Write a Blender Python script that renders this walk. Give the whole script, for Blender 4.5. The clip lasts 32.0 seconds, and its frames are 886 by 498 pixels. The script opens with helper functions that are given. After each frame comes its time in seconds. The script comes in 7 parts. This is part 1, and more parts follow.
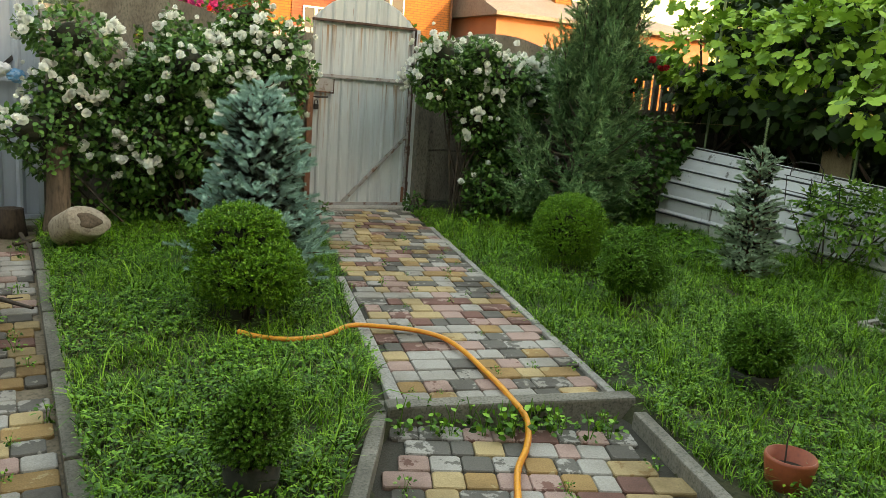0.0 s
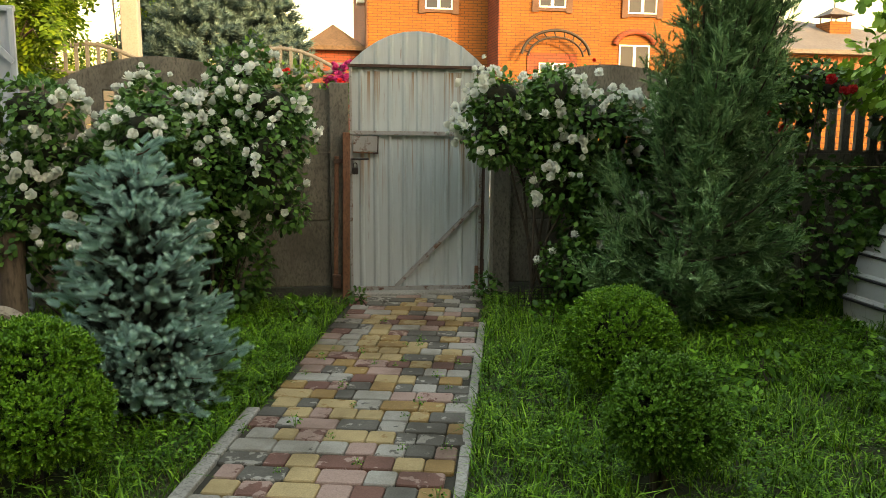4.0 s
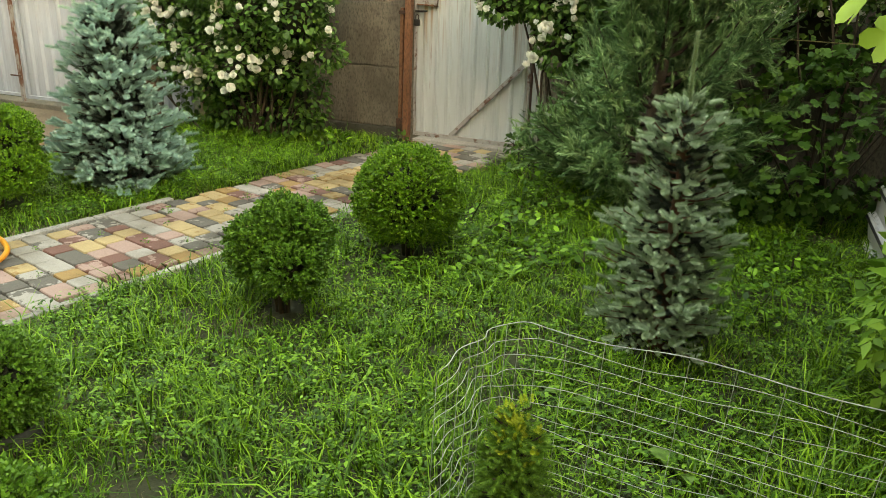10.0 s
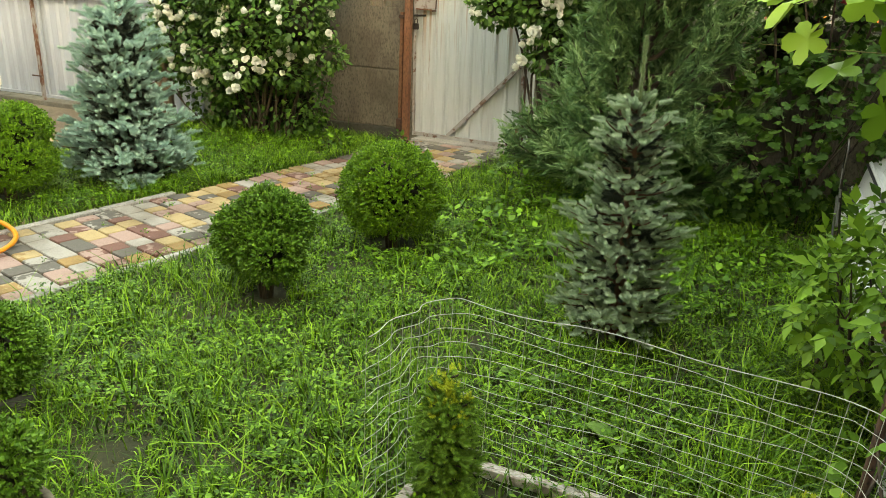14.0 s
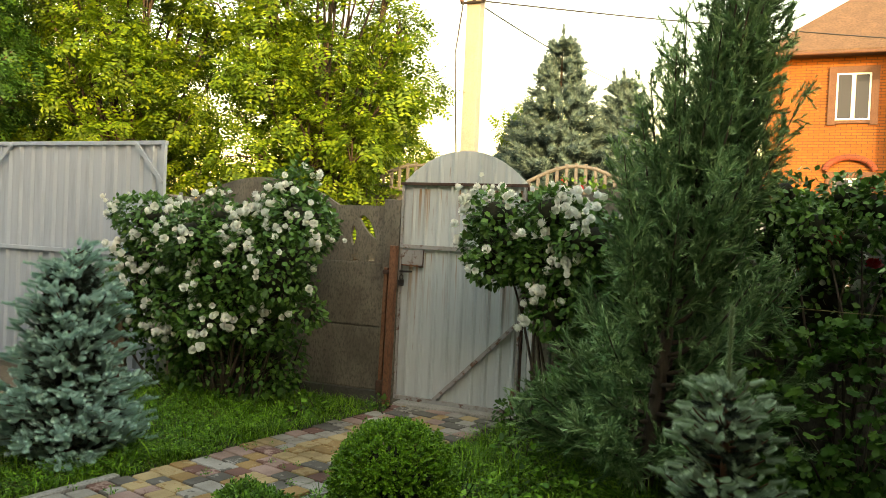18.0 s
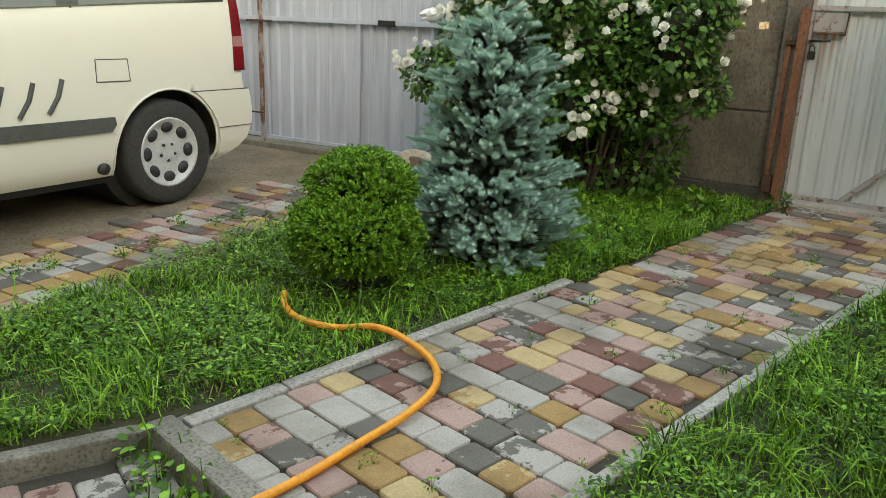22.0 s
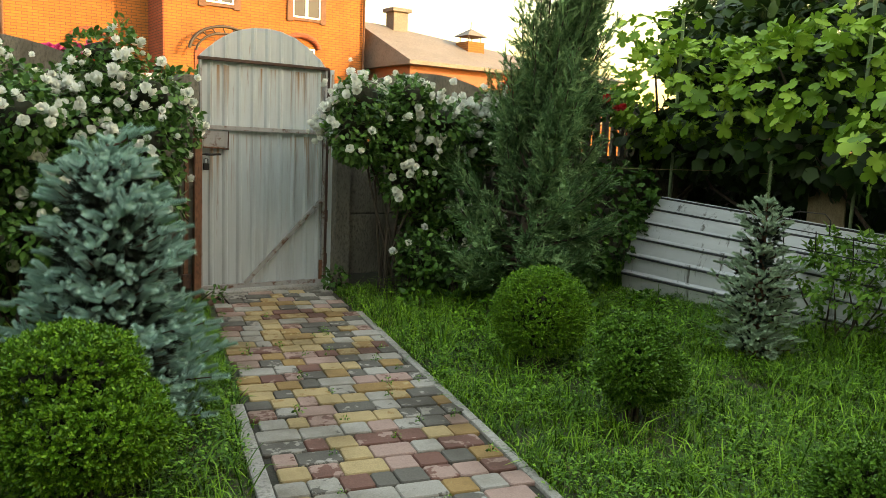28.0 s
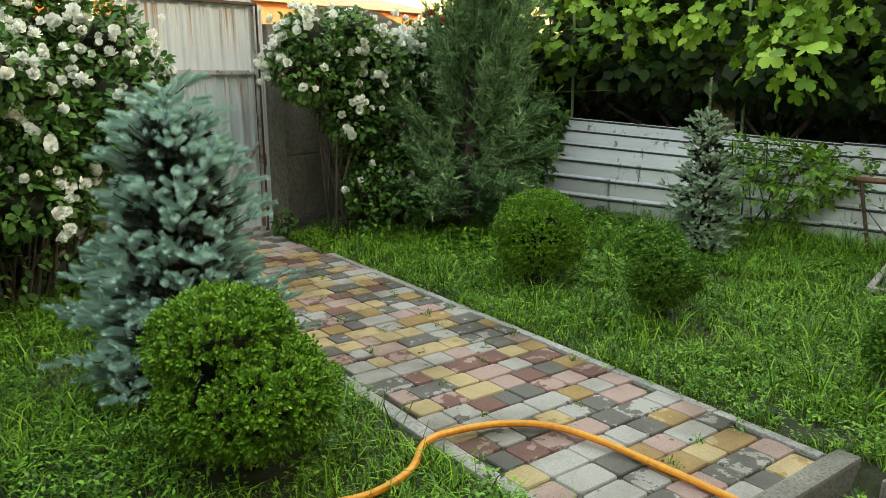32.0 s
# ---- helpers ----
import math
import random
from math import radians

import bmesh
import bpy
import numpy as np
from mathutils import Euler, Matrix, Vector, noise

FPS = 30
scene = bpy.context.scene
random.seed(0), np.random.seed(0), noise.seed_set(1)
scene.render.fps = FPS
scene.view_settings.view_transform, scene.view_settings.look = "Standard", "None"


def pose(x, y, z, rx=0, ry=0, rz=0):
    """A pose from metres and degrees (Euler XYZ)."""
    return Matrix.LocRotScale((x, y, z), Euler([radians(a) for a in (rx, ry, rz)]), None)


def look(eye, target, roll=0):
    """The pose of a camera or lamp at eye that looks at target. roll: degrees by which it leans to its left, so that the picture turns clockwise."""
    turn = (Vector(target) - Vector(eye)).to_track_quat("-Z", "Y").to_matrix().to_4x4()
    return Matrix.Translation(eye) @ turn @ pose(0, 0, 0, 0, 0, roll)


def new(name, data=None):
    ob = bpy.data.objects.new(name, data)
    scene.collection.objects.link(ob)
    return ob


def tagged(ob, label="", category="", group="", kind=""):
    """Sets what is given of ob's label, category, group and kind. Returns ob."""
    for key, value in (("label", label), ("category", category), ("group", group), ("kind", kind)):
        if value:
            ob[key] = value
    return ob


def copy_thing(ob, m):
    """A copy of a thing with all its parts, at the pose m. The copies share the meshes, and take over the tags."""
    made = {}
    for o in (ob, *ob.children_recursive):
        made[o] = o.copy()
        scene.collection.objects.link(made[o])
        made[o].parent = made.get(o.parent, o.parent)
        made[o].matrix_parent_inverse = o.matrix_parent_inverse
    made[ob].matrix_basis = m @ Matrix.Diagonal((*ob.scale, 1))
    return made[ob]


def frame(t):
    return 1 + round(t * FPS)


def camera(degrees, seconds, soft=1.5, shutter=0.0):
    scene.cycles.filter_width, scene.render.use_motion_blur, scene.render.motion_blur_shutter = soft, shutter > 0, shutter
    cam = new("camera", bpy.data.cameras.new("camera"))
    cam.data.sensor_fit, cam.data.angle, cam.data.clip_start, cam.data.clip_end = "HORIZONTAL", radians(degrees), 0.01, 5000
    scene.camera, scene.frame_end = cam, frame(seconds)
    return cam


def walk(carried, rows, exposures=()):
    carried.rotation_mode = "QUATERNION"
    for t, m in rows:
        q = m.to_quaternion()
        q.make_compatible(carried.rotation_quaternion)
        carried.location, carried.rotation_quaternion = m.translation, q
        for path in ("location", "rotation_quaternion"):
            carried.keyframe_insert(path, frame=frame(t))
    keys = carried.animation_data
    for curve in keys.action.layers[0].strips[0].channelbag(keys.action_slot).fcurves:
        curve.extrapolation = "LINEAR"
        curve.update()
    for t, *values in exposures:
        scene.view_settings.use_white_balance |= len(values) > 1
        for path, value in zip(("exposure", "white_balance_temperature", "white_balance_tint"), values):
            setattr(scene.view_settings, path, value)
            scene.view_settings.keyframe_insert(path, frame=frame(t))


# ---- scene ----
cam = camera(59.3, 32.0, 0.6)

PATH = [
    (0, (-2.371, -6.666, 1.168), (-1.399, -4.966, 0.76), 4.2),
    (0.5, (-2.102, -6.567, 1.159), (-1.126, -4.877, 0.718), 6.0),
    (1, (-1.83, -6.405, 1.143), (-0.849, -4.737, 0.636), 6.0),
    (1.5, (-1.53, -6.298, 1.127), (-0.559, -4.646, 0.555), 5.6),
    (2, (-1.19, -6.212, 1.149), (-0.278, -4.505, 0.646), 4.3),
    (2.5, (-0.935, -6.018, 1.174), (-0.134, -4.217, 0.836), 0.3),
    (3, (-0.737, -5.882, 1.219), (-0.097, -4.001, 0.997), -0.7),
    (3.5, (-0.458, -5.784, 1.221), (0.017, -3.855, 0.988), -0.2),
    (4, (-0.235, -5.692, 1.191), (0.08, -3.739, 0.896), 0.4),
    (4.5, (0.006, -5.563, 1.166), (0.147, -3.594, 0.846), 0.3),
    (6.5, (1.009, -5.409, 1.178), (0.877, -3.44, 0.85), 0.6),
    (7, (1.234, -5.411, 1.144), (1.087, -3.445, 0.802), 0.4),
    (7.5, (1.473, -5.419, 1.125), (1.36, -3.463, 0.722), 1.4),
    (8, (1.773, -5.355, 1.12), (1.497, -3.417, 0.709), 0.5),
    (8.5, (2.162, -5.353, 1.179), (1.629, -3.477, 0.735), 1.0),
    (9, (2.529, -5.429, 1.281), (1.864, -3.629, 0.717), 2.7),
    (9.5, (2.719, -5.521, 1.257), (1.997, -3.765, 0.629), 2.1),
    (10, (2.873, -5.636, 1.269), (2.09, -3.92, 0.605), 1.7),
    (10.5, (2.99, -5.689, 1.284), (2.186, -3.999, 0.578), 3.3),
    (11, (3.129, -5.727, 1.283), (2.324, -4.053, 0.541), 5.0),
    (11.5, (3.197, -5.744, 1.269), (2.384, -4.125, 0.421), 4.3),
    (12, (3.239, -5.749, 1.206), (2.564, -4.148, 0.215), 3.5),
    (12.5, (3.269, -5.743, 1.207), (2.642, -4.157, 0.163), 2.6),
    (13, (3.24, -5.758, 1.218), (2.527, -4.155, 0.258), 2.0),
    (13.5, (3.204, -5.749, 1.257), (2.4, -4.104, 0.453), 1.7),
    (14, (3.159, -5.724, 1.287), (2.321, -4.031, 0.63), 1.8),
    (14.5, (3.1, -5.673, 1.303), (2.292, -3.92, 0.779), 1.7),
    (15, (2.817, -5.621, 1.222), (2.176, -3.761, 0.861), 1.8),
    (15.5, (2.786, -5.611, 1.149), (2.224, -3.71, 0.89), 1.1),
    (17.5, (2.654, -5.458, 1.264), (1.966, -3.581, 1.223), 2.6),
    (18, (2.61, -5.299, 1.284), (1.827, -3.459, 1.249), 2.6),
    (18.5, (2.356, -5.287, 1.228), (1.487, -3.487, 1.151), 2.7),
    (19, (2.102, -5.289, 1.227), (1.188, -3.518, 1.062), 1.6),
    (19.5, (1.875, -5.334, 1.186), (0.9, -3.607, 0.929), 1.6),
    (20, (1.636, -5.287, 1.143), (0.536, -3.645, 0.838), 2.2),
    (20.5, (1.392, -5.239, 1.122), (0.214, -3.66, 0.776), 2.3),
    (21, (1.156, -5.263, 1.105), (-0.024, -3.702, 0.696), 1.8),
    (21.5, (0.931, -5.317, 1.085), (-0.181, -3.728, 0.596), 1.7),
    (22, (0.694, -5.31, 1.033), (-0.301, -3.669, 0.471), 2.2),
    (22.5, (0.462, -5.283, 1.011), (-0.406, -3.601, 0.367), 2.0),
    (23, (0.218, -5.322, 1.008), (-0.354, -3.528, 0.333), 1.3),
    (23.5, (-0.026, -5.351, 1.039), (-0.206, -3.438, 0.484), 1.7),
    (24, (-0.244, -5.287, 1.068), (-0.166, -3.319, 0.719), 2.5),
    (24.5, (-0.364, -5.255, 1.137), (-0.1, -3.283, 0.932), 2.4),
    (25, (-0.581, -5.308, 1.16), (-0.18, -3.361, 0.937), 2.6),
    (25.5, (-0.753, -5.399, 1.149), (-0.252, -3.49, 0.826), 3.4),
    (26, (-0.915, -5.329, 1.125), (-0.253, -3.473, 0.784), 4.1),
    (26.5, (-1.122, -5.259, 1.159), (-0.249, -3.478, 0.897), 2.5),
    (28.5, (-1.97, -5.491, 1.144), (-0.784, -3.91, 0.839), 2.1),
    (29, (-2.152, -5.426, 1.122), (-0.925, -3.89, 0.754), 1.4),
    (29.5, (-2.298, -5.335, 1.104), (-1.023, -3.853, 0.681), 1.5),
    (30, (-2.356, -5.13, 1.08), (-1.064, -3.648, 0.715), 1.1),
    (30.5, (-2.416, -4.867, 1.119), (-1.152, -3.35, 0.798), 0.4),
    (31, (-2.508, -4.759, 1.137), (-1.205, -3.277, 0.814), 0.1),
    (31.5, (-2.636, -4.723, 1.14), (-1.21, -3.374, 0.757), -0.6),
    (32, (-2.692, -4.734, 1.14), (-1.183, -3.495, 0.707), -0.7),
]
EXPOSURES = [(t, stops, kelvin + 500, 18 if 19 <= t <= 23.5 else 15) for t, stops, kelvin in (
    (0, 2.7, 7700), (1, 3.05, 7700), (2, 3.35, 7700), (3, 2.2, 7700), (4, 2.25, 7850), (4.5, 2.35, 7950), (6.5, 2.5, 8000), (8, 3.15, 8200), (9, 3.12, 8800), (10, 3.32, 9300),
    (12, 3.77, 10300), (13, 3.82, 10300), (14, 3.52, 9500), (15, 3.0, 8600), (15.5, 2.78, 8400), (17.5, 2.4, 8050),
    (19, 2.48, 8050), (20, 2.52, 7700), (21, 2.62, 7550), (22, 2.77, 7400), (23.5, 3.1, 7600), (24.5, 2.2, 7900), (25.5, 1.93, 7850), (26, 2.7, 7900), (28.5, 2.5, 7700), (29.5, 2.8, 7650), (31, 2.67, 7700), (32, 2.93, 7700))]
walk(cam, [(t, look(eye, target, roll)) for t, eye, target, roll in PATH], EXPOSURES)

# ---- light ----
world = bpy.data.worlds.new("evening_sky")
scene.world = world
world.use_nodes = True
SUN_EL, SUN_AZ = radians(18), radians(148)   # azimuth of the sun from +y, clockwise
wn = world.node_tree.nodes
sky = wn.new("ShaderNodeTexSky")
sky.sky_type, sky.sun_disc = "NISHITA", False
sky.sun_elevation, sky.sun_rotation = SUN_EL, SUN_AZ
sky.air_density, sky.dust_density = 2.0, 1.6
wn["Background"].inputs["Strength"].default_value = 0.15
world.node_tree.links.new(sky.outputs[0], wn["Background"].inputs["Color"])
sun_data = bpy.data.lights.new("sun", "SUN")
sun_data.energy, sun_data.angle, sun_data.color = 1.45, radians(0.6), (1.0, 0.72, 0.40)
sun = new("sun", sun_data)
sun_dir = Vector((math.sin(SUN_AZ) * math.cos(SUN_EL), math.cos(SUN_AZ) * math.cos(SUN_EL), math.sin(SUN_EL)))
sun.matrix_world = look(sun_dir * 40, (0, 0, 0))

# ---- materials ----


def base_mat(name, rough=0.8, metal=0.0):
    m = bpy.data.materials.new(name)
    m.use_nodes = True
    b = m.node_tree.nodes["Principled BSDF"]
    b.inputs["Roughness"].default_value, b.inputs["Metallic"].default_value = rough, metal
    return m, m.node_tree.nodes, m.node_tree.links, b


def ramp(nodes, stops, interp="LINEAR"):
    r = nodes.new("ShaderNodeValToRGB")
    r.color_ramp.interpolation = interp
    els = r.color_ramp.elements
    while len(els) < len(stops):
        els.new(0.5)
    for e, (p, c) in zip(els, stops):
        e.position, e.color = p, (*c, 1)
    return r


def mix(nodes, links, fac, a, b, mode="MIX"):
    n = nodes.new("ShaderNodeMix")
    n.data_type, n.blend_type = "RGBA", mode
    for sock, v in ((n.inputs[0], fac), (n.inputs[6], a), (n.inputs[7], b)):
        if isinstance(v, (int, float)):
            sock.default_value = v
        elif isinstance(v, tuple):
            sock.default_value = (*v, 1)
        else:
            links.new(v, sock)
    return n.outputs[2]


def world_pos(nodes):
    return nodes.new("ShaderNodeNewGeometry").outputs["Position"]


def wtex(nodes, links, scale, detail=4, rough=0.6, stretch=(1, 1, 1)):
    n = nodes.new("ShaderNodeTexNoise")
    n.inputs["Scale"].default_value, n.inputs["Detail"].default_value, n.inputs["Roughness"].default_value = scale, detail, rough
    mp = nodes.new("ShaderNodeMapping")
    mp.inputs["Scale"].default_value = stretch
    links.new(world_pos(nodes), mp.inputs[0])
    links.new(mp.outputs[0], n.inputs["Vector"])
    return n.outputs["Fac"]


def bump(nodes, links, b, height, strength=0.3, dist=0.01):
    n = nodes.new("ShaderNodeBump")
    n.inputs["Strength"].default_value, n.inputs["Distance"].default_value = strength, dist
    links.new(height, n.inputs["Height"])
    links.new(n.outputs[0], b.inputs["Normal"])


def two_scale(name, c1, c2, c3, coarse=3.0, fine=60.0, rough=0.85, bstr=0.3, stretch=(1, 1, 1), metal=0.0):
    """A surface whose colour varies coarsely between c1 and c2, with fine grain towards c3."""
    m, n, l, b = base_mat(name, rough, metal)
    a = wtex(n, l, coarse, 5, 0.65, stretch)
    f = wtex(n, l, fine, 3, 0.6, stretch)
    r = ramp(n, [(0.3, c1), (0.7, c2)])
    l.new(a, r.inputs[0])
    g = ramp(n, [(0.45, (0, 0, 0)), (0.75, (1, 1, 1))])
    l.new(f, g.inputs[0])
    l.new(mix(n, l, g.outputs[0], r.outputs[0], c3), b.inputs["Base Color"])
    bump(n, l, b, f, bstr, 0.006)
    return m


def leaf_mat(name, dark, mid, light, rough=0.5, trans=0.25, spread=1.0, own=0.78, field=0.22):
    """Leaves that differ one from another, a little translucent."""
    m, n, l, b = base_mat(name, rough)
    b.inputs["Specular IOR Level"].default_value = 0.25
    geo = n.new("ShaderNodeNewGeometry")
    r = ramp(n, [(0.0, dark), (0.5, mid), (1.0, light)])
    big = wtex(n, l, 3.0 * spread, 2)
    mx = n.new("ShaderNodeMath")
    mx.operation = "MULTIPLY_ADD"
    mx.inputs[1].default_value = own
    l.new(geo.outputs["Random Per Island"], mx.inputs[0])
    sc = n.new("ShaderNodeMath")
    sc.operation = "MULTIPLY"
    sc.inputs[1].default_value = field
    l.new(big, sc.inputs[0])
    l.new(sc.outputs[0], mx.inputs[2])
    l.new(mx.outputs[0], r.inputs[0])
    l.new(r.outputs[0], b.inputs["Base Color"])
    tr = n.new("ShaderNodeBsdfTranslucent")
    l.new(r.outputs[0], tr.inputs["Color"])
    ms = n.new("ShaderNodeMixShader")
    ms.inputs[0].default_value = trans
    l.new(b.outputs[0], ms.inputs[1])
    l.new(tr.outputs[0], ms.inputs[2])
    l.new(ms.outputs[0], n["Material Output"].inputs["Surface"])
    return m


def paver_mat(name):
    """Concrete pavers with a dark grey, red or ochre body under a pale face that has worn through in patches."""
    m, n, l, b = base_mat(name, 0.85)
    info = n.new("ShaderNodeObjectInfo")
    cut = [0.0, 0.43, 0.69]
    face = ramp(n, list(zip(cut, ((0.37, 0.34, 0.295), (0.39, 0.255, 0.21), (0.46, 0.335, 0.165)))), "CONSTANT")
    body = ramp(n, list(zip(cut, ((0.125, 0.112, 0.092), (0.185, 0.085, 0.062), (0.34, 0.205, 0.075)))), "CONSTANT")
    for r in (face, body):
        l.new(info.outputs["Random"], r.inputs[0])

    def calc(op, a, k):
        q = n.new("ShaderNodeMath")
        q.operation = op
        l.new(a, q.inputs[0])
        q.inputs[1].default_value = k
        return q.outputs[0]
    own = calc("FRACT", calc("MULTIPLY", info.outputs["Random"], 17.31), 0)
    worn = wtex(n, l, 13, 5, 0.62)
    add = n.new("ShaderNodeMath")
    l.new(worn, add.inputs[0])
    l.new(calc("MULTIPLY", own, 0.56), add.inputs[1])
    wr = ramp(n, [(0.705, (0, 0, 0)), (0.735, (1, 1, 1))])
    l.new(add.outputs[0], wr.inputs[0])
    c = mix(n, l, wr.outputs[0], body.outputs[0], face.outputs[0])
    grain = wtex(n, l, 170, 3)
    gr = ramp(n, [(0.35, (0.80, 0.80, 0.80)), (0.65, (1.08, 1.08, 1.08))])
    l.new(grain, gr.inputs[0])
    c = mix(n, l, 1.0, c, gr.outputs[0], "MULTIPLY")
    dirt = wtex(n, l, 1.9, 6)
    dr = ramp(n, [(0.36, (0.46, 0.43, 0.37)), (0.58, (1, 1, 1))])
    l.new(dirt, dr.inputs[0])
    l.new(mix(n, l, 1.0, c, dr.outputs[0], "MULTIPLY"), b.inputs["Base Color"])
    bump(n, l, b, grain, 0.35, 0.004)
    return m


def painted_metal(name, colour, rust=(0.16, 0.07, 0.035), amount=0.62, rough=0.5, streak=(9, 9, 0.7), grain=(2.2, 2.2, 0.16), runs=None):
    """Old grey paint on steel sheet, with vertical dirt streaks and spots of rust; runs: heights between which rust has run down."""
    m, n, l, b = base_mat(name, rough)
    s = wtex(n, l, 1.6, 5, 0.7, streak)
    r = ramp(n, [(0.25, tuple(c * 0.78 for c in colour)), (0.5, colour), (0.8, tuple(min(1, c * 1.1) for c in colour))])
    l.new(s, r.inputs[0])
    ru = wtex(n, l, 6, 6, 0.72, grain)
    rr = ramp(n, [(amount, (0, 0, 0)), (amount + 0.10, (1, 1, 1))])
    l.new(ru, rr.inputs[0])
    col = mix(n, l, rr.outputs[0], r.outputs[0], rust)
    for low, high in runs or ():
        sep = n.new("ShaderNodeSeparateXYZ")
        l.new(world_pos(n), sep.inputs[0])
        fall = n.new("ShaderNodeMapRange")
        fall.inputs["From Min"].default_value, fall.inputs["From Max"].default_value = low, high
        l.new(sep.outputs[2], fall.inputs["Value"])
        top = n.new("ShaderNodeMath")
        top.operation = "LESS_THAN"
        top.inputs[1].default_value = high + 0.005
        l.new(sep.outputs[2], top.inputs[0])
        st = ramp(n, [(0.51, (0, 0, 0)), (0.64, (1, 1, 1))])
        l.new(wtex(n, l, 6, 4, 0.7, (4.2, 4.2, 0.14)), st.inputs[0])
        k1 = n.new("ShaderNodeMath")
        k1.operation = "MULTIPLY"
        l.new(fall.outputs[0], k1.inputs[0])
        l.new(st.outputs[0], k1.inputs[1])
        k2 = n.new("ShaderNodeMath")
        k2.operation = "MULTIPLY"
        l.new(k1.outputs[0], k2.inputs[0])
        l.new(top.outputs[0], k2.inputs[1])
        col = mix(n, l, k2.outputs[0], col, (0.29, 0.155, 0.07))
    l.new(col, b.inputs["Base Color"])
    f = wtex(n, l, 90, 2)
    bump(n, l, b, f, 0.12, 0.003)
    return m


def brick_mat(name, c1, c2, mortar, scale=1.0):
    m, n, l, b = base_mat(name, 0.85)
    br = n.new("ShaderNodeTexBrick")
    br.inputs["Color1"].default_value, br.inputs["Color2"].default_value, br.inputs["Mortar"].default_value = (*c1, 1), (*c2, 1), (*mortar, 1)
    br.inputs["Scale"].default_value = 1.0
    br.inputs["Brick Width"].default_value, br.inputs["Row Height"].default_value, br.inputs["Mortar Size"].default_value = 0.26 * scale, 0.077 * scale, 0.009 * scale
    sep = n.new("ShaderNodeSeparateXYZ")
    l.new(world_pos(n), sep.inputs[0])
    add = n.new("ShaderNodeMath")
    l.new(sep.outputs[0], add.inputs[0])
    l.new(sep.outputs[1], add.inputs[1])
    comb = n.new("ShaderNodeCombineXYZ")
    l.new(add.outputs[0], comb.inputs[0])
    l.new(sep.outputs[2], comb.inputs[1])
    l.new(comb.outputs[0], br.inputs["Vector"])
    v = wtex(n, l, 0.8, 4)
    vr = ramp(n, [(0.3, (0.8, 0.8, 0.8)), (0.7, (1.08, 1.08, 1.08))])
    l.new(v, vr.inputs[0])
    l.new(mix(n, l, 1.0, br.outputs[0], vr.outputs[0], "MULTIPLY"), b.inputs["Base Color"])
    return m


M_paver = paver_mat("paver_concrete")
M_joint = two_scale("joint_sand", (0.03, 0.026, 0.018), (0.06, 0.05, 0.036), (0.03, 0.035, 0.018), 6, 120, 0.95, 0.6)
M_kerb = two_scale("kerb_concrete", (0.25, 0.23, 0.20), (0.42, 0.39, 0.345), (0.13, 0.122, 0.10), 4, 90, 0.9, 0.4)
M_kerb_dark = two_scale("kerb_concrete_damp", (0.11, 0.098, 0.076), (0.26, 0.235, 0.19), (0.06, 0.06, 0.042), 4, 90, 0.9, 0.4)
M_soil = two_scale("soil", (0.022, 0.016, 0.010), (0.05, 0.038, 0.024), (0.02, 0.02, 0.009), 3, 70, 0.95, 0.7)
M_lawn_soil = two_scale("lawn_soil", (0.020, 0.028, 0.007), (0.052, 0.048, 0.018), (0.014, 0.022, 0.006), 2.4, 60, 0.95, 0.7)
M_dirt = two_scale("driveway_dirt", (0.13, 0.098, 0.062), (0.26, 0.20, 0.135), (0.07, 0.062, 0.034), 2.6, 50, 0.95, 0.5)
M_concrete = two_scale("fence_concrete", (0.085, 0.075, 0.058), (0.25, 0.222, 0.178), (0.065, 0.06, 0.045), 2.6, 70, 0.92, 0.45, (1, 1, 0.5))
M_concrete_dark = two_scale("plinth_concrete", (0.05, 0.048, 0.042), (0.09, 0.085, 0.075), (0.04, 0.045, 0.03), 2.5, 60, 0.95, 0.5)
M_gate = painted_metal("gate_paint", (0.49, 0.53, 0.53), (0.25, 0.14, 0.085), amount=0.64, runs=((1.22, 1.62), (0.55, 1.14)))
M_gate_big = painted_metal("drive_gate_paint", (0.40, 0.44, 0.49), amount=0.74, rough=0.36)
M_frame = painted_metal("gate_frame_paint", (0.33, 0.315, 0.30), (0.13, 0.06, 0.035), amount=0.52, grain=(2.5, 2.5, 2.5))
M_rust_paint = painted_metal("flaking_rusty_paint", (0.30, 0.28, 0.26), (0.14, 0.055, 0.028), amount=0.44, grain=(3, 3, 1))
M_rust = two_scale("rusty_steel", (0.16, 0.062, 0.030), (0.26, 0.12, 0.065), (0.08, 0.035, 0.02), 9, 80, 0.8, 0.4, (1, 1, 0.4))
M_dark_rust = two_scale("dark_rusty_steel", (0.055, 0.028, 0.02), (0.11, 0.05, 0.03), (0.03, 0.02, 0.015), 9, 80, 0.75, 0.4)
M_iron = two_scale("dark_iron", (0.02, 0.02, 0.02), (0.045, 0.042, 0.04), (0.06, 0.04, 0.03), 12, 90, 0.5, 0.2, metal=0.6)
M_sheet = painted_metal("white_sheet_paint", (0.56, 0.565, 0.56), (0.11, 0.10, 0.085), 0.57, 0.55, (2.5, 0.6, 2.5))
M_wire = two_scale("galvanised_wire", (0.42, 0.42, 0.40), (0.55, 0.55, 0.53), (0.30, 0.28, 0.26), 20, 120, 0.45, 0.1, metal=0.4)
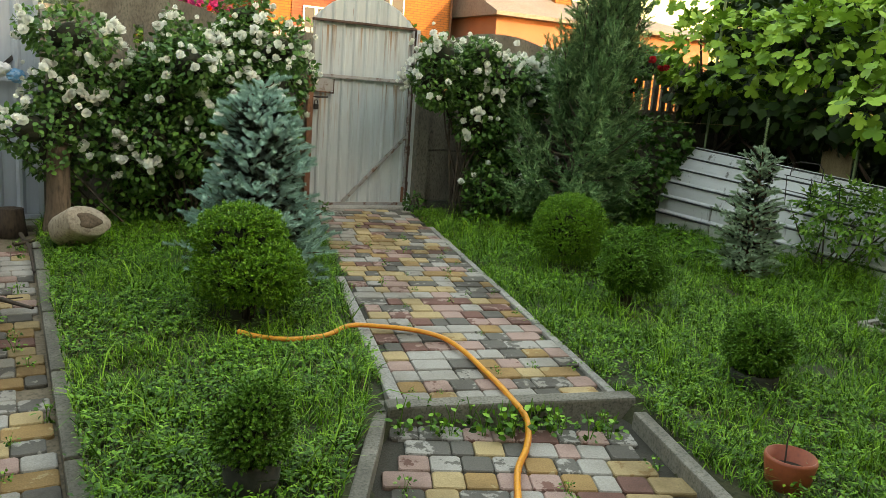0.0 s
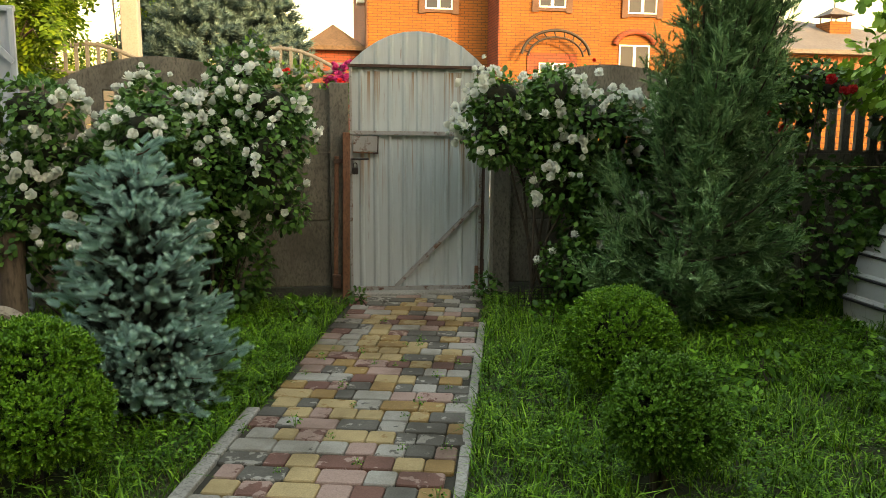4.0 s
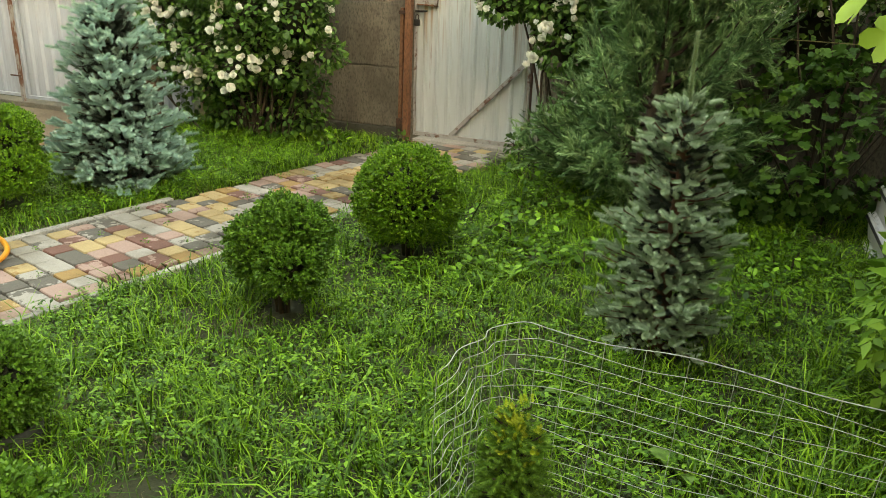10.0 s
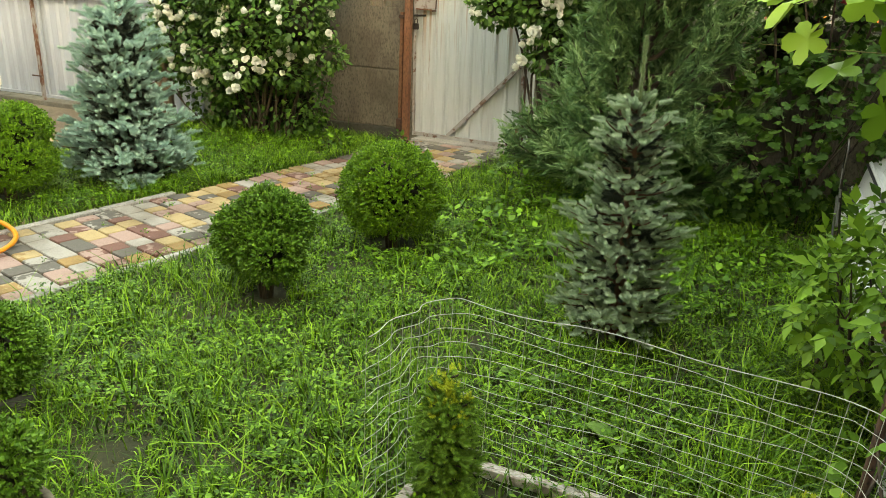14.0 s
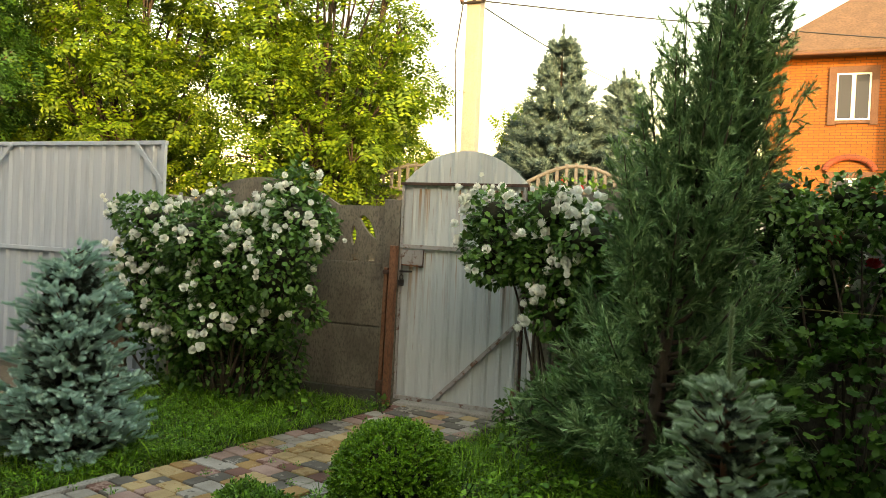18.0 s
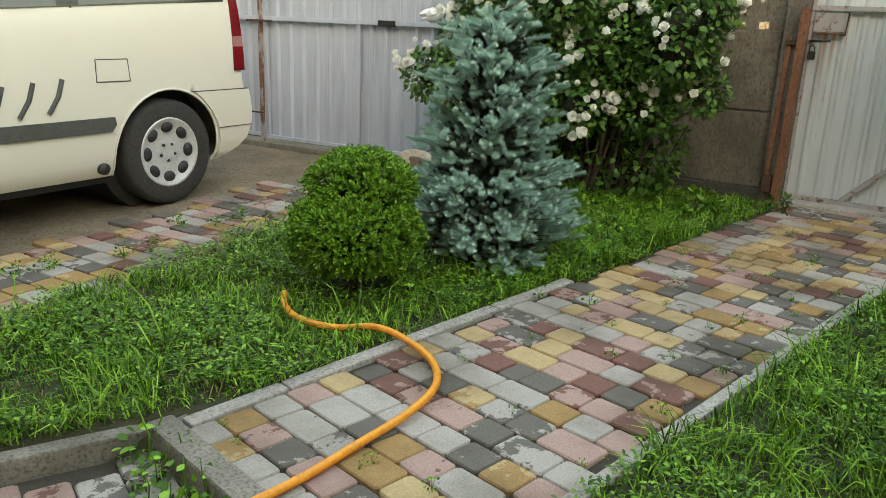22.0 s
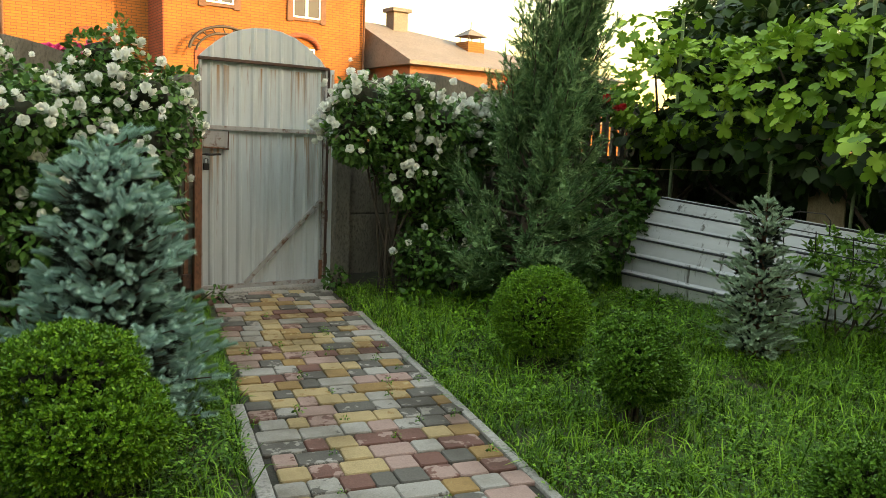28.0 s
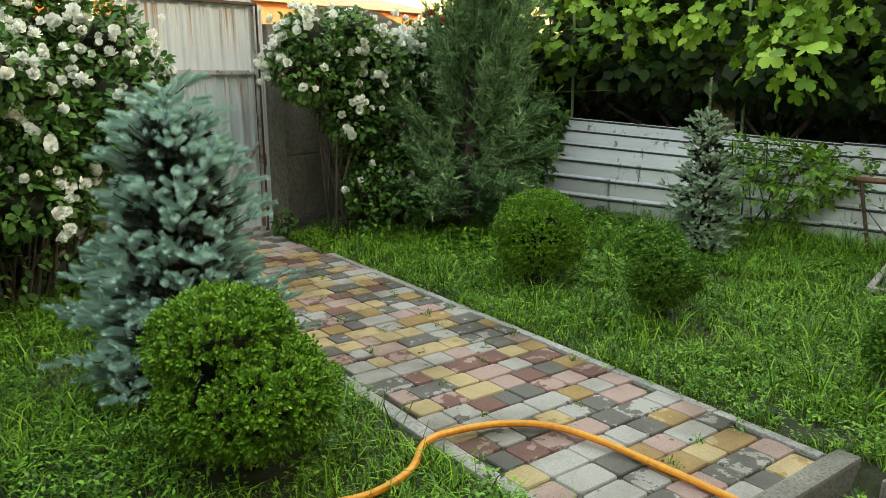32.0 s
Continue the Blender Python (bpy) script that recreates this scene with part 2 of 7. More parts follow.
M_timber_white = two_scale("weathered_white_timber", (0.30, 0.25, 0.21), (0.60, 0.55, 0.50), (0.14, 0.09, 0.07), 9, 45, 0.85, 0.5, (1, 3, 1))
M_timber = two_scale("weathered_timber", (0.20, 0.15, 0.085), (0.30, 0.24, 0.15), (0.12, 0.09, 0.05), 8, 60, 0.85, 0.4, (1, 4, 1))
M_bark = two_scale("bark", (0.045, 0.032, 0.022), (0.09, 0.065, 0.045), (0.03, 0.022, 0.016), 9, 60, 0.95, 0.8, (1, 1, 0.3))
M_bark_red = two_scale("conifer_bark", (0.10, 0.045, 0.022), (0.16, 0.075, 0.04), (0.05, 0.03, 0.02), 14, 60, 0.95, 0.8, (1, 1, 0.4))
M_trunk = two_scale("weathered_trunk", (0.085, 0.058, 0.038), (0.17, 0.12, 0.08), (0.05, 0.035, 0.024), 7, 50, 0.95, 0.8, (1, 1, 0.25))
M_log = two_scale("pale_log_bark", (0.30, 0.24, 0.17), (0.42, 0.35, 0.26), (0.18, 0.13, 0.09), 8, 50, 0.9, 0.6)
M_log_hole = two_scale("log_heart", (0.10, 0.065, 0.04), (0.16, 0.11, 0.07), (0.05, 0.035, 0.02), 14, 60, 0.95, 0.5)
M_pot_grey = two_scale("grey_plaster_pot", (0.12, 0.10, 0.07), (0.22, 0.19, 0.14), (0.075, 0.062, 0.04), 7, 80, 0.9, 0.4)
M_pot_dark = two_scale("dark_rubber_pot", (0.03, 0.03, 0.028), (0.05, 0.05, 0.045), (0.06, 0.055, 0.045), 9, 70, 0.8, 0.3)
M_pot_orange = two_scale("terracotta_plastic", (0.31, 0.068, 0.026), (0.38, 0.09, 0.036), (0.26, 0.06, 0.028), 5, 70, 0.55, 0.1)
M_hose = two_scale("yellow_hose", (0.72, 0.27, 0.014), (0.80, 0.33, 0.018), (0.60, 0.20, 0.012), 8, 60, 0.4, 0.05)
M_hose_stripe = two_scale("orange_hose_stripe", (0.66, 0.13, 0.010), (0.74, 0.17, 0.012), (0.55, 0.10, 0.010), 8, 60, 0.4, 0.05)

M_grass = leaf_mat("grass_blades", (0.005, 0.022, 0.002), (0.074, 0.205, 0.011), (0.35, 0.62, 0.05), 0.45, 0.12)
M_weed = leaf_mat("lawn_weed_leaves", (0.005, 0.024, 0.002), (0.065, 0.19, 0.012), (0.27, 0.53, 0.05), 0.42, 0.12)
M_dock = two_scale("broad_leaf", (0.075, 0.17, 0.02), (0.13, 0.26, 0.035), (0.06, 0.13, 0.018), 9, 60, 0.5, 0.4)
M_straw = leaf_mat("dry_stalks", (0.14, 0.12, 0.05), (0.22, 0.19, 0.08), (0.30, 0.26, 0.13), 0.8, 0.2)
M_box = leaf_mat("boxwood_leaves", (0.03, 0.085, 0.006), (0.10, 0.25, 0.018), (0.30, 0.52, 0.045), 0.40, 0.12, 8.0, 0.6, 0.4)
M_box_dark = leaf_mat("dark_boxwood_leaves", (0.024, 0.07, 0.008), (0.075, 0.195, 0.02), (0.22, 0.42, 0.05), 0.40, 0.12, 8.0, 0.6, 0.4)
# near-black fill colour that imitates shade inside the crowns
M_crown_shade = two_scale("crown_shade_fill", (0.012, 0.016, 0.006), (0.025, 0.03, 0.012), (0.03, 0.02, 0.01), 12, 60, 0.95, 0.8)
M_rose_leaf = leaf_mat("rose_leaves", (0.010, 0.034, 0.008), (0.055, 0.145, 0.028), (0.17, 0.33, 0.065), 0.40, 0.12, 2.4, 0.5, 0.6)
M_petal = leaf_mat("white_petals", (0.80, 0.79, 0.68), (0.86, 0.86, 0.78), (0.89, 0.89, 0.84), 0.7, 0.2)
M_petal_purple = leaf_mat("purple_petals", (0.22, 0.015, 0.10), (0.36, 0.03, 0.17), (0.50, 0.08, 0.28), 0.55, 0.2)
M_petal_red = leaf_mat("red_petals", (0.35, 0.01, 0.015), (0.55, 0.02, 0.025), (0.65, 0.05, 0.06), 0.5, 0.2)
M_blue = leaf_mat("blue_spruce_needles", (0.10, 0.19, 0.15), (0.335, 0.51, 0.415), (0.48, 0.67, 0.56), 0.7, 0.05, 7.0, 0.3, 0.7)
M_spruce = leaf_mat("green_spruce_needles", (0.095, 0.15, 0.09), (0.335, 0.455, 0.295), (0.50, 0.62, 0.43), 0.7, 0.05, 7.0, 0.3, 0.7)
# needle colour darkened to imitate the shade inside a spruce
M_inner_needle = leaf_mat("old_needles", (0.008, 0.014, 0.009), (0.022, 0.035, 0.022), (0.05, 0.065, 0.045), 0.7, 0.05)
M_leader = leaf_mat("young_leader_needles", (0.20, 0.27, 0.13), (0.30, 0.38, 0.20), (0.42, 0.50, 0.28), 0.65, 0.1)
M_yspruce = leaf_mat("dwarf_spruce_needles", (0.028, 0.085, 0.013), (0.125, 0.27, 0.035), (0.28, 0.47, 0.06), 0.6, 0.1, 9.0, 0.5, 0.5)
M_ytip = leaf_mat("young_yellow_needles", (0.3, 0.4, 0.03), (0.46, 0.54, 0.05), (0.6, 0.64, 0.1), 0.6, 0.2)
M_juniper = leaf_mat("juniper_sprays", (0.012, 0.036, 0.012), (0.115, 0.25, 0.09), (0.36, 0.54, 0.24), 0.65, 0.08, 4.0, 0.6, 0.5)
M_vine = leaf_mat("grape_leaves", (0.03, 0.09, 0.010), (0.165, 0.325, 0.032), (0.41, 0.60, 0.085), 0.45, 0.25, 1.5, 0.7, 0.34)
# dark copy of the grape leaf colour, with the vine's shade tinted in
M_vine_dark = leaf_mat("shade_tinted_grape_leaves", (0.006, 0.016, 0.004), (0.02, 0.05, 0.01), (0.05, 0.1, 0.015), 0.5, 0.2)
M_shrub = leaf_mat("currant_leaves", (0.008, 0.03, 0.005), (0.042, 0.12, 0.016), (0.14, 0.28, 0.042), 0.5, 0.15, 1.5, 0.55, 0.5)
M_rasp = leaf_mat("raspberry_leaves", (0.025, 0.075, 0.009), (0.115, 0.265, 0.026), (0.27, 0.47, 0.06), 0.5, 0.25)
M_tree = leaf_mat("street_tree_leaves", (0.012, 0.035, 0.003), (0.085, 0.17, 0.011), (0.27, 0.385, 0.03), 0.55, 0.25, 0.5, 0.6, 0.5)
M_green_tree = leaf_mat("broad_tree_leaves", (0.008, 0.035, 0.006), (0.035, 0.115, 0.018), (0.10, 0.24, 0.035), 0.5, 0.25, 0.5, 0.6, 0.5)
M_walnut = leaf_mat("walnut_leaves", (0.03, 0.07, 0.015), (0.06, 0.12, 0.02), (0.11, 0.19, 0.03), 0.5, 0.3)
M_conifer_far = leaf_mat("far_conifer_needles", (0.025, 0.05, 0.045), (0.09, 0.155, 0.14), (0.19, 0.285, 0.265), 0.7, 0.05, 1.2, 0.5, 0.5)

M_brick_o = brick_mat("orange_brick", (0.265, 0.083, 0.013), (0.31, 0.103, 0.017), (0.11, 0.045, 0.018), 1.5)
M_brick_r = brick_mat("red_brick", (0.24, 0.05, 0.025), (0.29, 0.07, 0.035), (0.09, 0.036, 0.024), 1.5)
M_terracotta = two_scale("terracotta_render", (0.24, 0.10, 0.06), (0.30, 0.13, 0.08), (0.2, 0.085, 0.05), 1.0, 20, 0.9, 0.3)
M_roof = two_scale("shingle_roof", (0.10, 0.065, 0.04), (0.16, 0.10, 0.06), (0.07, 0.045, 0.03), 2, 12, 0.9, 0.4)
M_roof_grey = two_scale("grey_sheet_roof", (0.14, 0.125, 0.115), (0.19, 0.17, 0.155), (0.11, 0.097, 0.088), 1.0, 10, 0.8, 0.3)
M_trim_brown = two_scale("brown_stone_trim", (0.10, 0.05, 0.032), (0.15, 0.078, 0.05), (0.07, 0.036, 0.024), 3, 30, 0.8, 0.3)
M_house = two_scale("house_brick_render", (0.16, 0.12, 0.09), (0.22, 0.17, 0.125), (0.12, 0.09, 0.07), 1.0, 20, 0.9, 0.3)
M_cream = two_scale("cream_concrete", (0.135, 0.133, 0.122), (0.175, 0.172, 0.158), (0.09, 0.088, 0.08), 2.0, 40, 0.9, 0.4)
M_pole = two_scale("whitewashed_pole", (0.33, 0.315, 0.285), (0.39, 0.375, 0.34), (0.27, 0.255, 0.23), 2.5, 40, 0.9, 0.3)
M_asphalt = two_scale("street_ground", (0.055, 0.055, 0.05), (0.085, 0.085, 0.075), (0.04, 0.05, 0.03), 0.5, 30, 0.95, 0.4)
M_white_frame = two_scale("white_window_frame", (0.70, 0.70, 0.70), (0.76, 0.76, 0.76), (0.64, 0.64, 0.64), 3, 40, 0.5, 0.05)
M_van = two_scale("cream_car_paint", (0.72, 0.69, 0.60), (0.75, 0.72, 0.63), (0.69, 0.66, 0.57), 1.2, 200, 0.28, 0.0)
M_tyre = two_scale("tyre_rubber", (0.022, 0.022, 0.022), (0.04, 0.038, 0.036), (0.055, 0.05, 0.045), 12, 60, 0.85, 0.3)
M_rim = two_scale("silver_alloy", (0.58, 0.58, 0.57), (0.66, 0.66, 0.65), (0.48, 0.47, 0.46), 8, 60, 0.4, 0.05, metal=0.3)
M_black = two_scale("black_plastic", (0.018, 0.018, 0.018), (0.03, 0.03, 0.03), (0.012, 0.012, 0.012), 10, 60, 0.55, 0.1)
M_grey_trim = two_scale("grey_plastic", (0.07, 0.075, 0.07), (0.10, 0.10, 0.095), (0.055, 0.06, 0.055), 10, 60, 0.6, 0.1)
M_green_paint = two_scale("pale_green_paint", (0.14, 0.21, 0.10), (0.20, 0.28, 0.14), (0.09, 0.12, 0.07), 9, 60, 0.6, 0.2)
M_red_lens = two_scale("red_lamp_lens", (0.16, 0.006, 0.01), (0.21, 0.01, 0.014), (0.13, 0.005, 0.008), 10, 60, 0.15, 0.0)
M_clear_lens = two_scale("clear_lamp_lens", (0.34, 0.16, 0.15), (0.40, 0.2, 0.19), (0.3, 0.14, 0.13), 10, 60, 0.15, 0.0)
M_glass_car, gn, gl, gb = base_mat("tinted_car_glass", 0.03)
gb.inputs["Base Color"].default_value = (0.012, 0.018, 0.017, 1)
gb.inputs["IOR"].default_value = 1.8
M_frit = two_scale("glossy_glass_edge", (0.02, 0.02, 0.019), (0.028, 0.027, 0.025), (0.015, 0.015, 0.015), 6, 60, 0.12, 0.0)
M_glass, gn, gl, gb = base_mat("window_glass", 0.04)
gb.inputs["Base Color"].default_value = (0.05, 0.06, 0.08, 1)
gb.inputs["IOR"].default_value = 1.2
M_bluecloth = two_scale("blue_cloth", (0.08, 0.25, 0.45), (0.12, 0.33, 0.55), (0.4, 0.5, 0.6), 12, 60, 0.9, 0.2)

# ---- building tools ----
rng = np.random.default_rng(7)


def put_mesh(name, mesh, mat, parent=None, label=""):
    ob = new(name, mesh)
    if mat is not None and not mesh.materials:
        mesh.materials.append(mat)
    if parent is not None:
        ob.parent = parent
    return tagged(ob, label)


def part(name, bm, mat, parent=None, label="", smooth=False):
    mesh = bpy.data.meshes.new(name)
    bm.normal_update()
    bm.to_mesh(mesh)
    bm.free()
    if smooth:
        mesh.polygons.foreach_set("use_smooth", [True] * len(mesh.polygons))
    return put_mesh(name, mesh, mat, parent, label)


def thing(name, at, label, category, group="", kind="", rz=0.0):
    ob = new(name)
    ob.matrix_world = pose(*at, 0, 0, rz)
    ob.empty_display_size = 0.1
    return tagged(ob, label, category, group, kind)


def fast_mesh(name, verts, faces, smooth=False):
    """A mesh from arrays: verts (n, 3) and faces (m, k)."""
    mesh = bpy.data.meshes.new(name)
    verts, faces = np.asarray(verts, np.float32), np.asarray(faces, np.int32)
    m, k = faces.shape
    mesh.vertices.add(len(verts))
    mesh.vertices.foreach_set("co", verts.ravel())
    mesh.loops.add(m * k)
    mesh.loops.foreach_set("vertex_index", faces.ravel())
    mesh.polygons.add(m)
    mesh.polygons.foreach_set("loop_start", np.arange(m, dtype=np.int32) * k)
    if smooth:
        mesh.polygons.foreach_set("use_smooth", np.ones(m, bool))
    mesh.update(calc_edges=True)
    return mesh


def spread(bv, bf, place, turn, size):
    """Copies of a small piece: place (n, 3), turn (n, 3, 3), size (n,) or (n, 3)."""
    bv = np.asarray(bv, float)
    size = np.asarray(size, float)
    if size.ndim == 1:
        size = np.repeat(size[:, None], 3, 1)
    v = np.einsum("nij,nkj->nki", turn, bv[None] * size[:, None, :]) + place[:, None, :]
    f = np.asarray(bf)[None] + (np.arange(len(place)) * len(bv))[:, None, None]
    return v.reshape(-1, 3), f.reshape(-1, len(bf[0]))


def unit(v):
    return v / np.maximum(np.linalg.norm(v, axis=-1, keepdims=True), 1e-9)


def frames(forward, up=None, roll=None):
    """Turns whose y runs along forward and whose z lies near up."""
    f = unit(np.asarray(forward, float))
    u = rng.normal(size=f.shape) if up is None else np.asarray(up, float)
    x = unit(np.cross(f, u))
    z = np.cross(x, f)
    return np.stack([x, f, z], -1)


LEAF_V = [(0, 0, 0), (-0.32, 0.35, 0.05), (0.32, 0.35, 0.05), (-0.26, 0.72, 0.02), (0.26, 0.72, 0.02), (0, 1.0, -0.08), (0, 0.5, -0.05)]
LEAF_F = [(0, 2, 6, 1), (1, 6, 5, 3), (6, 2, 4, 5)]
BLADE_V = [(-0.05, 0, 0), (0.05, 0, 0), (-0.042, 0.30, 0.76), (0.042, 0.30, 0.76), (-0.004, 0.95, 0.86), (0.004, 0.95, 0.86)]
BLADE_F = [(0, 1, 3, 2), (2, 3, 5, 4)]


def lobed_leaf():
    """A grape leaf: five pointed, toothed lobes about a cupped middle, as a fan of quads."""
    n = 40
    v = [(0, 0.42, -0.05)]
    for i in range(n):
        a = 2 * math.pi * i / n
        lobe = abs(math.cos(2.5 * a)) ** 0.7
        r = (0.27 + 0.25 * lobe) * (1.0 + 0.07 * (i % 2)) * (0.84 + 0.16 * math.cos(a - math.pi))
        if i == 0:
            r = 0.12
        v.append((math.sin(a) * r, 0.42 - math.cos(a) * r, 0.06 * math.cos(3 * a) - 0.22 * r * r))
    f = [(0, 1 + i, 1 + (i + 1) % n, 1 + (i + 2) % n) for i in range(0, n, 2)]
    return v, f


VINE_V, VINE_F = lobed_leaf()
PLAIN_V = [(0, 0, 0), (0.30, 0.10, 0.02), (0.46, 0.52, -0.06), (0.24, 0.74, 0.02), (0, 1.0, -0.10), (-0.24, 0.74, 0.02), (-0.46, 0.52, -0.06), (-0.30, 0.10, 0.02)]
PLAIN_F = [(0, 1, 2, 3), (0, 3, 4, 5), (0, 5, 6, 7)]
SMALL_V = [(0, 0, 0), (-0.30, 0.5, 0.05), (0.30, 0.5, 0.05), (-0.10, 1.0, -0.06), (0.10, 1.0, -0.06), (0, 0.02, 0)]
SMALL_F = [(0, 5, 2, 1), (1, 2, 4, 3)]


def tube_arrays(points, radii, sides=7):
    p = np.asarray(points, float)
    r = np.asarray(radii, float) * np.ones(len(p))
    t = unit(np.gradient(p, axis=0))
    ref = np.array([0, 0, 1.0]) if abs(t[0][2]) < 0.9 else np.array([1.0, 0, 0])
    vs = []
    for i in range(len(p)):
        x = unit(np.cross(t[i], ref))
        y = np.cross(x, t[i])
        ref = y if np.linalg.norm(y) > 0.1 else ref
        ref = np.cross(x, t[i])
        a = np.linspace(0, 2 * math.pi, sides, endpoint=False)
        vs.append(p[i] + r[i] * (np.cos(a)[:, None] * x + np.sin(a)[:, None] * y))
        ref = y
    v = np.concatenate(vs)
    f = [(i * sides + j, i * sides + (j + 1) % sides, (i + 1) * sides + (j + 1) % sides, (i + 1) * sides + j)
         for i in range(len(p) - 1) for j in range(sides)]
    return v, np.array(f)


def join_arrays(pieces):
    v, f, at = [], [], 0
    for a, b in pieces:
        v.append(a)
        f.append(np.asarray(b) + at)
        at += len(a)
    return np.concatenate(v), np.concatenate(f)


def tube(name, points, radii, mat, parent=None, label="", sides=8):
    v, f = tube_arrays(points, radii, sides)
    return put_mesh(name, fast_mesh(name, v, f, True), mat, parent, label)


def box_bm(bm, x0, x1, y0, y1, z0, z1, bevel=0.0):
    m = Matrix.LocRotScale(((x0 + x1) / 2, (y0 + y1) / 2, (z0 + z1) / 2), None, (x1 - x0, y1 - y0, z1 - z0))
    r = bmesh.ops.create_cube(bm, size=1, matrix=m)
    if bevel:
        edges = list({e for v in r["verts"] for e in v.link_edges})
        bmesh.ops.bevel(bm, geom=edges, offset=bevel, segments=2, affect="EDGES", profile=0.6)
    return bm


def box(name, x0, x1, y0, y1, z0, z1, mat, parent=None, label="", bevel=0.0):
    return part(name, box_bm(bmesh.new(), x0, x1, y0, y1, z0, z1, bevel), mat, parent, label)


def bar(name, a, b, w, d, mat, parent=None, label="", bevel=0.003, face=(0, -1, 0)):
    """A straight bar from a to b, w wide across and d deep along face."""
    a, b, fc = Vector(a), Vector(b), Vector(face)
    t = (b - a).normalized()
    x = t.cross(fc).normalized()
    y = x.cross(t)
    bm = box_bm(bmesh.new(), -w / 2, w / 2, -d / 2, d / 2, 0, (b - a).length, bevel)
    m = Matrix((x, y, t)).transposed().to_4x4()
    m.translation = a
    bm.transform(m)
    return part(name, bm, mat, parent, label)


def lathe(name, profile, mat, parent=None, label="", sides=28, at=(0, 0, 0), wobble=0.0):
    """A turned shape from (radius, height) rows."""
    a = np.linspace(0, 2 * math.pi, sides, endpoint=False)
    v = [((r * (1 + wobble * math.sin(3 * t + 1))) * math.cos(t) + at[0], r * math.sin(t) + at[1], z + at[2]) for r, z in profile for t in a]
    f = [(i * sides + j, i * sides + (j + 1) % sides, (i + 1) * sides + (j + 1) % sides, (i + 1) * sides + j)
         for i in range(len(profile) - 1) for j in range(sides)]
    return put_mesh(name, fast_mesh(name, v, f, True), mat, parent, label)


def strips(name, xs, spans, y0, y1, mat, parent=None, label=""):
    """A slab in the x-z plane, built of upright strips: spans(x) gives its solid (z0, z1) stretches."""
    bm = bmesh.new()
    for i in range(len(xs) - 1):
        xa, xb = xs[i], xs[i + 1]
        for (a0, a1), (b0, b1) in zip(spans(xa + 1e-4), spans(xb - 1e-4)):
            vs = [bm.verts.new(p) for p in ((xa, y0, a0), (xb, y0, b0), (xb, y0, b1), (xa, y0, a1),
                                            (xa, y1, a0), (xb, y1, b0), (xb, y1, b1), (xa, y1, a1))]
            for q in ((0, 1, 2, 3), (7, 6, 5, 4), (3, 2, 6, 7), (0, 4, 5, 1), (0, 3, 7, 4), (1, 5, 6, 2)):
                bm.faces.new([vs[k] for k in q])
    return part(name, bm, mat, parent, label)


def ground_z(x, y):
    """The lie of the garden: it falls gently away from the gate."""
    return 0.03 * np.clip(y, -9, 0.5) - 0.012 * np.clip(-y - 3.8, 0, 4)

# ---- ground ----
GX = np.concatenate([[-60, -30, -14], np.arange(-9, 9.01, 0.15), [14, 30, 60]])
GY = np.concatenate([[-60, -25, -14], np.arange(-10, 0.61, 0.15), [2, 8, 20, 40, 90]])
PA = radians(14)                      # the path's turn against the gate's normal
PO = np.array([0.51, -0.02])          # the path's head, under the gate
PU = np.array([-math.sin(PA), -math.cos(PA)])
PV = np.array([math.cos(PA), -math.sin(PA)])
STEP_U = 4.2
LA = radians(24)
LO = PO + PU * STEP_U
LU = np.array([-math.sin(LA), -math.cos(LA)])
LV = np.array([math.cos(LA), -math.sin(LA)])
DRIVE_X = -2.22


def path_uv(x, y):
    d = np.stack([np.asarray(x) - PO[0], np.asarray(y) - PO[1]], -1)
    return d @ PU, d @ PV


def low_uv(x, y):
    d = np.stack([np.asarray(x) - LO[0], np.asarray(y) - LO[1]], -1)
    return d @ LU, d @ LV


def flare(lu):
    return 0.12 * np.clip(lu, 0, 1.4)


def on_path(x, y, m=0.0):
    u, v = path_uv(x, y)
    lu, lv = low_uv(x, y)
    side = np.where(v < 0, np.where(u < 2.33, 0.48, 0.53), np.where(u < 0.75, 0.48, 0.51))
    return ((u > -0.5) & (u < STEP_U + 0.05) & (np.abs(v) < side + m)) | ((lu > -0.1) & (np.abs(lv) < 0.60 + flare(lu) + m))


def sheet_z(x, y):
    """The ground sheet: under the lawns at their level, sunk below paths and drive."""
    z = ground_z(x, y) - 0.015
    u, v = path_uv(x, y)
    z = np.where((u > -0.5) & (u < STEP_U + 0.1) & (np.abs(v) < 0.47), z - 0.07, z)
    lu, lv = low_uv(x, y)
    z = np.where((lu > -0.05) & (np.abs(lv) < 0.5 + flare(lu)), z - 0.22, z)
    z = np.where((x < DRIVE_X) & (y < 0.5), z - 0.16, z)
    return np.where(y > 0.55, -0.02, z)


def make_ground():
    gx, gy = np.meshgrid(GX, GY)
    v = np.stack([gx, gy, sheet_z(gx, gy)], -1).reshape(-1, 3)
    w = len(GX)
    f = [(j * w + i, j * w + i + 1, (j + 1) * w + i + 1, (j + 1) * w + i) for j in range(len(GY) - 1) for i in range(w - 1)]
    tagged(put_mesh("ground", fast_mesh("ground", v, f), M_lawn_soil), "grassy garden soil that falls gently from the gate", "ground", kind="structure")


make_ground()
street = thing("road", (0, 5, 0), "grey street behind the garden fence", "road", kind="structure")
box("surface", -60, 60, -3.6, 2.5, -0.03, -0.012, M_asphalt, street)

# ---- garden fence of concrete panels ----


def slab(name, x0, x1, z0, z1, parent, y0=0.04, y1=0.085):
    return box(name, x0, x1, y0, y1, z0, z1, M_concrete, parent, bevel=0.014)


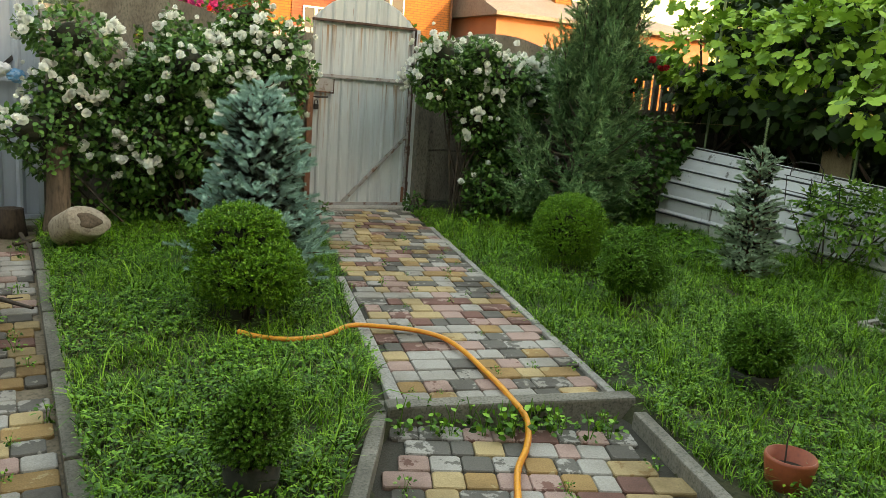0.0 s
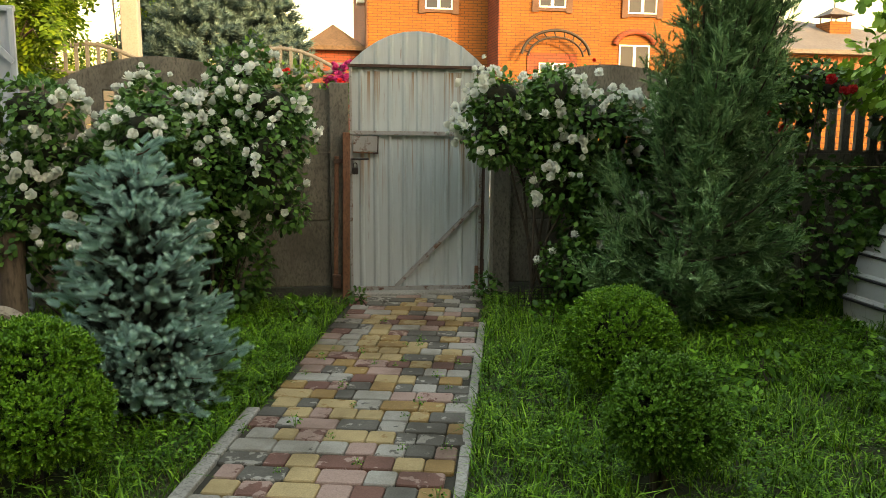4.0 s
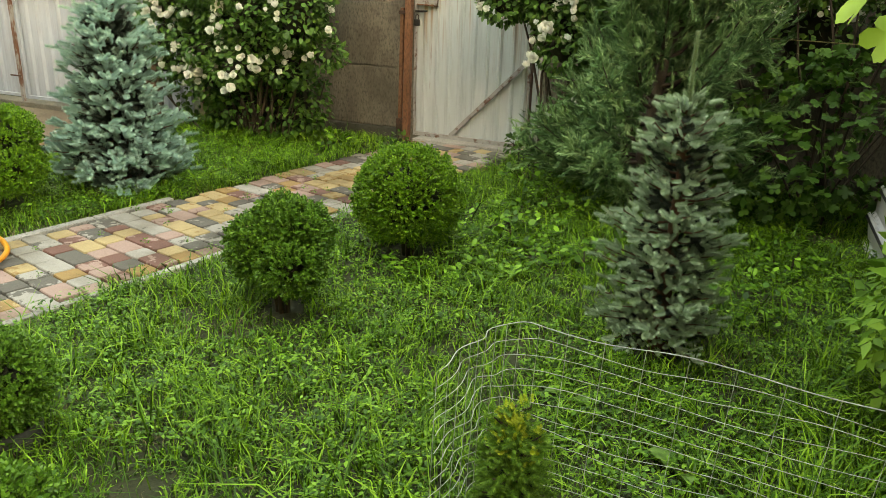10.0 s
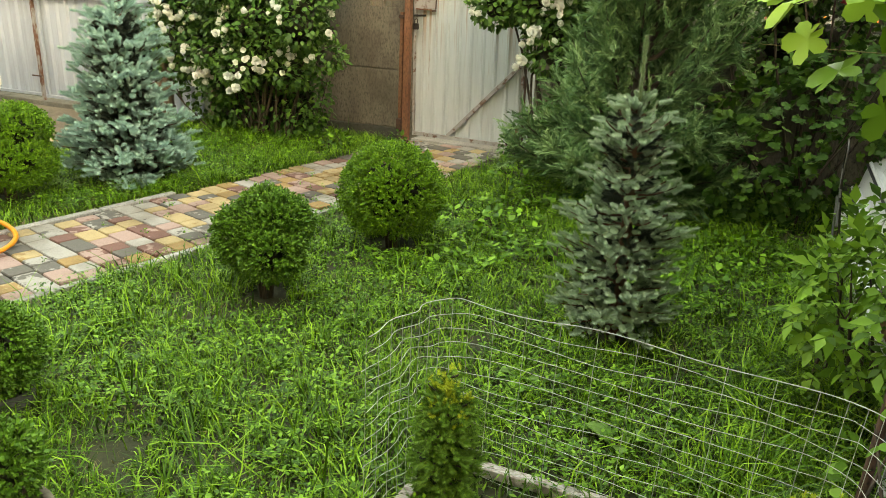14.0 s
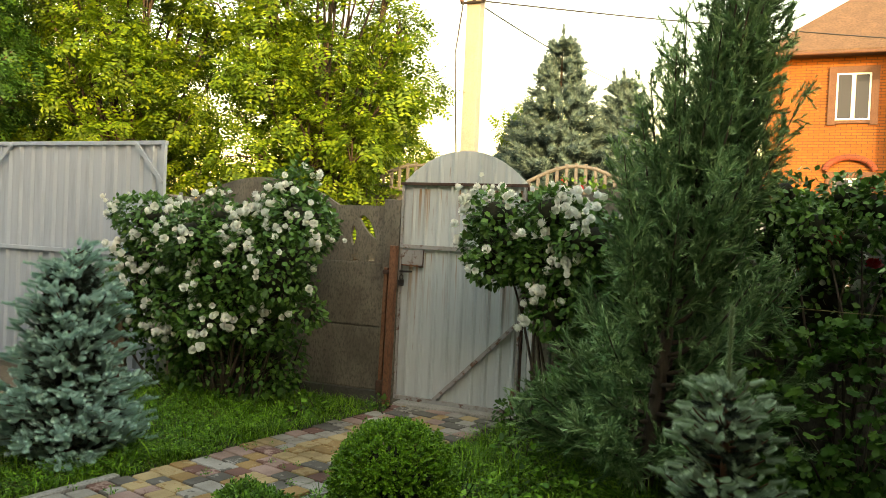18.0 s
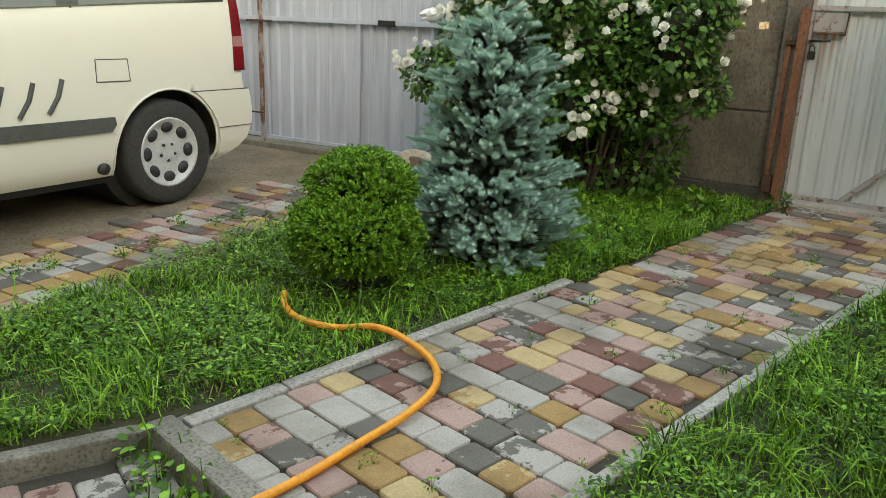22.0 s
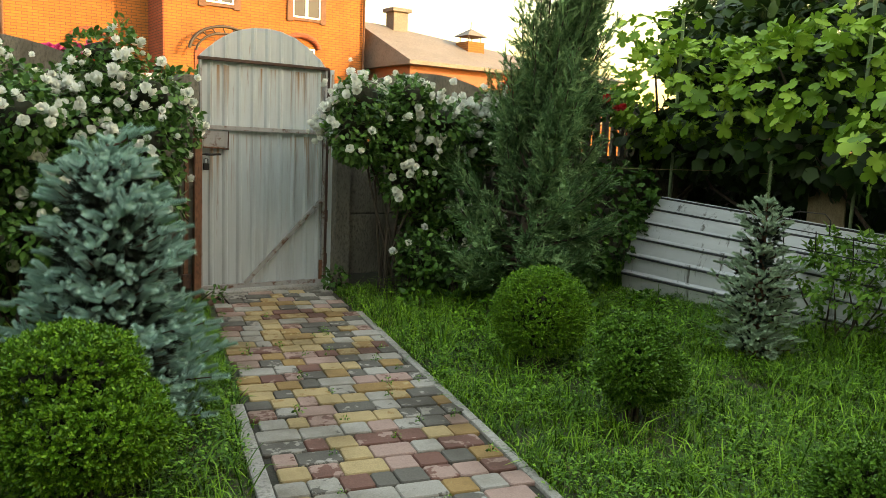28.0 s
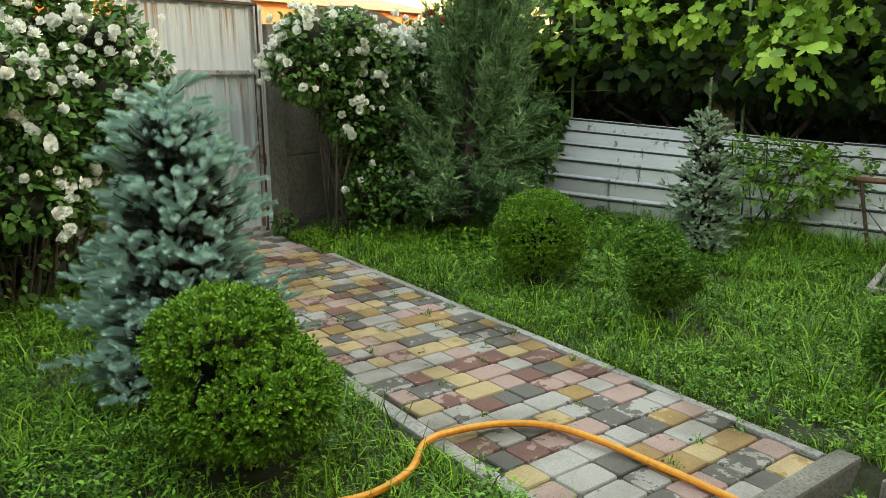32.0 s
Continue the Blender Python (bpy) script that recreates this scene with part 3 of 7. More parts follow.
def arch_top(x, x0, x1, low, high):
    t = (x - x0) / (x1 - x0)
    return low + (high - low) * max(0.0, math.sin(math.pi * min(1, max(0, (t - 0.03) / 0.74)))) ** 0.8


def fence_bay(x0, x1, parent, slots, low=1.49, high=1.70):
    """Three stacked concrete panels between two posts; the top one is arched and pierced."""
    slab("panel", x0, x1, 0.06, 0.5495, parent)
    slab("panel", x0, x1, 0.5505, 1.0495, parent)
    box("plinth", x0, x1, 0.02, 0.10, -0.12, 0.06, M_concrete_dark, parent, "damp dark concrete plinth", 0.006)
    if slots:
        xs = sorted({x0, x1} | {x0 + (x1 - x0) * (k + e) / 15 for k in range(15) for e in (0.14, 0.60)})

        def spans(x):
            t = (x - x0) / (x1 - x0) * 15
            top = arch_top(x, x0, x1, low + 0.06, low + 0.22)
            if 0.1399 < t % 1 < 0.60:
                return [(1.05, 1.075), (1.47, top)]
            return [(1.05, 1.2), (1.2, top)]
    else:
        # leaf-shaped openings with small square ones under them, mirrored at the two ends
        holes = [(x1 - c - 0.04, x1 - c + 0.04, lambda e: (1.33, 1.47)) for c in (0.84, 1.28, 1.5)]
        for at, sg in ((x1, -1), (x0, 1)):
            def put(a, b, f, at=at, sg=sg):
                lo, hi = sorted((at + sg * a, at + sg * b))
                holes.append((lo, hi, (lambda e: f(1 - e)) if sg < 0 else f))
            put(0.087, 0.243, lambda e: (1.234 + 0.159 * e - 0.03 * math.sin(math.pi * e) ** 0.7, 1.236 + 0.159 * e + 0.075 * math.sin(math.pi * e) ** 0.7))
            put(0.262, 0.315, lambda e: (1.253 - 0.078 * math.sin(math.pi * e) ** 0.7, 1.255 + 0.078 * math.sin(math.pi * e) ** 0.7))
            put(0.098, 0.162, lambda e: (1.058, 1.102))
            put(0.24, 0.302, lambda e: (1.056, 1.098))
        xs = sorted(set(np.linspace(x0, x1, 50)) | {a + (b - a) * q / 8 for a, b, f in holes for q in range(9)})

        def spans(x):
            z, out = 1.05, []
            for a, b, f in sorted(holes, key=lambda h: h[2](0.5)[0]):
                if a < x < b:
                    g0, g1 = f((x - a) / (b - a))
                    out.append((z, g0))
                    z = g1
            return out + [(z, arch_top(x, x0, x1, low, high))]
    strips("pierced_panel", xs, spans, 0.045, 0.08, M_concrete, parent, "arched concrete top panel with openings")


def fence_post(x0, x1, top, parent):
    box("post", x0, x1, -0.005, 0.13, -0.1, top, M_concrete, parent, "", 0.008)


fence_l = thing("wall_street_west", (0, 0, 0), "grey weathered concrete panel fence beside the gate", "fence", kind="structure")
fence_bay(-2.08, -0.145, fence_l, False)
fence_post(-0.145, -0.008, 1.54, fence_l)
fence_post(-2.2, -2.08, 1.52, fence_l)
fence_r = thing("wall_street_east", (0, 0, 0), "grey concrete panel fence overgrown with roses and shrubs", "fence", kind="structure")
fence_post(1.065, 1.195, 1.53, fence_r)
edge = 1.195
for bay in range(3):
    fence_bay(edge, edge + 1.9, fence_r, True)
    fence_post(edge + 1.9, edge + 2.03, 1.52, fence_r)
    edge += 2.03
fence_e = thing("wall_east", (6.9, 0.1, 0), "shaded concrete side fence behind the grape vine", "fence", kind="structure", rz=-90)
for bay in range(5):
    slab("panel", 0.1 + bay * 2.0, 1.97 + bay * 2.0, 0.0, 0.6, fence_e)
    slab("panel", 0.1 + bay * 2.0, 1.97 + bay * 2.0, 0.61, 1.2, fence_e)
    slab("panel", 0.1 + bay * 2.0, 1.97 + bay * 2.0, 1.21, 1.6, fence_e)
    fence_post(1.97 + bay * 2.0, 2.1 + bay * 2.0, 1.52, fence_e)
# unseen wall and eave, added tall to keep the low sun off the garden
house_wall = thing("wall_south", (0, -10.5, 0), "unseen plain house wall closing the yard, added to block the low sun", "house wall", kind="structure")
box("wall", -9, 14, -0.3, 0, -0.5, 7.2, M_house, house_wall)
box("eave", -9.2, 14.2, -0.5, 0.7, 7.2, 7.35, M_roof, house_wall)
# unseen wall, raised to hold back low light from the west
west_wall = thing("wall_west", (-8.6, -5, 0), "unseen plain wall closing the driveway side, tall to cut low sky light", "wall", kind="structure")
box("wall", -0.15, 0.15, -5.5, 5.0, -0.5, 4.2, M_house, west_wall)

# ---- garden gate ----


def ribbed(name, x0, x1, z0, top, y, mat, parent, pitch=0.105, depth=0.013, label=""):
    """Steel sheet with pressed upright ribs; top is a height or a function of x."""
    xs = []
    x = x0
    while x < x1 - 1e-6:
        xs += [(x, 0), (x + pitch * 0.58, 0), (x + pitch * 0.72, depth), (x + pitch * 0.86, depth)]
        x += pitch
    xs = [(px, d) for px, d in xs if px < x1] + [(x1, 0)]
    if callable(top):
        fine = [(a[0] + (b[0] - a[0]) * q / 4, a[1] + (b[1] - a[1]) * q / 4) for a, b in zip(xs, xs[1:]) for q in range(4)]
        xs = fine + [xs[-1]]
    bm = bmesh.new()
    rows = []
    for px, d in xs:
        tz = top(px) if callable(top) else top
        rows.append([bm.verts.new((px, y - d, z0)), bm.verts.new((px, y - d, tz)), bm.verts.new((px, y - d + 0.003, tz)), bm.verts.new((px, y - d + 0.003, z0))])
    for a, b in zip(rows, rows[1:]):
        for i in range(4):
            bm.faces.new((a[i], b[i], b[(i + 1) % 4], a[(i + 1) % 4]))
    return part(name, bm, mat, parent, label)


gate = thing("garden_gate", (0, 0, 0), "closed grey ribbed steel garden gate with arched top and rust streaks", "gate")
ribbed("lower_sheet", 0.0, 0.955, 0.045, 1.175, 0.03, M_gate, gate)
ribbed("upper_sheet", 0.0, 0.975, 1.20, 1.655, 0.032, M_gate, gate)


def arch(x):
    t = (x - 0.49) / 0.49
    return 1.675 + 0.237 * max(0.0, 1 - abs(t) ** 2.15)


ribbed("arched_sheet", 0.005, 0.975, 1.67, arch, 0.036, M_gate, gate)
bar("top_bar", (-0.012, 0.012, 1.662), (0.99, 0.012, 1.662), 0.022, 0.03, M_dark_rust, gate, "dark rusty top bar")
bar("middle_bar", (0.0, 0.008, 1.19), (0.97, 0.008, 1.183), 0.03, 0.025, M_frame, gate, "rust-stained cross bar")
bar("bottom_bar", (0.0, 0.008, 0.045), (0.95, 0.008, 0.035), 0.03, 0.025, M_frame, gate)
bar("diagonal_brace", (0.33, 0.006, 0.055), (0.95, 0.006, 0.675), 0.03, 0.02, M_frame, gate)
bar("left_stile", (0.006, 0.01, 0.03), (0.006, 0.01, 1.66), 0.018, 0.02, M_frame, gate)
bar("right_stile", (0.958, 0.01, 0.03), (0.968, 0.01, 1.66), 0.018, 0.02, M_frame, gate)
latch = box("latch_plate", 0.02, 0.195, -0.002, 0.004, 1.055, 1.165, M_frame, gate, "grey latch plate with rusted edge", 0.001)
bar("edge_strip", (0.02, -0.004, 1.050), (0.17, -0.004, 1.044), 0.010, 0.010, M_rust, latch)
bar("edge_strip", (0.198, -0.004, 1.042), (0.201, -0.004, 1.165), 0.008, 0.010, M_dark_rust, latch)
bar("edge_strip", (0.165, -0.004, 1.040), (0.203, -0.004, 1.042), 0.014, 0.010, M_dark_rust, latch)
handle = tube("handle", [(0.03, 0.0, 1.0), (0.03, -0.04, 1.0), (0.06, -0.05, 1.0), (0.13, -0.045, 1.004)], 0.008, M_iron, gate, "dark iron lever handle")
lathe("rose_plate", [(0.0, 0), (0.022, 0), (0.022, 0.01), (0, 0.01)], M_iron, handle, sides=14, at=(0.03, -0.006, 0.995))
lock = box("padlock", 0.012, 0.055, -0.035, -0.01, 0.89, 0.94, M_iron, gate, "dark padlock", 0.008)
tube("shackle", [(0.02, -0.022, 0.94), (0.02, -0.022, 0.965), (0.034, -0.022, 0.975), (0.047, -0.022, 0.965), (0.047, -0.022, 0.94)], 0.004, M_iron, lock, sides=6)
for z in (0.16, 0.5, 1.3):
    tube("hinge", [(0.985, 0.0, z), (0.985, 0.0, z + 0.09)], 0.011, M_dark_rust, gate, sides=8)
part("rust_patch", box_bm(bmesh.new(), 0.925, 0.952, -0.006, 0.002, 0.05, 0.2, 0.002), M_rust, gate, "flaked rusty corner")

gate_post = thing("gate_post", (0, 0, 0), "rusty brown square steel post beside the gate", "post")
bar("tube_post", (-0.042, -0.04, -0.05), (-0.028, -0.035, 1.19), 0.05, 0.05, M_rust, gate_post)
bar("side_pipe", (-0.115, -0.01, 0.05), (-0.098, -0.01, 1.02), 0.03, 0.03, M_rust, gate_post, "thin rusty pipe")
bar("clamp", (-0.12, -0.02, 0.985), (-0.02, -0.02, 0.985), 0.03, 0.03, M_dark_rust, gate_post)
box("block", -0.14, -0.075, -0.04, 0.02, 0.05, 0.16, M_dark_rust, gate_post, "dark lump of scrap iron", 0.012)
jamb = thing("gate_jamb", (0, 0, 0), "grey painted angle-iron gate jamb", "gate jamb")
bar("flange", (1.012, 0.01, -0.02), (1.018, 0.01, 1.66), 0.035, 0.012, M_gate, jamb)
bar("web", (0.997, 0.035, -0.02), (1.0, 0.035, 1.66), 0.008, 0.05, M_dark_rust, jamb)
# added strip that closes the gap against light from the street
bar("stop", (0.985, 0.066, -0.02), (0.988, 0.066, 1.66), 0.06, 0.008, M_dark_rust, jamb, "dark rusty strip added behind the gap to keep light out")
sill = thing("gate_sill", (0, 0, 0), "worn pale concrete sill under the garden gate", "sill")
box("slab", 0.02, 0.98, -0.06, 0.1, -0.05, 0.012, M_kerb, sill, bevel=0.01)

# ---- driveway gate ----
drive_gate = thing("driveway_gate", (0, -0.2, 0), "tall grey ribbed steel double driveway gate", "gate")


def gate_leaf(x0, x1):
    leaf = part("leaf", box_bm(bmesh.new(), x0, x1, 0.0, 0.035, 1.94, 1.975, 0.003), M_gate_big, drive_gate)
    ribbed("sheet", x0 + 0.01, x1 - 0.01, -0.02, 1.95, 0.03, M_gate_big, leaf, 0.145, 0.022)
    for xx in (x0 + 0.02, x1 - 0.02):
        bar("upright", (xx, 0.005, -0.03), (xx, 0.005, 1.96), 0.035, 0.03, M_gate_big, leaf)
    bar("rail", (x0, 0.0, 1.0), (x1, 0.0, 1.0), 0.035, 0.03, M_gate_big, leaf)
    bar("foot_rail", (x0, 0.0, -0.01), (x1, 0.0, 0.0), 0.03, 0.03, M_gate_big, leaf)
    bar("brace", (x0 + 0.02, -0.005, 1.62), (x0 + 0.32, -0.005, 1.95), 0.035, 0.02, M_gate_big, leaf)
    bar("brace", (x1 - 0.02, -0.005, 1.62), (x1 - 0.32, -0.005, 1.95), 0.035, 0.02, M_gate_big, leaf)
    bar("short_upright", ((x0 + x1) / 2 - 0.05, 0.0, 0.0), ((x0 + x1) / 2 - 0.05, 0.0, 1.0), 0.03, 0.025, M_gate_big, leaf)
    return leaf


gate_leaf(-4.29, -2.13)
gate_leaf(-6.5, -4.32)
bar("latch_post", (-4.305, -0.03, -0.06), (-4.305, -0.03, 1.18), 0.032, 0.03, M_rust_paint, drive_gate, "rusty closing post")
bar("bolt", (-4.45, -0.05, 0.98), (-4.16, -0.05, 0.98), 0.018, 0.018, M_dark_rust, drive_gate)
bar("bolt", (-4.42, -0.05, 0.2), (-4.28, -0.05, 0.2), 0.014, 0.014, M_dark_rust, drive_gate)
box("lock_box", -3.06, -2.9, -0.03, 0.0, 0.975, 1.02, M_iron, drive_gate, "dark lock case", 0.005)
strut = thing("gate_strut", (0, -0.2, 0), "dark steel strut from driveway gate to fence", "strut")
bar("strut", (-2.45, -0.03, 1.0), (-2.14, 0.1, 1.32), 0.03, 0.02, M_iron, strut)
bracket = thing("hinge_bracket", (0, 0, 0), "grey steel hinge bracket on the fence end", "bracket")
for z in (1.36, 1.44, 1.52):
    bar("arm", (-2.24, -0.12, z), (-2.1, -0.02, z), 0.018, 0.018, M_frame, bracket)
bar("plate", (-2.1, -0.03, 1.34), (-2.1, -0.03, 1.55), 0.03, 0.02, M_frame, bracket)
bar("plate", (-2.23, -0.12, 1.34), (-2.23, -0.12, 1.55), 0.02, 0.02, M_frame, bracket)
drive_sill = thing("driveway_threshold", (0, -0.2, 0), "rough concrete threshold under the driveway gate", "threshold")
box("slab", -6.6, -2.1, -0.08, 0.12, -0.2, -0.05, M_kerb_dark, drive_sill, bevel=0.012)

# ---- kerbs, step, drive bed ----


def along(o, du, dv, u, v, z):
    p = o + du * u + dv * v
    return (float(p[0]), float(p[1]), z)


def pz(u):
    return float(-0.028 * max(u, 0.0)) - 0.004 * max(0.0, u - 2.5)


path_bed = thing("path_bed", (0, 0, 0), "sandy joints between the path stones", "path", kind="structure")
bm = bmesh.new()
prev = None
for u in np.linspace(-0.05, STEP_U, 12):
    row = [bm.verts.new(along(PO, PU, PV, u, v, pz(u) - 0.016)) for v in (-0.478, 0.478)]
    if prev:
        bm.faces.new((prev[0], row[0], row[1], prev[1]))
    prev = row
part("bed", bm, M_joint, path_bed)
LOW_Z = -0.192
bm = bmesh.new()
vs = [bm.verts.new(along(LO, LU, LV, u, v, LOW_Z - 0.03 * u - 0.016)) for u, v in ((-0.15, -0.58), (-0.15, 0.58), (1.4, 0.72), (4.5, 0.72), (4.5, -0.72), (1.4, -0.72))]
bm.faces.new(vs)
part("low_bed", bm, M_joint, path_bed)


def kerb_run(parent, o, du, dv, u0, u1, v, w, zf, h, mat, piece=0.5, gap=0.006, rise=0.012):
    u = u0
    k = 0
    while u < u1 - 0.05:
        e = min(u + piece, u1)
        va, vb = (v(u), v(e)) if callable(v) else (v, v)
        a, b = along(o, du, dv, u + gap, va, zf(u) + rise - h / 2), along(o, du, dv, e, vb, zf(e) + rise - h / 2)
        bar("kerb_stone", a, b, w, h, mat, parent, "", 0.008, face=(0, 0, 1))
        u = e
        k += 1


kerb_l = thing("kerb_path_west", (0, 0, 0), "pale concrete kerb along the path", "kerb", kind="structure")
kerb_run(kerb_l, PO, PU, PV, 2.33, 4.17, -0.502, 0.062, pz, 0.14, M_kerb, rise=0.006)
kerb_r = thing("kerb_path_east", (0, 0, 0), "pale concrete kerb half hidden by grass", "kerb", kind="structure")
kerb_run(kerb_r, PO, PU, PV, 0.75, 4.17, 0.493, 0.045, pz, 0.14, M_kerb, rise=0.002)
step = thing("garden_step", (0, 0, 0), "grey concrete step across the garden path", "step", kind="structure")
bar("beam", along(PO, PU, PV, STEP_U + 0.03, -0.56, pz(STEP_U) - 0.07), along(PO, PU, PV, STEP_U + 0.03, 0.56, pz(STEP_U) - 0.07), 0.085, 0.17, M_kerb_dark, step, "", 0.012, face=(0, 0, 1))
low_kerbs = thing("kerb_low_path", (0, 0, 0), "weathered grey kerbs beside the lower path", "kerb", kind="structure")


def low_top(u):
    return -0.145 - 0.03 * u


kerb_run(low_kerbs, LO, LU, LV, 0.03, 4.4, lambda u: -0.55 - float(flare(u)), 0.06, low_top, 0.2, M_kerb_dark, 0.9)
kerb_run(low_kerbs, LO, LU, LV, 0.06, 4.4, lambda u: 0.54 + float(flare(u)), 0.06, low_top, 0.2, M_kerb_dark, 0.9)


def dz(y):
    return 0.035 * min(y, 0) - 0.075


drive = thing("driveway", (0, 0, 0), "dusty driveway of trodden earth and worn pavers", "driveway", kind="structure")
bm = bmesh.new()
prev = None
for y in np.linspace(-0.05, -10, 14):
    row = [bm.verts.new((x, y, dz(y) - 0.014)) for x in (-8.4, -2.2)]
    if prev:
        bm.faces.new((prev[0], row[0], row[1], prev[1]))
    prev = row
part("earth", bm, M_dirt, drive)
drive_kerb = thing("kerb_driveway", (0, 0, 0), "mossy grey kerb between lawn and driveway", "kerb", kind="structure")
y = -0.75
while y > -9:
    bar("kerb_stone", (-2.2, y, dz(y) - 0.02), (-2.2, y - 0.78, dz(y - 0.78) - 0.02), 0.08, 0.14, M_kerb_dark, drive_kerb, "", 0.01, face=(0, 0, 1))
    y -= 0.8

# ---- plants ----


def rand_dirs(n):
    return unit(rng.normal(size=(n, 3)))


def blob_points(n, blobs, depth=(0.78, 1.05)):
    """Points near the surface of a union of ellipsoids, with outward directions. blobs: (x, y, z, rx, ry, rz)."""
    b = np.asarray(blobs, float)
    w = (b[:, 3] * b[:, 4] + b[:, 3] * b[:, 5] + b[:, 4] * b[:, 5])
    out_p, out_d, got = [], [], 0
    while got < n:
        k = rng.choice(len(b), n, p=w / w.sum())
        d = rand_dirs(n)
        p = b[k, :3] + d * b[k, 3:] * rng.uniform(*depth, (n, 1)) ** 0.5
        q = (p[:, None, :] - b[None, :, :3]) / b[None, :, 3:]
        inside = (np.linalg.norm(q, axis=-1) < 0.80).any(1)
        p, d = p[~inside], unit(d / b[k, 3:])[~inside]
        out_p.append(p)
        out_d.append(d)
        got += len(p)
    return np.concatenate(out_p)[:n], np.concatenate(out_d)[:n]


def leaves(name, blobs, n, size, mat, parent, droop=0.25, bv=LEAF_V, bf=LEAF_F, label="", depth=(0.6, 1.1), flat=0.5, low=-9):
    p, d = blob_points(n, blobs, depth)
    keep = p[:, 2] > low
    p, d = p[keep], d[keep]
    n = len(p)
    fwd = d * 0.7 + rng.normal(0, 0.6, (n, 3)) + np.array([0, 0, -droop])
    up = d * flat + np.array([0, 0, 0.8]) + rng.normal(0, 0.35, (n, 3))
    v, f = spread(bv, bf, p, frames(fwd, up), rng.uniform(0.7, 1.2, n) * size)
    return put_mesh(name, fast_mesh(name, v, f), mat, parent, label)


def core(name, blobs, mat, parent, shrink=0.78):
    """A solid, near-black core that stands for the shade inside a crown."""
    bm = bmesh.new()
    for x, y, z, a, b, c in blobs:
        bmesh.ops.create_icosphere(bm, subdivisions=3, radius=1, matrix=Matrix.LocRotScale((x, y, z), None, (a * shrink, b * shrink, c * shrink)))
    for v in bm.verts:
        v.co += Vector(noise.noise_vector(v.co * 9)) * 0.03
    return part(name, bm, mat, parent, "", True)


def sprig_piece():
    """A short boxwood shoot along +y, one long, with pairs of small oval leaves."""
    v, f = [], []
    for i in range(4):
        y = 0.12 + 0.22 * i
        for sg in (-1, 1):
            a = 1.57 * (i % 2)
            k = len(v)
            L, w = 0.40 - 0.03 * i, 0.105
            c, s = math.cos(a) * sg, math.sin(a) * sg
            px, pz_ = -math.sin(a), math.cos(a)
            for t, ww in ((0.0, 0.3), (0.55, 1.0), (1.0, 0.2)):
                o, h = L * 0.62 * t, y + L * 0.8 * t
                v += [(c * o + px * w * ww, h, s * o + pz_ * w * ww), (c * o - px * w * ww, h, s * o - pz_ * w * ww)]
            f += [(k + 2 * q, k + 2 * q + 1, k + 2 * q + 3, k + 2 * q + 2) for q in range(2)]
    return v, f


SPRIG_V, SPRIG_F = sprig_piece()


def clipped(blobs, n, size, mat, parent, tuft=0.052):
    """Short leafy shoots standing out of a clipped surface, gathered into small rounded tufts with dark clefts between."""
    area = sum(4 * math.pi * ((b[3] * b[4]) ** 1.6 / 3 + (b[3] * b[5]) ** 1.6 / 3 + (b[4] * b[5]) ** 1.6 / 3) ** (1 / 1.6) for b in blobs)
    k = max(12, int(area / (tuft * tuft * 1.1)))
    c, cd = blob_points(k * 9, blobs, (0.72, 0.84))
    pick = [0]
    for q in range(1, len(c)):
        if ((c[pick] - c[q]) ** 2).sum(1).min() > (tuft * 0.8) ** 2:
            pick.append(q)
    c, cd = c[pick], cd[pick]
    near = np.sort(np.linalg.norm((c[:, None, :] - np.array([b[:3] for b in blobs])[None]) / np.array([b[3:] for b in blobs])[None], axis=-1), axis=1)
    if len(blobs) == 2 and blobs[0][3] > 0.2:
        clear = near[:, 1] - near[:, 0] > 0.28
        c, cd = c[clear], cd[clear]
    k = len(c)
    i = rng.integers(0, k, n)
    d = unit(cd[i] * 0.95 + rng.normal(0, 0.62, (n, 3)))
    p = c[i] + d * (tuft * rng.uniform(0.55, 1.0, (n, 1))) * rng.uniform(0.75, 1.2, (k, 1))[i]
    keep = ((d * cd[i]).sum(1) > -0.1) & (cd[i][:, 2] > -0.92 + 0.3 * rng.random(n))
    p, d, o = p[keep], d[keep], cd[i][keep]
    n = len(p)
    fwd = d * 0.6 + o * 0.3 + np.array([0, 0, 0.35]) + rng.normal(0, 0.3, (n, 3))
    v, f = spread(SPRIG_V, SPRIG_F, p, frames(fwd, rng.normal(size=(n, 3))), rng.uniform(0.6, 1.15, n) * size)
    return put_mesh("crown", fast_mesh("crown", v, f), mat, parent)


def boxwood(at, r, h, label, mat=M_box, n=5200, lumps=(), leaf=0.021, trunk=0.12, group="clipped boxwoods"):
    """A clipped box bush: ball of small leaves on a short stem."""
    t = thing("boxwood", at, label, "bush", group)
    blobs = [(0, 0, trunk + h / 2, r, r, h / 2)] + list(lumps)
    stems = [tube_arrays([(0.02 * math.cos(a), 0.02 * math.sin(a), -0.04), (0.03 * math.cos(a), 0.03 * math.sin(a), trunk), (r * 0.45 * math.cos(a), r * 0.45 * math.sin(a), trunk + h * 0.4)], [0.012, 0.01, 0.006], 6) for a in np.arange(0, 6.2, 1.25)]
    for v, f in stems:
        put_mesh("stem", fast_mesh("stem", v, f, True), M_bark, t)
    core("shade_core", blobs, M_crown_shade, t, 0.68)
    clipped(blobs, int(n * 0.85), leaf * 2.15, mat, t, min(0.05, r * 0.3))
    return t


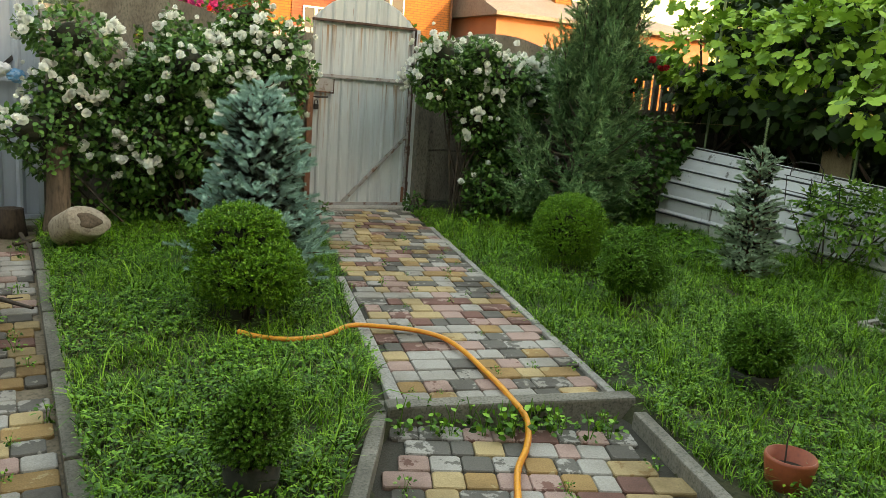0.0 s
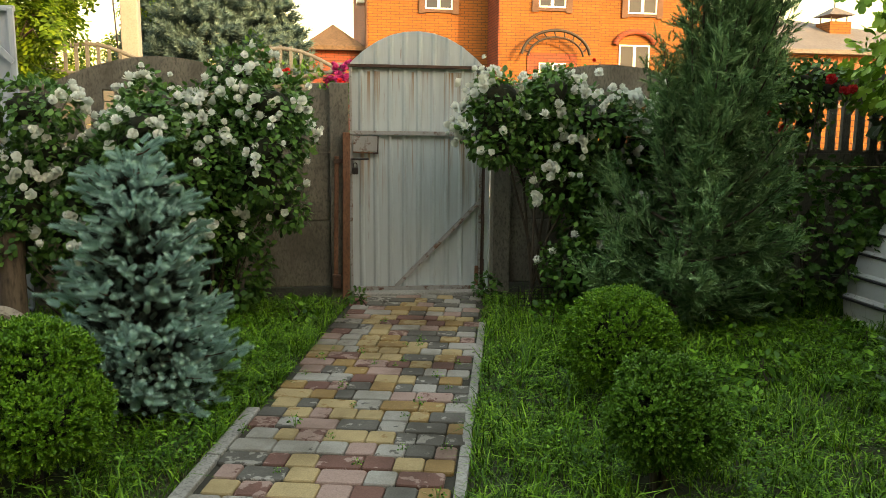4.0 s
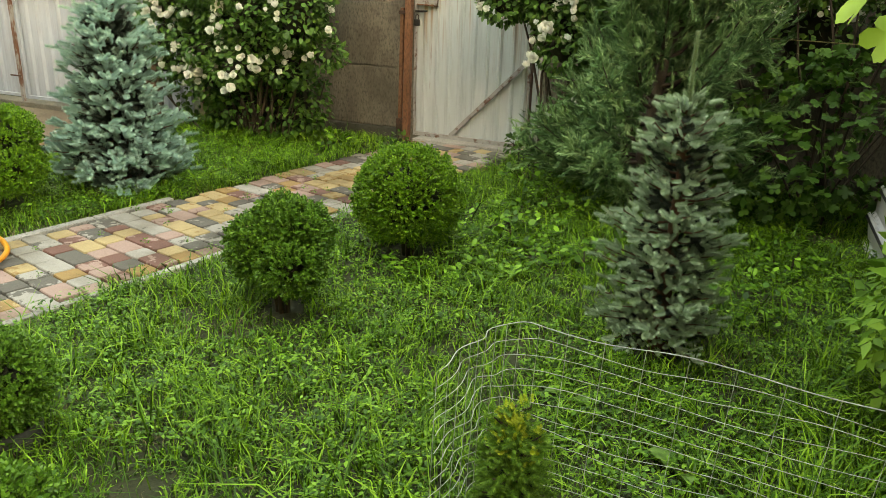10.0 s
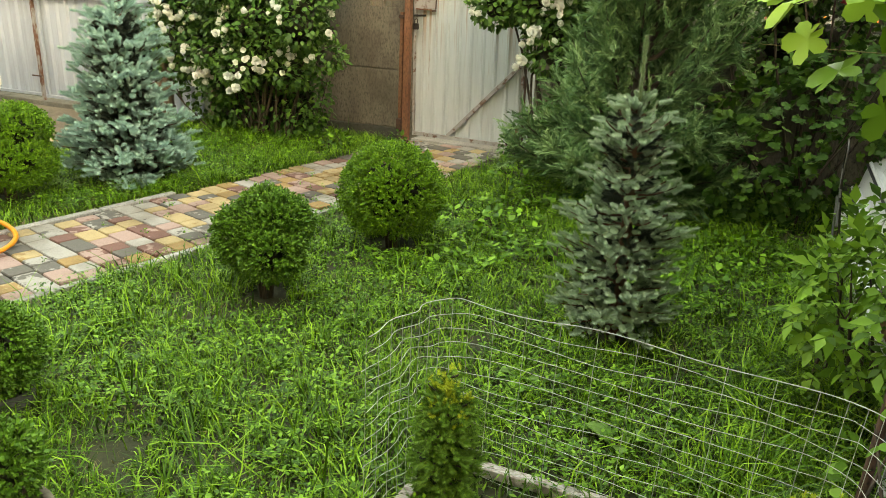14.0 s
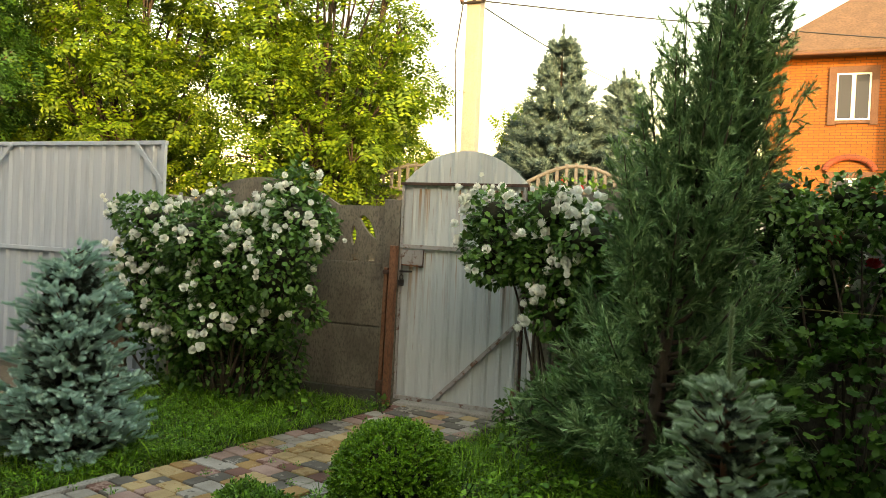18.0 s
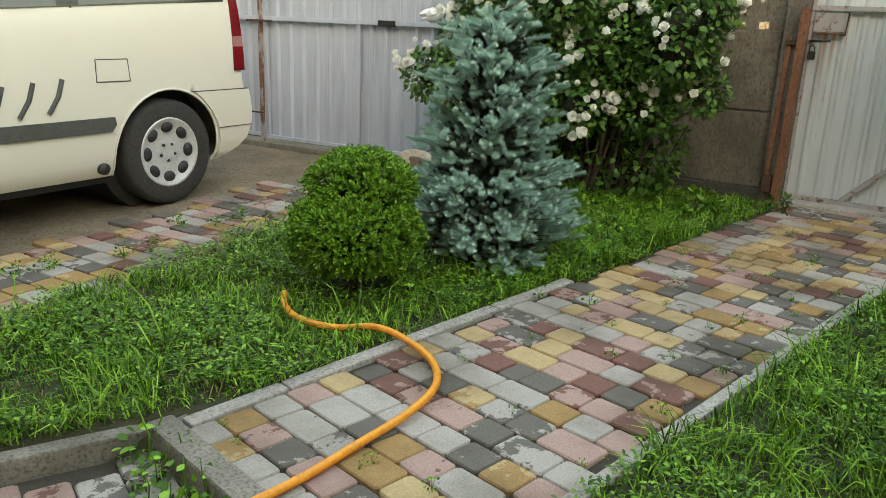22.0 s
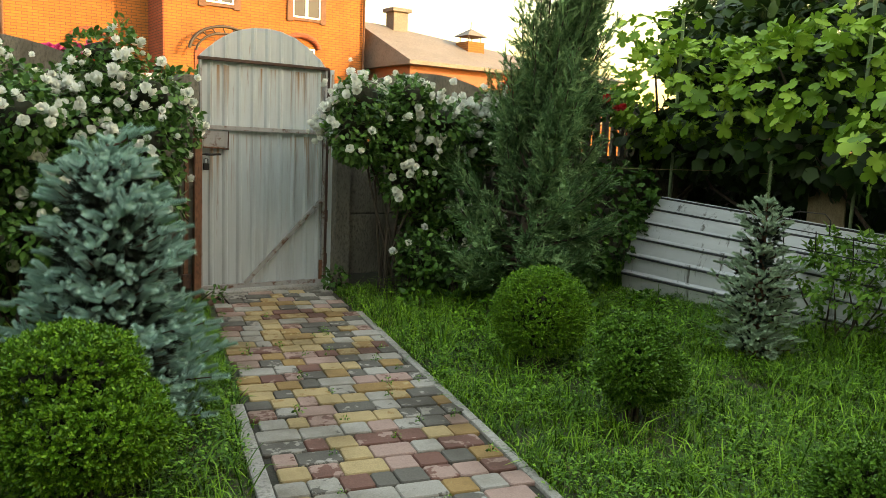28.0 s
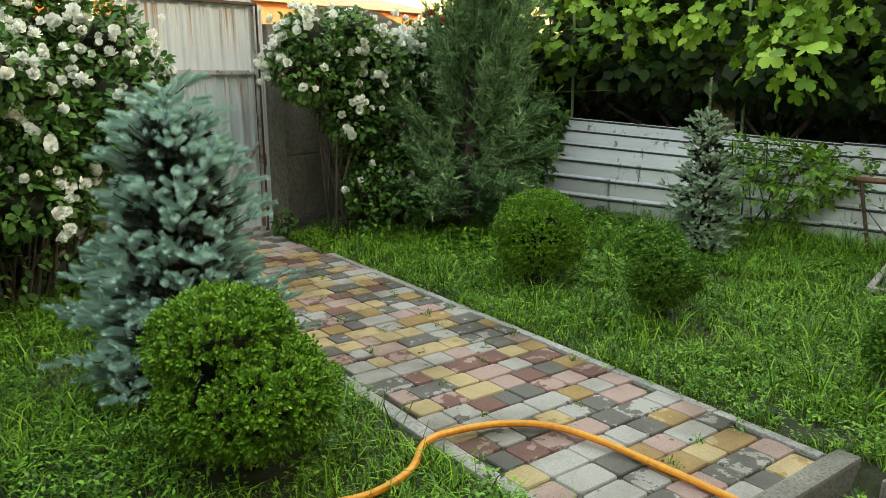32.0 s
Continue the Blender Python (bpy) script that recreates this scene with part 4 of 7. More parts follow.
def shoot_piece(rings=8, per=12, length=0.44, spread_a=1.0, width=0.08):
    """A bottle-brush conifer shoot along +y, one long: triangles for needles."""
    v, f = [], []
    for i in range(rings):
        y = 0.02 + 0.70 * i / rings
        for j in range(per):
            a = 2 * math.pi * (j + 0.5 * (i % 2)) / per
            c, s = math.cos(a), math.sin(a)
            tip = 0.42 + 0.30 * i / rings
            fan = 0.72 * (1 - 0.30 * i / rings)
            k = len(v)
            v += [(-s * width / 2, y, c * width / 2), (s * width / 2, y, -c * width / 2), (c * length * spread_a * fan, y + length * tip, s * length * spread_a * fan)]
            f.append((k, k + 1, k + 2))
    return v, f


SHOOT_V, SHOOT_F = shoot_piece(9, 12, 0.27, 1.15, 0.062)
LIGHT_V, LIGHT_F = shoot_piece(5, 7, 0.46, 0.95, 0.11)


def spruce(at, height, radius_at, mat, label, tiers=9, per=10, shoot=0.085, name="spruce", leader=0.0, bark=M_bark_red, tip_mat=None, bare=0.0, step=0.05, keep_in=0.22, inner_n=900, piece=(SHOOT_V, SHOOT_F)):
    """A young spruce: whorls of branches set with bottle-brush shoots."""
    t = thing(name, at, label, "spruce tree")
    tube("trunk", [(0, 0, -0.05), (0.005, 0, height * 0.5), (0, 0, height * 0.97)], [0.028 * height + 0.008, 0.018 * height + 0.004, 0.004], bark, t)
    pos, fwd, size, limbs = [], [], [], []
    for k in range(tiers):
        fz = (k + 0.35) / tiers
        z = 0.05 + fz * (height - 0.05)
        r = radius_at(z)
        cnt = max(4, int(per * (0.55 + 0.6 * r / radius_at(0.08))))
        for j in range(cnt):
            a = 2 * math.pi * (j + 0.37 * k) / cnt + rng.normal(0, 0.22)
            L = r * rng.uniform(0.66, 1.12)
            zz = z + rng.normal(0, 0.03)
            out = np.array([math.cos(a), math.sin(a), 0.0])
            side = np.array([-out[1], out[0], 0.0])
            rise = 0.10 + 0.55 * fz
            pts = [np.array([0, 0, zz]) + out * L * s + np.array([0, 0, L * (rise * s * s - 0.10 * s)]) for s in np.linspace(0, 1, 6)]
            limbs.append(tube_arrays(pts, np.linspace(0.006, 0.002, 6), 4))
            s = keep_in
            while s < 1.02:
                c = np.array([0, 0, zz]) + out * L * s + np.array([0, 0, L * (rise * s * s - 0.10 * s)])
                w = min(0.62, (1.05 - s) * 1.1) * L
                for sg in (-1, 1):
                    m = max(1, int(w / (shoot * 0.75)))
                    for q in range(m):
                        if rng.random() < 0.2:
                            continue
                        pos.append(c + side * sg * (q + rng.uniform(0, 0.4)) * shoot * 0.7 + np.array([0, 0, rng.normal(0.0, 0.02)]))
                        fwd.append(out * 0.85 + side * sg * 0.7 + np.array([0, 0, 0.42 + rise * 0.7]) + rng.normal(0, 0.26, 3))
                        size.append(shoot * rng.uniform(0.6, 1.25))
                if rng.random() < 0.65:
                    pos.append(c)
                    fwd.append(out * 0.6 + np.array([0, 0, 0.7]) + rng.normal(0, 0.2, 3))
                    size.append(shoot * rng.uniform(0.6, 1.0))
                s += step / max(L, 0.05)
            pos.append(pts[-1])
            fwd.append(out + np.array([0, 0, 0.2]))
            size.append(shoot * 1.2)
    for q in range(12):
        z = height * (0.93 + 0.06 * q / 12)
        a = rng.uniform(0, 6.28)
        pos.append(np.array([0, 0, z]))
        fwd.append(np.array([0.6 * math.cos(a), 0.6 * math.sin(a), 1.0]))
        size.append(shoot)
    for v, f in limbs:
        put_mesh("branch", fast_mesh("branch", v, f, True), bark, t)
    pos, size = np.array(pos), np.array(size)
    v, f = spread(*piece, pos, frames(np.array(fwd), rng.normal(size=(len(pos), 3))), size)
    put_mesh("needles", fast_mesh("needles", v, f), mat, t)
    # dark-tinted needles fill the inside and stand for its shade
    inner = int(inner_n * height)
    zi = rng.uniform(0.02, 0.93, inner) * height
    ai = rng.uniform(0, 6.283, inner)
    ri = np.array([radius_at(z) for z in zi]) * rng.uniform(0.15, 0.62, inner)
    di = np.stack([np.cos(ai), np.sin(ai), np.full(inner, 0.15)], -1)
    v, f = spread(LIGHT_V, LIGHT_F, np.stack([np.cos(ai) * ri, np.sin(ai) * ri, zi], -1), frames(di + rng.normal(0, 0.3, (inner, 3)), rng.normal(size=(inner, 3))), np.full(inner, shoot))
    put_mesh("old_needles", fast_mesh("old_needles", v, f), M_inner_needle, t, "inner needles near the trunk, tinted dark for shade")
    if leader:
        lp = np.array([[0, 0, height - 0.02 + leader * s] for s in np.linspace(0, 0.85, 6)])
        lv, lf = spread(SHOOT_V, SHOOT_F, lp, frames(np.tile([[0.02, 0, 1.0]], (6, 1)), rng.normal(size=(6, 3))), np.full(6, shoot * 1.25))
        put_mesh("leading_shoot", fast_mesh("leading_shoot", lv, lf), M_leader, t, "pale upright leading shoot")
    elif tip_mat:
        q = rng.random(len(pos)) < np.clip((pos[:, 2] / height - 0.72) * 3.4, 0, 0.9)
        tp = pos[q] + np.array([0, 0, 0.012])
        tv, tf = spread(LIGHT_V, LIGHT_F, tp, frames(np.tile([[0, 0, 1.0]], (len(tp), 1)) + rng.normal(0, 0.4, (len(tp), 3)), rng.normal(size=(len(tp), 3))), np.full(len(tp), shoot * 0.75))
        put_mesh("young_growth", fast_mesh("young_growth", tv, tf), tip_mat, t, "bright yellow young needles")
    return t


def bloom_mesh(name, mat, seed=1):
    """A full open rose, one across: rings of ruffled petals round a closed heart."""
    r_ = np.random.default_rng(seed)
    v, f = [(0, 0, 0)], []
    for r, h, n in ((0.50, 0.14, 6), (0.47, 0.40, 6), (0.40, 0.60, 6), (0.28, 0.74, 5), (0.14, 0.80, 4)):
        for j in range(n):
            a = 2 * math.pi * (j + r * 7 + r_.uniform(-0.25, 0.25)) / n
            c, s = math.cos(a), math.sin(a)
            w = r * 0.62
            rr, hh = r * r_.uniform(0.82, 1.12), h + r_.uniform(-0.07, 0.07)
            k = len(v)
            v += [(c * rr * 0.7 - s * w * 0.8, s * rr * 0.7 + c * w * 0.8, hh * 0.75), (c * rr * 0.7 + s * w * 0.8, s * rr * 0.7 - c * w * 0.8, hh * 0.75),
                  (c * rr - s * w * 0.5, s * rr + c * w * 0.5, hh + 0.03), (c * rr + s * w * 0.5, s * rr - c * w * 0.5, hh), (c * rr * 1.06, s * rr * 1.06, hh - 0.05)]
            f += [(0, k + 1, k + 3, k), (k, k + 3, k + 4, k + 2)]
    mesh = fast_mesh(name, v, f)
    mesh.materials.append(mat)
    return mesh


BLOOM = [bloom_mesh("white_bloom", M_petal, k) for k in range(4)]
BLOOM_PURPLE = [bloom_mesh("purple_bloom", M_petal_purple, 9)]
BLOOM_RED = [bloom_mesh("red_bloom", M_petal_red)]


def put_blooms(parent, blobs, clusters, mesh, size, name="bloom", low=0.0, test=None):
    p, d = blob_points(clusters * 24, blobs, (1.05, 1.22))
    hub = np.array(blobs)
    made = 0
    for c, n in zip(p, d):
        inside = np.linalg.norm((c[None] - hub[:, :3]) / (hub[:, 3:] * 1.02), axis=1).min() < 0.98
        if inside or c[2] < low or n[2] < -0.35 or noise.noise(Vector(c) * 2.1) < -0.34 or (test and not test(c, n)):
            continue
        for q in range(rng.choice((1, 1, 2, 2, 3, 4, 6))):
            o = new(name, mesh[(made + q) % len(mesh)])
            o.parent = parent
            off = rng.normal(0, 0.045, 3) if q else np.zeros(3)
            nn = unit(n + np.array([0, -0.2, 0.35]) + rng.normal(0, 0.5, 3))
            s = size * rng.uniform(0.6, 1.25)
            o.matrix_local = Matrix.LocRotScale(Vector(c + off + n * 0.015), Vector(nn).to_track_quat("Z", "Y"), (s, s, s))
        made += 1
        if made >= clusters:
            break


def lumps(base, k, s, seed):
    """Small clumps scattered through larger ones, for a loose uneven crown."""
    q = np.random.default_rng(seed)
    w = np.array([b[3] * b[5] for b in base])
    out = []
    for i in q.choice(len(base), k, p=w / w.sum()):
        b = base[i]
        d = q.normal(size=3)
        d = d / np.linalg.norm(d) * q.uniform(0.25, 0.95)
        r = q.uniform(*s)
        out.append((b[0] + b[3] * d[0], b[1] + b[4] * d[1], b[2] + b[5] * d[2], r * q.uniform(0.85, 1.25), r, r * q.uniform(0.75, 1.1)))
    return out


def rose_bush(at, blobs, n, clusters, label, mesh=BLOOM, size=0.055, low=0.2, canes=9, leaf=0.040, mat=M_rose_leaf, test=None):
    t = thing("rose_bush", at, label, "rose bush")
    stems = []
    for k in range(canes):
        b = blobs[k % len(blobs)]
        a = rng.uniform(0, 6.28)
        top = np.array([b[0] + rng.normal(0, b[3] * 0.4), b[1] + rng.normal(0, b[4] * 0.4), b[2] + b[5] * rng.uniform(0.2, 0.9)])
        root = np.array([0.12 * math.cos(a), 0.08 * math.sin(a), -0.08])
        mid = (root + top) / 2 + np.array([0, 0, 0.15]) + rng.normal(0, 0.06, 3)
        stems.append(tube_arrays([root, root * 0.4 + mid * 0.6, mid, top * 0.6 + mid * 0.4, top], [0.012, 0.010, 0.008, 0.006, 0.003], 6))
    for v, f in stems:
        put_mesh("cane", fast_mesh("cane", v, f, True), M_bark, t)
    sprays = [(b[0] + b[3] * d[0], b[1] + b[4] * d[1], b[2] + b[5] * d[2], 0.07, 0.07, 0.09) for b in blobs for d in rand_dirs(2) if d[2] > -0.2]
    core("shade_core", blobs, M_crown_shade, t, 0.5)
    leaves("foliage", blobs, int(n * 0.62), leaf * 1.22, mat, t, 0.2, depth=(0.45, 1.15), low=0.02, flat=0.8)
    leaves("loose_sprays", sprays, int(n * 0.20), leaf * 1.15, mat, t, 0.1, depth=(0.0, 1.6), low=0.05, flat=0.8)
    put_blooms(t, blobs, clusters, mesh, size, low=low, test=test)
    return t


def spray_piece():
    """A flat feathery juniper spray along +y, one long: side twigs off a thin rachis."""
    v = [(0.0, k / 10, 0.03 * math.sin(k * 1.3)) for k in range(11)]
    f = []
    for i in range(10):
        for sg in (-1, 1):
            L = 0.52 * (1 - 0.6 * i / 10) * (1.15 if (i + sg) % 3 else 0.7)
            k = len(v)
            v += [(sg * L * 0.30, i / 10 + L * 0.62, 0.03 * sg * math.sin(i)), (sg * L * 0.55, i / 10 + L * 0.95, 0.07 * math.sin(i * 2.0))]
            f += [(i, i + 1, k), (i + 1, k + 1, k)]
    return v, f


SPRAY_V, SPRAY_F = spray_piece()


def juniper(at, label, lean=(0.42, -0.18)):
    """A tall feathery juniper: long plumes that sweep up and out from a leaning stem, ragged at the top, loose at the foot."""
    t = thing("juniper", at, label, "juniper tree")
    pos, fwd, size, limbs = [], [], [], []
    H = 2.75
    lx, ly = lean

    def axis(z):
        s = max(0.0, z / H) ** 1.3
        return np.array([lx * s, ly * s, z])
    for k in range(92):
        fz = (k / 92) ** 1.25
        a = k * 2.4 + rng.normal(0, 0.25)
        out = np.array([math.cos(a), math.sin(a), 0])
        L = (0.64 * (1 - fz) ** 0.85 + 0.10) * rng.uniform(0.5, 1.05) * (1.3 if k % 7 == 0 else 1.0)
        z0 = 0.10 + fz * 1.85
        rise = (0.12 + 0.95 * fz + rng.uniform(-0.1, 0.25)) * (0.75 if fz < 0.25 else 1.0)
        base = axis(z0)
        pts = [base + out * L * s ** 0.75 + (axis(z0 + rise * s) - base) * np.array([1, 1, 0]) + np.array([0, 0, rise * s ** 1.4]) for s in np.linspace(0, 1, 8)]
        if pts[-1][2] > H:
            pts = [base + (p - base) * np.array([1, 1, (H - z0) / (pts[-1][2] - z0)]) for p in pts]
        limbs.append(tube_arrays(pts, np.linspace(0.014, 0.002, 8), 5))
        long = np.linalg.norm(np.diff(np.array(pts), axis=0), axis=1).sum()
        for s in np.linspace(0.22, 1.0, max(8, int(long / 0.034))):
            i = min(6, int(s * 7))
            c = pts[i] + (pts[i + 1] - pts[i]) * (s * 7 - i)
            d = unit(pts[i + 1] - pts[i])
            for q in range(4 if s < 0.8 else 3):
                pos.append(c + rng.normal(0, 0.028, 3))
                fwd.append(d * 0.65 + rng.normal(0, 0.5, 3) + np.array([0, 0, 0.10]) + out * 0.2)
                size.append(rng.uniform(0.08, 0.16) * (1.0 if s < 0.85 else 0.9) * (1.1 - 0.3 * fz))
    tube("trunk", [axis(-0.05), axis(0.9), axis(2.2)], [0.05, 0.03, 0.008], M_bark, t)
    for v, f in limbs:
        put_mesh("limb", fast_mesh("limb", v, f, True), M_bark, t)
    n = len(pos)
    v, f = spread(SPRAY_V, SPRAY_F, np.array(pos), frames(np.array(fwd), rng.normal(size=(n, 3))), np.array(size))
    put_mesh("foliage", fast_mesh("foliage", v, f), M_juniper, t)
    return t


gz = lambda x, y: float(ground_z(x, y))

boxwood((-1.29, -2.77, gz(-1.28, -2.72)), 0.255, 0.30, "lumpy clipped boxwood ball with a crease across its top", M_box, 8200,
        [(-0.03, 0.08, 0.40, 0.21, 0.185, 0.125)], trunk=0.085)
boxwood((1.16, -2.31, gz(1.1, -2.3)), 0.235, 0.44, "neat clipped boxwood ball on the lawn", M_box, 7600, leaf=0.019, trunk=0.075)
boxwood((0.99, -3.14, gz(1, -3.1)), 0.125, 0.29, "loose uneven boxwood bush on the lawn", M_box_dark, 6200,
        [(0.05, 0.04, 0.33, 0.115, 0.11, 0.10), (-0.08, -0.03, 0.27, 0.10, 0.11, 0.11), (0.09, -0.05, 0.22, 0.10, 0.11, 0.09), (-0.03, 0.05, 0.37, 0.08, 0.08, 0.07)], 0.021, 0.09)
boxwood((0.78, -4.3, gz(0.8, -4.3) + 0.03), 0.125, 0.25, "small dark boxwood ball growing from a sunken pot", M_box_dark, 3800, leaf=0.019, trunk=0.04)
boxwood((-1.72, -4.4, gz(-1.7, -4.4) + 0.06), 0.10, 0.20, "dark young boxwood growing from a grey pot", M_box_dark, 2000, [(0.02, 0, 0.20, 0.07, 0.07, 0.07)], 0.017, 0.04)
boxwood((2.31, -4.66, gz(2.4, -4.8) + 0.05), 0.055, 0.15, "tiny boxwood sprig in a round pot", M_box_dark, 700, leaf=0.016, trunk=0.03)
boxwood((1.40, -4.70, gz(1.5, -4.7) + 0.09), 0.07, 0.20, "small boxwood in a grey pot on the lawn", M_box_dark, 800, leaf=0.021, trunk=0.03)

spruce((-1.05, -2.05, gz(-1, -2)), 1.13, lambda z: float(np.interp(z, [0, 0.08, 0.2, 0.35, 0.46, 0.6, 0.74, 0.9, 1.02, 1.2], [0.27, 0.38, 0.43, 0.38, 0.31, 0.285, 0.26, 0.20, 0.14, 0.03])), M_blue,
       "dense blue-grey spruce with a wide skirt beside the path", 12, 16, 0.086, "blue_spruce", keep_in=0.42, step=0.036)
spruce((2.5, -2.78, gz(2.5, -2.8)), 0.97, lambda z: float(np.interp(z, [0, 0.12, 0.3, 0.5, 0.6, 0.65, 0.78, 0.88, 0.95], [0.19, 0.23, 0.245, 0.21, 0.15, 0.12, 0.14, 0.12, 0.05])), M_spruce,
       "slim grey-green spruce with a tall leading shoot", 13, 9, 0.062, "spruce", 0.22, M_bark_red, M_spruce, step=0.034, keep_in=0.36, inner_n=260)
for px, py, hh in ((2.36, -4.06, 0.36), (3.27, -4.12, 0.34)):
    spruce((px, py, gz(px, py)), hh, lambda z, hh=hh: float(np.interp(z / hh, [0, 0.3, 0.75, 1.0], [0.065, 0.082, 0.07, 0.02])), M_yspruce,
           "dwarf conical spruce with yellow young tips", 16, 14, 0.034, "dwarf_spruce", 0.0, M_bark, M_ytip, step=0.02, keep_in=0.3, inner_n=260, piece=(LIGHT_V, LIGHT_F))

ROSE_L = [(-0.05, 0, 1.02, 0.62, 0.42, 0.50), (-0.72, -0.02, 0.95, 0.50, 0.40, 0.45), (0.42, 0.02, 1.0, 0.40, 0.36, 0.42), (-0.2, -0.1, 0.62, 0.5, 0.36, 0.3), (0.40, 0.10, 1.30, 0.34, 0.25, 0.20),
          (-0.35, 0.05, 1.30, 0.40, 0.28, 0.22), (-1.02, -0.1, 0.72, 0.3, 0.3, 0.28), (0.15, -0.2, 0.78, 0.4, 0.3, 0.28), (0.26, 0.0, 0.62, 0.30, 0.26, 0.18), (0.40, 0.14, 1.46, 0.27, 0.2, 0.18)]
rose_left = rose_bush((-1.05, -0.58, gz(-1, -0.6)), lumps(ROSE_L, 58, (0.11, 0.24), 11), 20000, 165, "large climbing rose bush full of white blooms by the fence", low=0.35, canes=12,
          test=lambda c, n: n[1] < 0.5)
for k in range(46):
    a = np.array([rng.normal(-0.12, 0.2), rng.normal(0.12, 0.1), -0.06])
    b = np.array([a[0] * 1.9 + rng.normal(0, 0.12), a[1] + rng.normal(0, 0.08), rng.uniform(0.45, 0.8)])
    tube("cane", [a, (a + b) / 2 + rng.normal(0, 0.04, 3), b], [0.008, 0.006, 0.003], M_bark, rose_left, sides=5)
leaves("lower_foliage", [(-0.2, 0.16, 0.32, 0.5, 0.16, 0.36), (0.2, 0.2, 0.3, 0.3, 0.12, 0.3)], 1500, 0.045, M_rose_leaf, rose_left, 0.4, depth=(0.2, 1.1), low=0.02, flat=0.8)
# dark solids stand for the shade below the overhanging roses
core("lower_shade_core", [(-0.35, 0.22, 0.30, 0.32, 0.12, 0.34), (0.02, 0.24, 0.28, 0.30, 0.12, 0.32)], M_crown_shade, rose_left, 0.9)
ROSE_R = [(-0.16, -0.04, 1.46, 0.30, 0.24, 0.17), (-0.12, -0.05, 1.36, 0.36, 0.28, 0.20), (-0.38, -0.12, 1.18, 0.24, 0.22, 0.19), (0.0, -0.1, 1.10, 0.24, 0.2, 0.2), (0.32, -0.05, 1.34, 0.40, 0.30, 0.24), (0.24, -0.08, 0.95, 0.26, 0.26, 0.32), (0.22, -0.10, 0.42, 0.16, 0.2, 0.34),
          (0.45, 0, 0.9, 0.35, 0.3, 0.5), (0.75, 0.02, 1.28, 0.38, 0.26, 0.24), (0.6, 0.0, 0.6, 0.3, 0.25, 0.4)]
rose_bush((1.32, -0.42, gz(1.3, -0.4)), lumps(ROSE_R, 58, (0.12, 0.21), 12), 15000, 115, "white climbing rose hanging over the gate corner", low=0.12, canes=9,
          test=lambda c, n: n[1] < 0.4 and (c[2] > 1.0 or (c[0] > -0.1 and rng.random() < 0.45)))
ROSE_RED = [(0.05, 0, 1.30, 0.42, 0.26, 0.26), (0.12, 0, 1.66, 0.26, 0.2, 0.22), (-0.25, -0.05, 1.45, 0.25, 0.2, 0.2), (0.35, 0, 1.5, 0.2, 0.2, 0.2)]
rose_bush((2.92, -0.45, gz(3.0, -0.5)), lumps(ROSE_RED, 22, (0.09, 0.16), 13), 3400, 13, "rose bush with red blooms behind the juniper", BLOOM_RED, 0.06, 0.7, 7)
rose_bush((2.65, -0.25, gz(2.6, -0.3)), [(0, 0, 1.32, 0.40, 0.2, 0.24), (0.2, 0, 1.0, 0.4, 0.2, 0.3), (-0.3, -0.05, 1.2, 0.3, 0.2, 0.25)], 3600, 34, "white rose climbing along the fence top", BLOOM, 0.055, 0.9, 5)
juniper((2.02, -1.05, gz(2.0, -1)), "tall feathery green juniper by the fence")


def compound_leaf():
    """A raspberry leaf, one long: a stalk with five pointed, folded leaflets."""
    v, f = [], []
    for y, a, L in ((0.50, 0.0, 0.52), (0.42, 1.0, 0.40), (0.42, -1.0, 0.40), (0.16, 1.2, 0.34), (0.16, -1.2, 0.34)):
        k, c, q = len(v), math.cos(a), math.sin(a)
        for t, w, z in ((0, 0, 0), (0.45, 0.27, 0.02), (0.45, 0, -0.03), (0.45, -0.27, 0.02), (1.0, 0, -0.10)):
            v.append((q * L * t + c * L * w, y + c * L * t - q * L * w, z * L * 2))
        f += [(k, k + 1, k + 4, k + 2), (k, k + 2, k + 4, k + 3)]
    return v, f


RASP_V, RASP_F = compound_leaf()


def shrub(at, blobs, n, size, mat, label, name="shrub", canes=8, bv=LEAF_V, bf=LEAF_F, category="shrub"):
    t = thing(name, at, label, category)
    st = []
    for k in range(canes):
        b = blobs[k % len(blobs)]
        top = np.array([b[0] + rng.normal(0, b[3] * 0.5), b[1] + rng.normal(0, b[4] * 0.5), b[2] + b[5] * 0.5])
        root = rng.normal(0, 0.06, 3) * np.array([1, 1, 0]) - np.array([0, 0, 0.05])
        st.append(tube_arrays([root, (root + top) / 2 + rng.normal(0, 0.04, 3), top], [0.008, 0.006, 0.002], 5))
    for v, f in st:
        put_mesh("stem", fast_mesh("stem", v, f, True), M_bark, t)
    leaves("foliage", blobs, n, size, mat, t, 0.3, bv, bf, depth=(0.1, 1.15), low=0.0)
    return t


shrub((3.0, -0.85, gz(3, -0.9)), [(0, 0, 0.5, 0.55, 0.35, 0.42), (0.35, 0.1, 0.75, 0.45, 0.35, 0.3), (-0.3, -0.1, 0.35, 0.4, 0.3, 0.3)], 1000, 0.08, M_shrub, "leafy green currant shrub in the fence corner", "currant_shrub", bv=VINE_V, bf=VINE_F)
shrub((-1.15, -0.55, gz(-1, -0.6)), [(0, 0, 0.22, 0.55, 0.2, 0.22), (-0.5, 0.05, 0.3, 0.35, 0.2, 0.25), (0.35, 0.1, 0.3, 0.25, 0.15, 0.2)], 900, 0.055, M_shrub, "dark shaded undergrowth below the rose bush", "undergrowth")
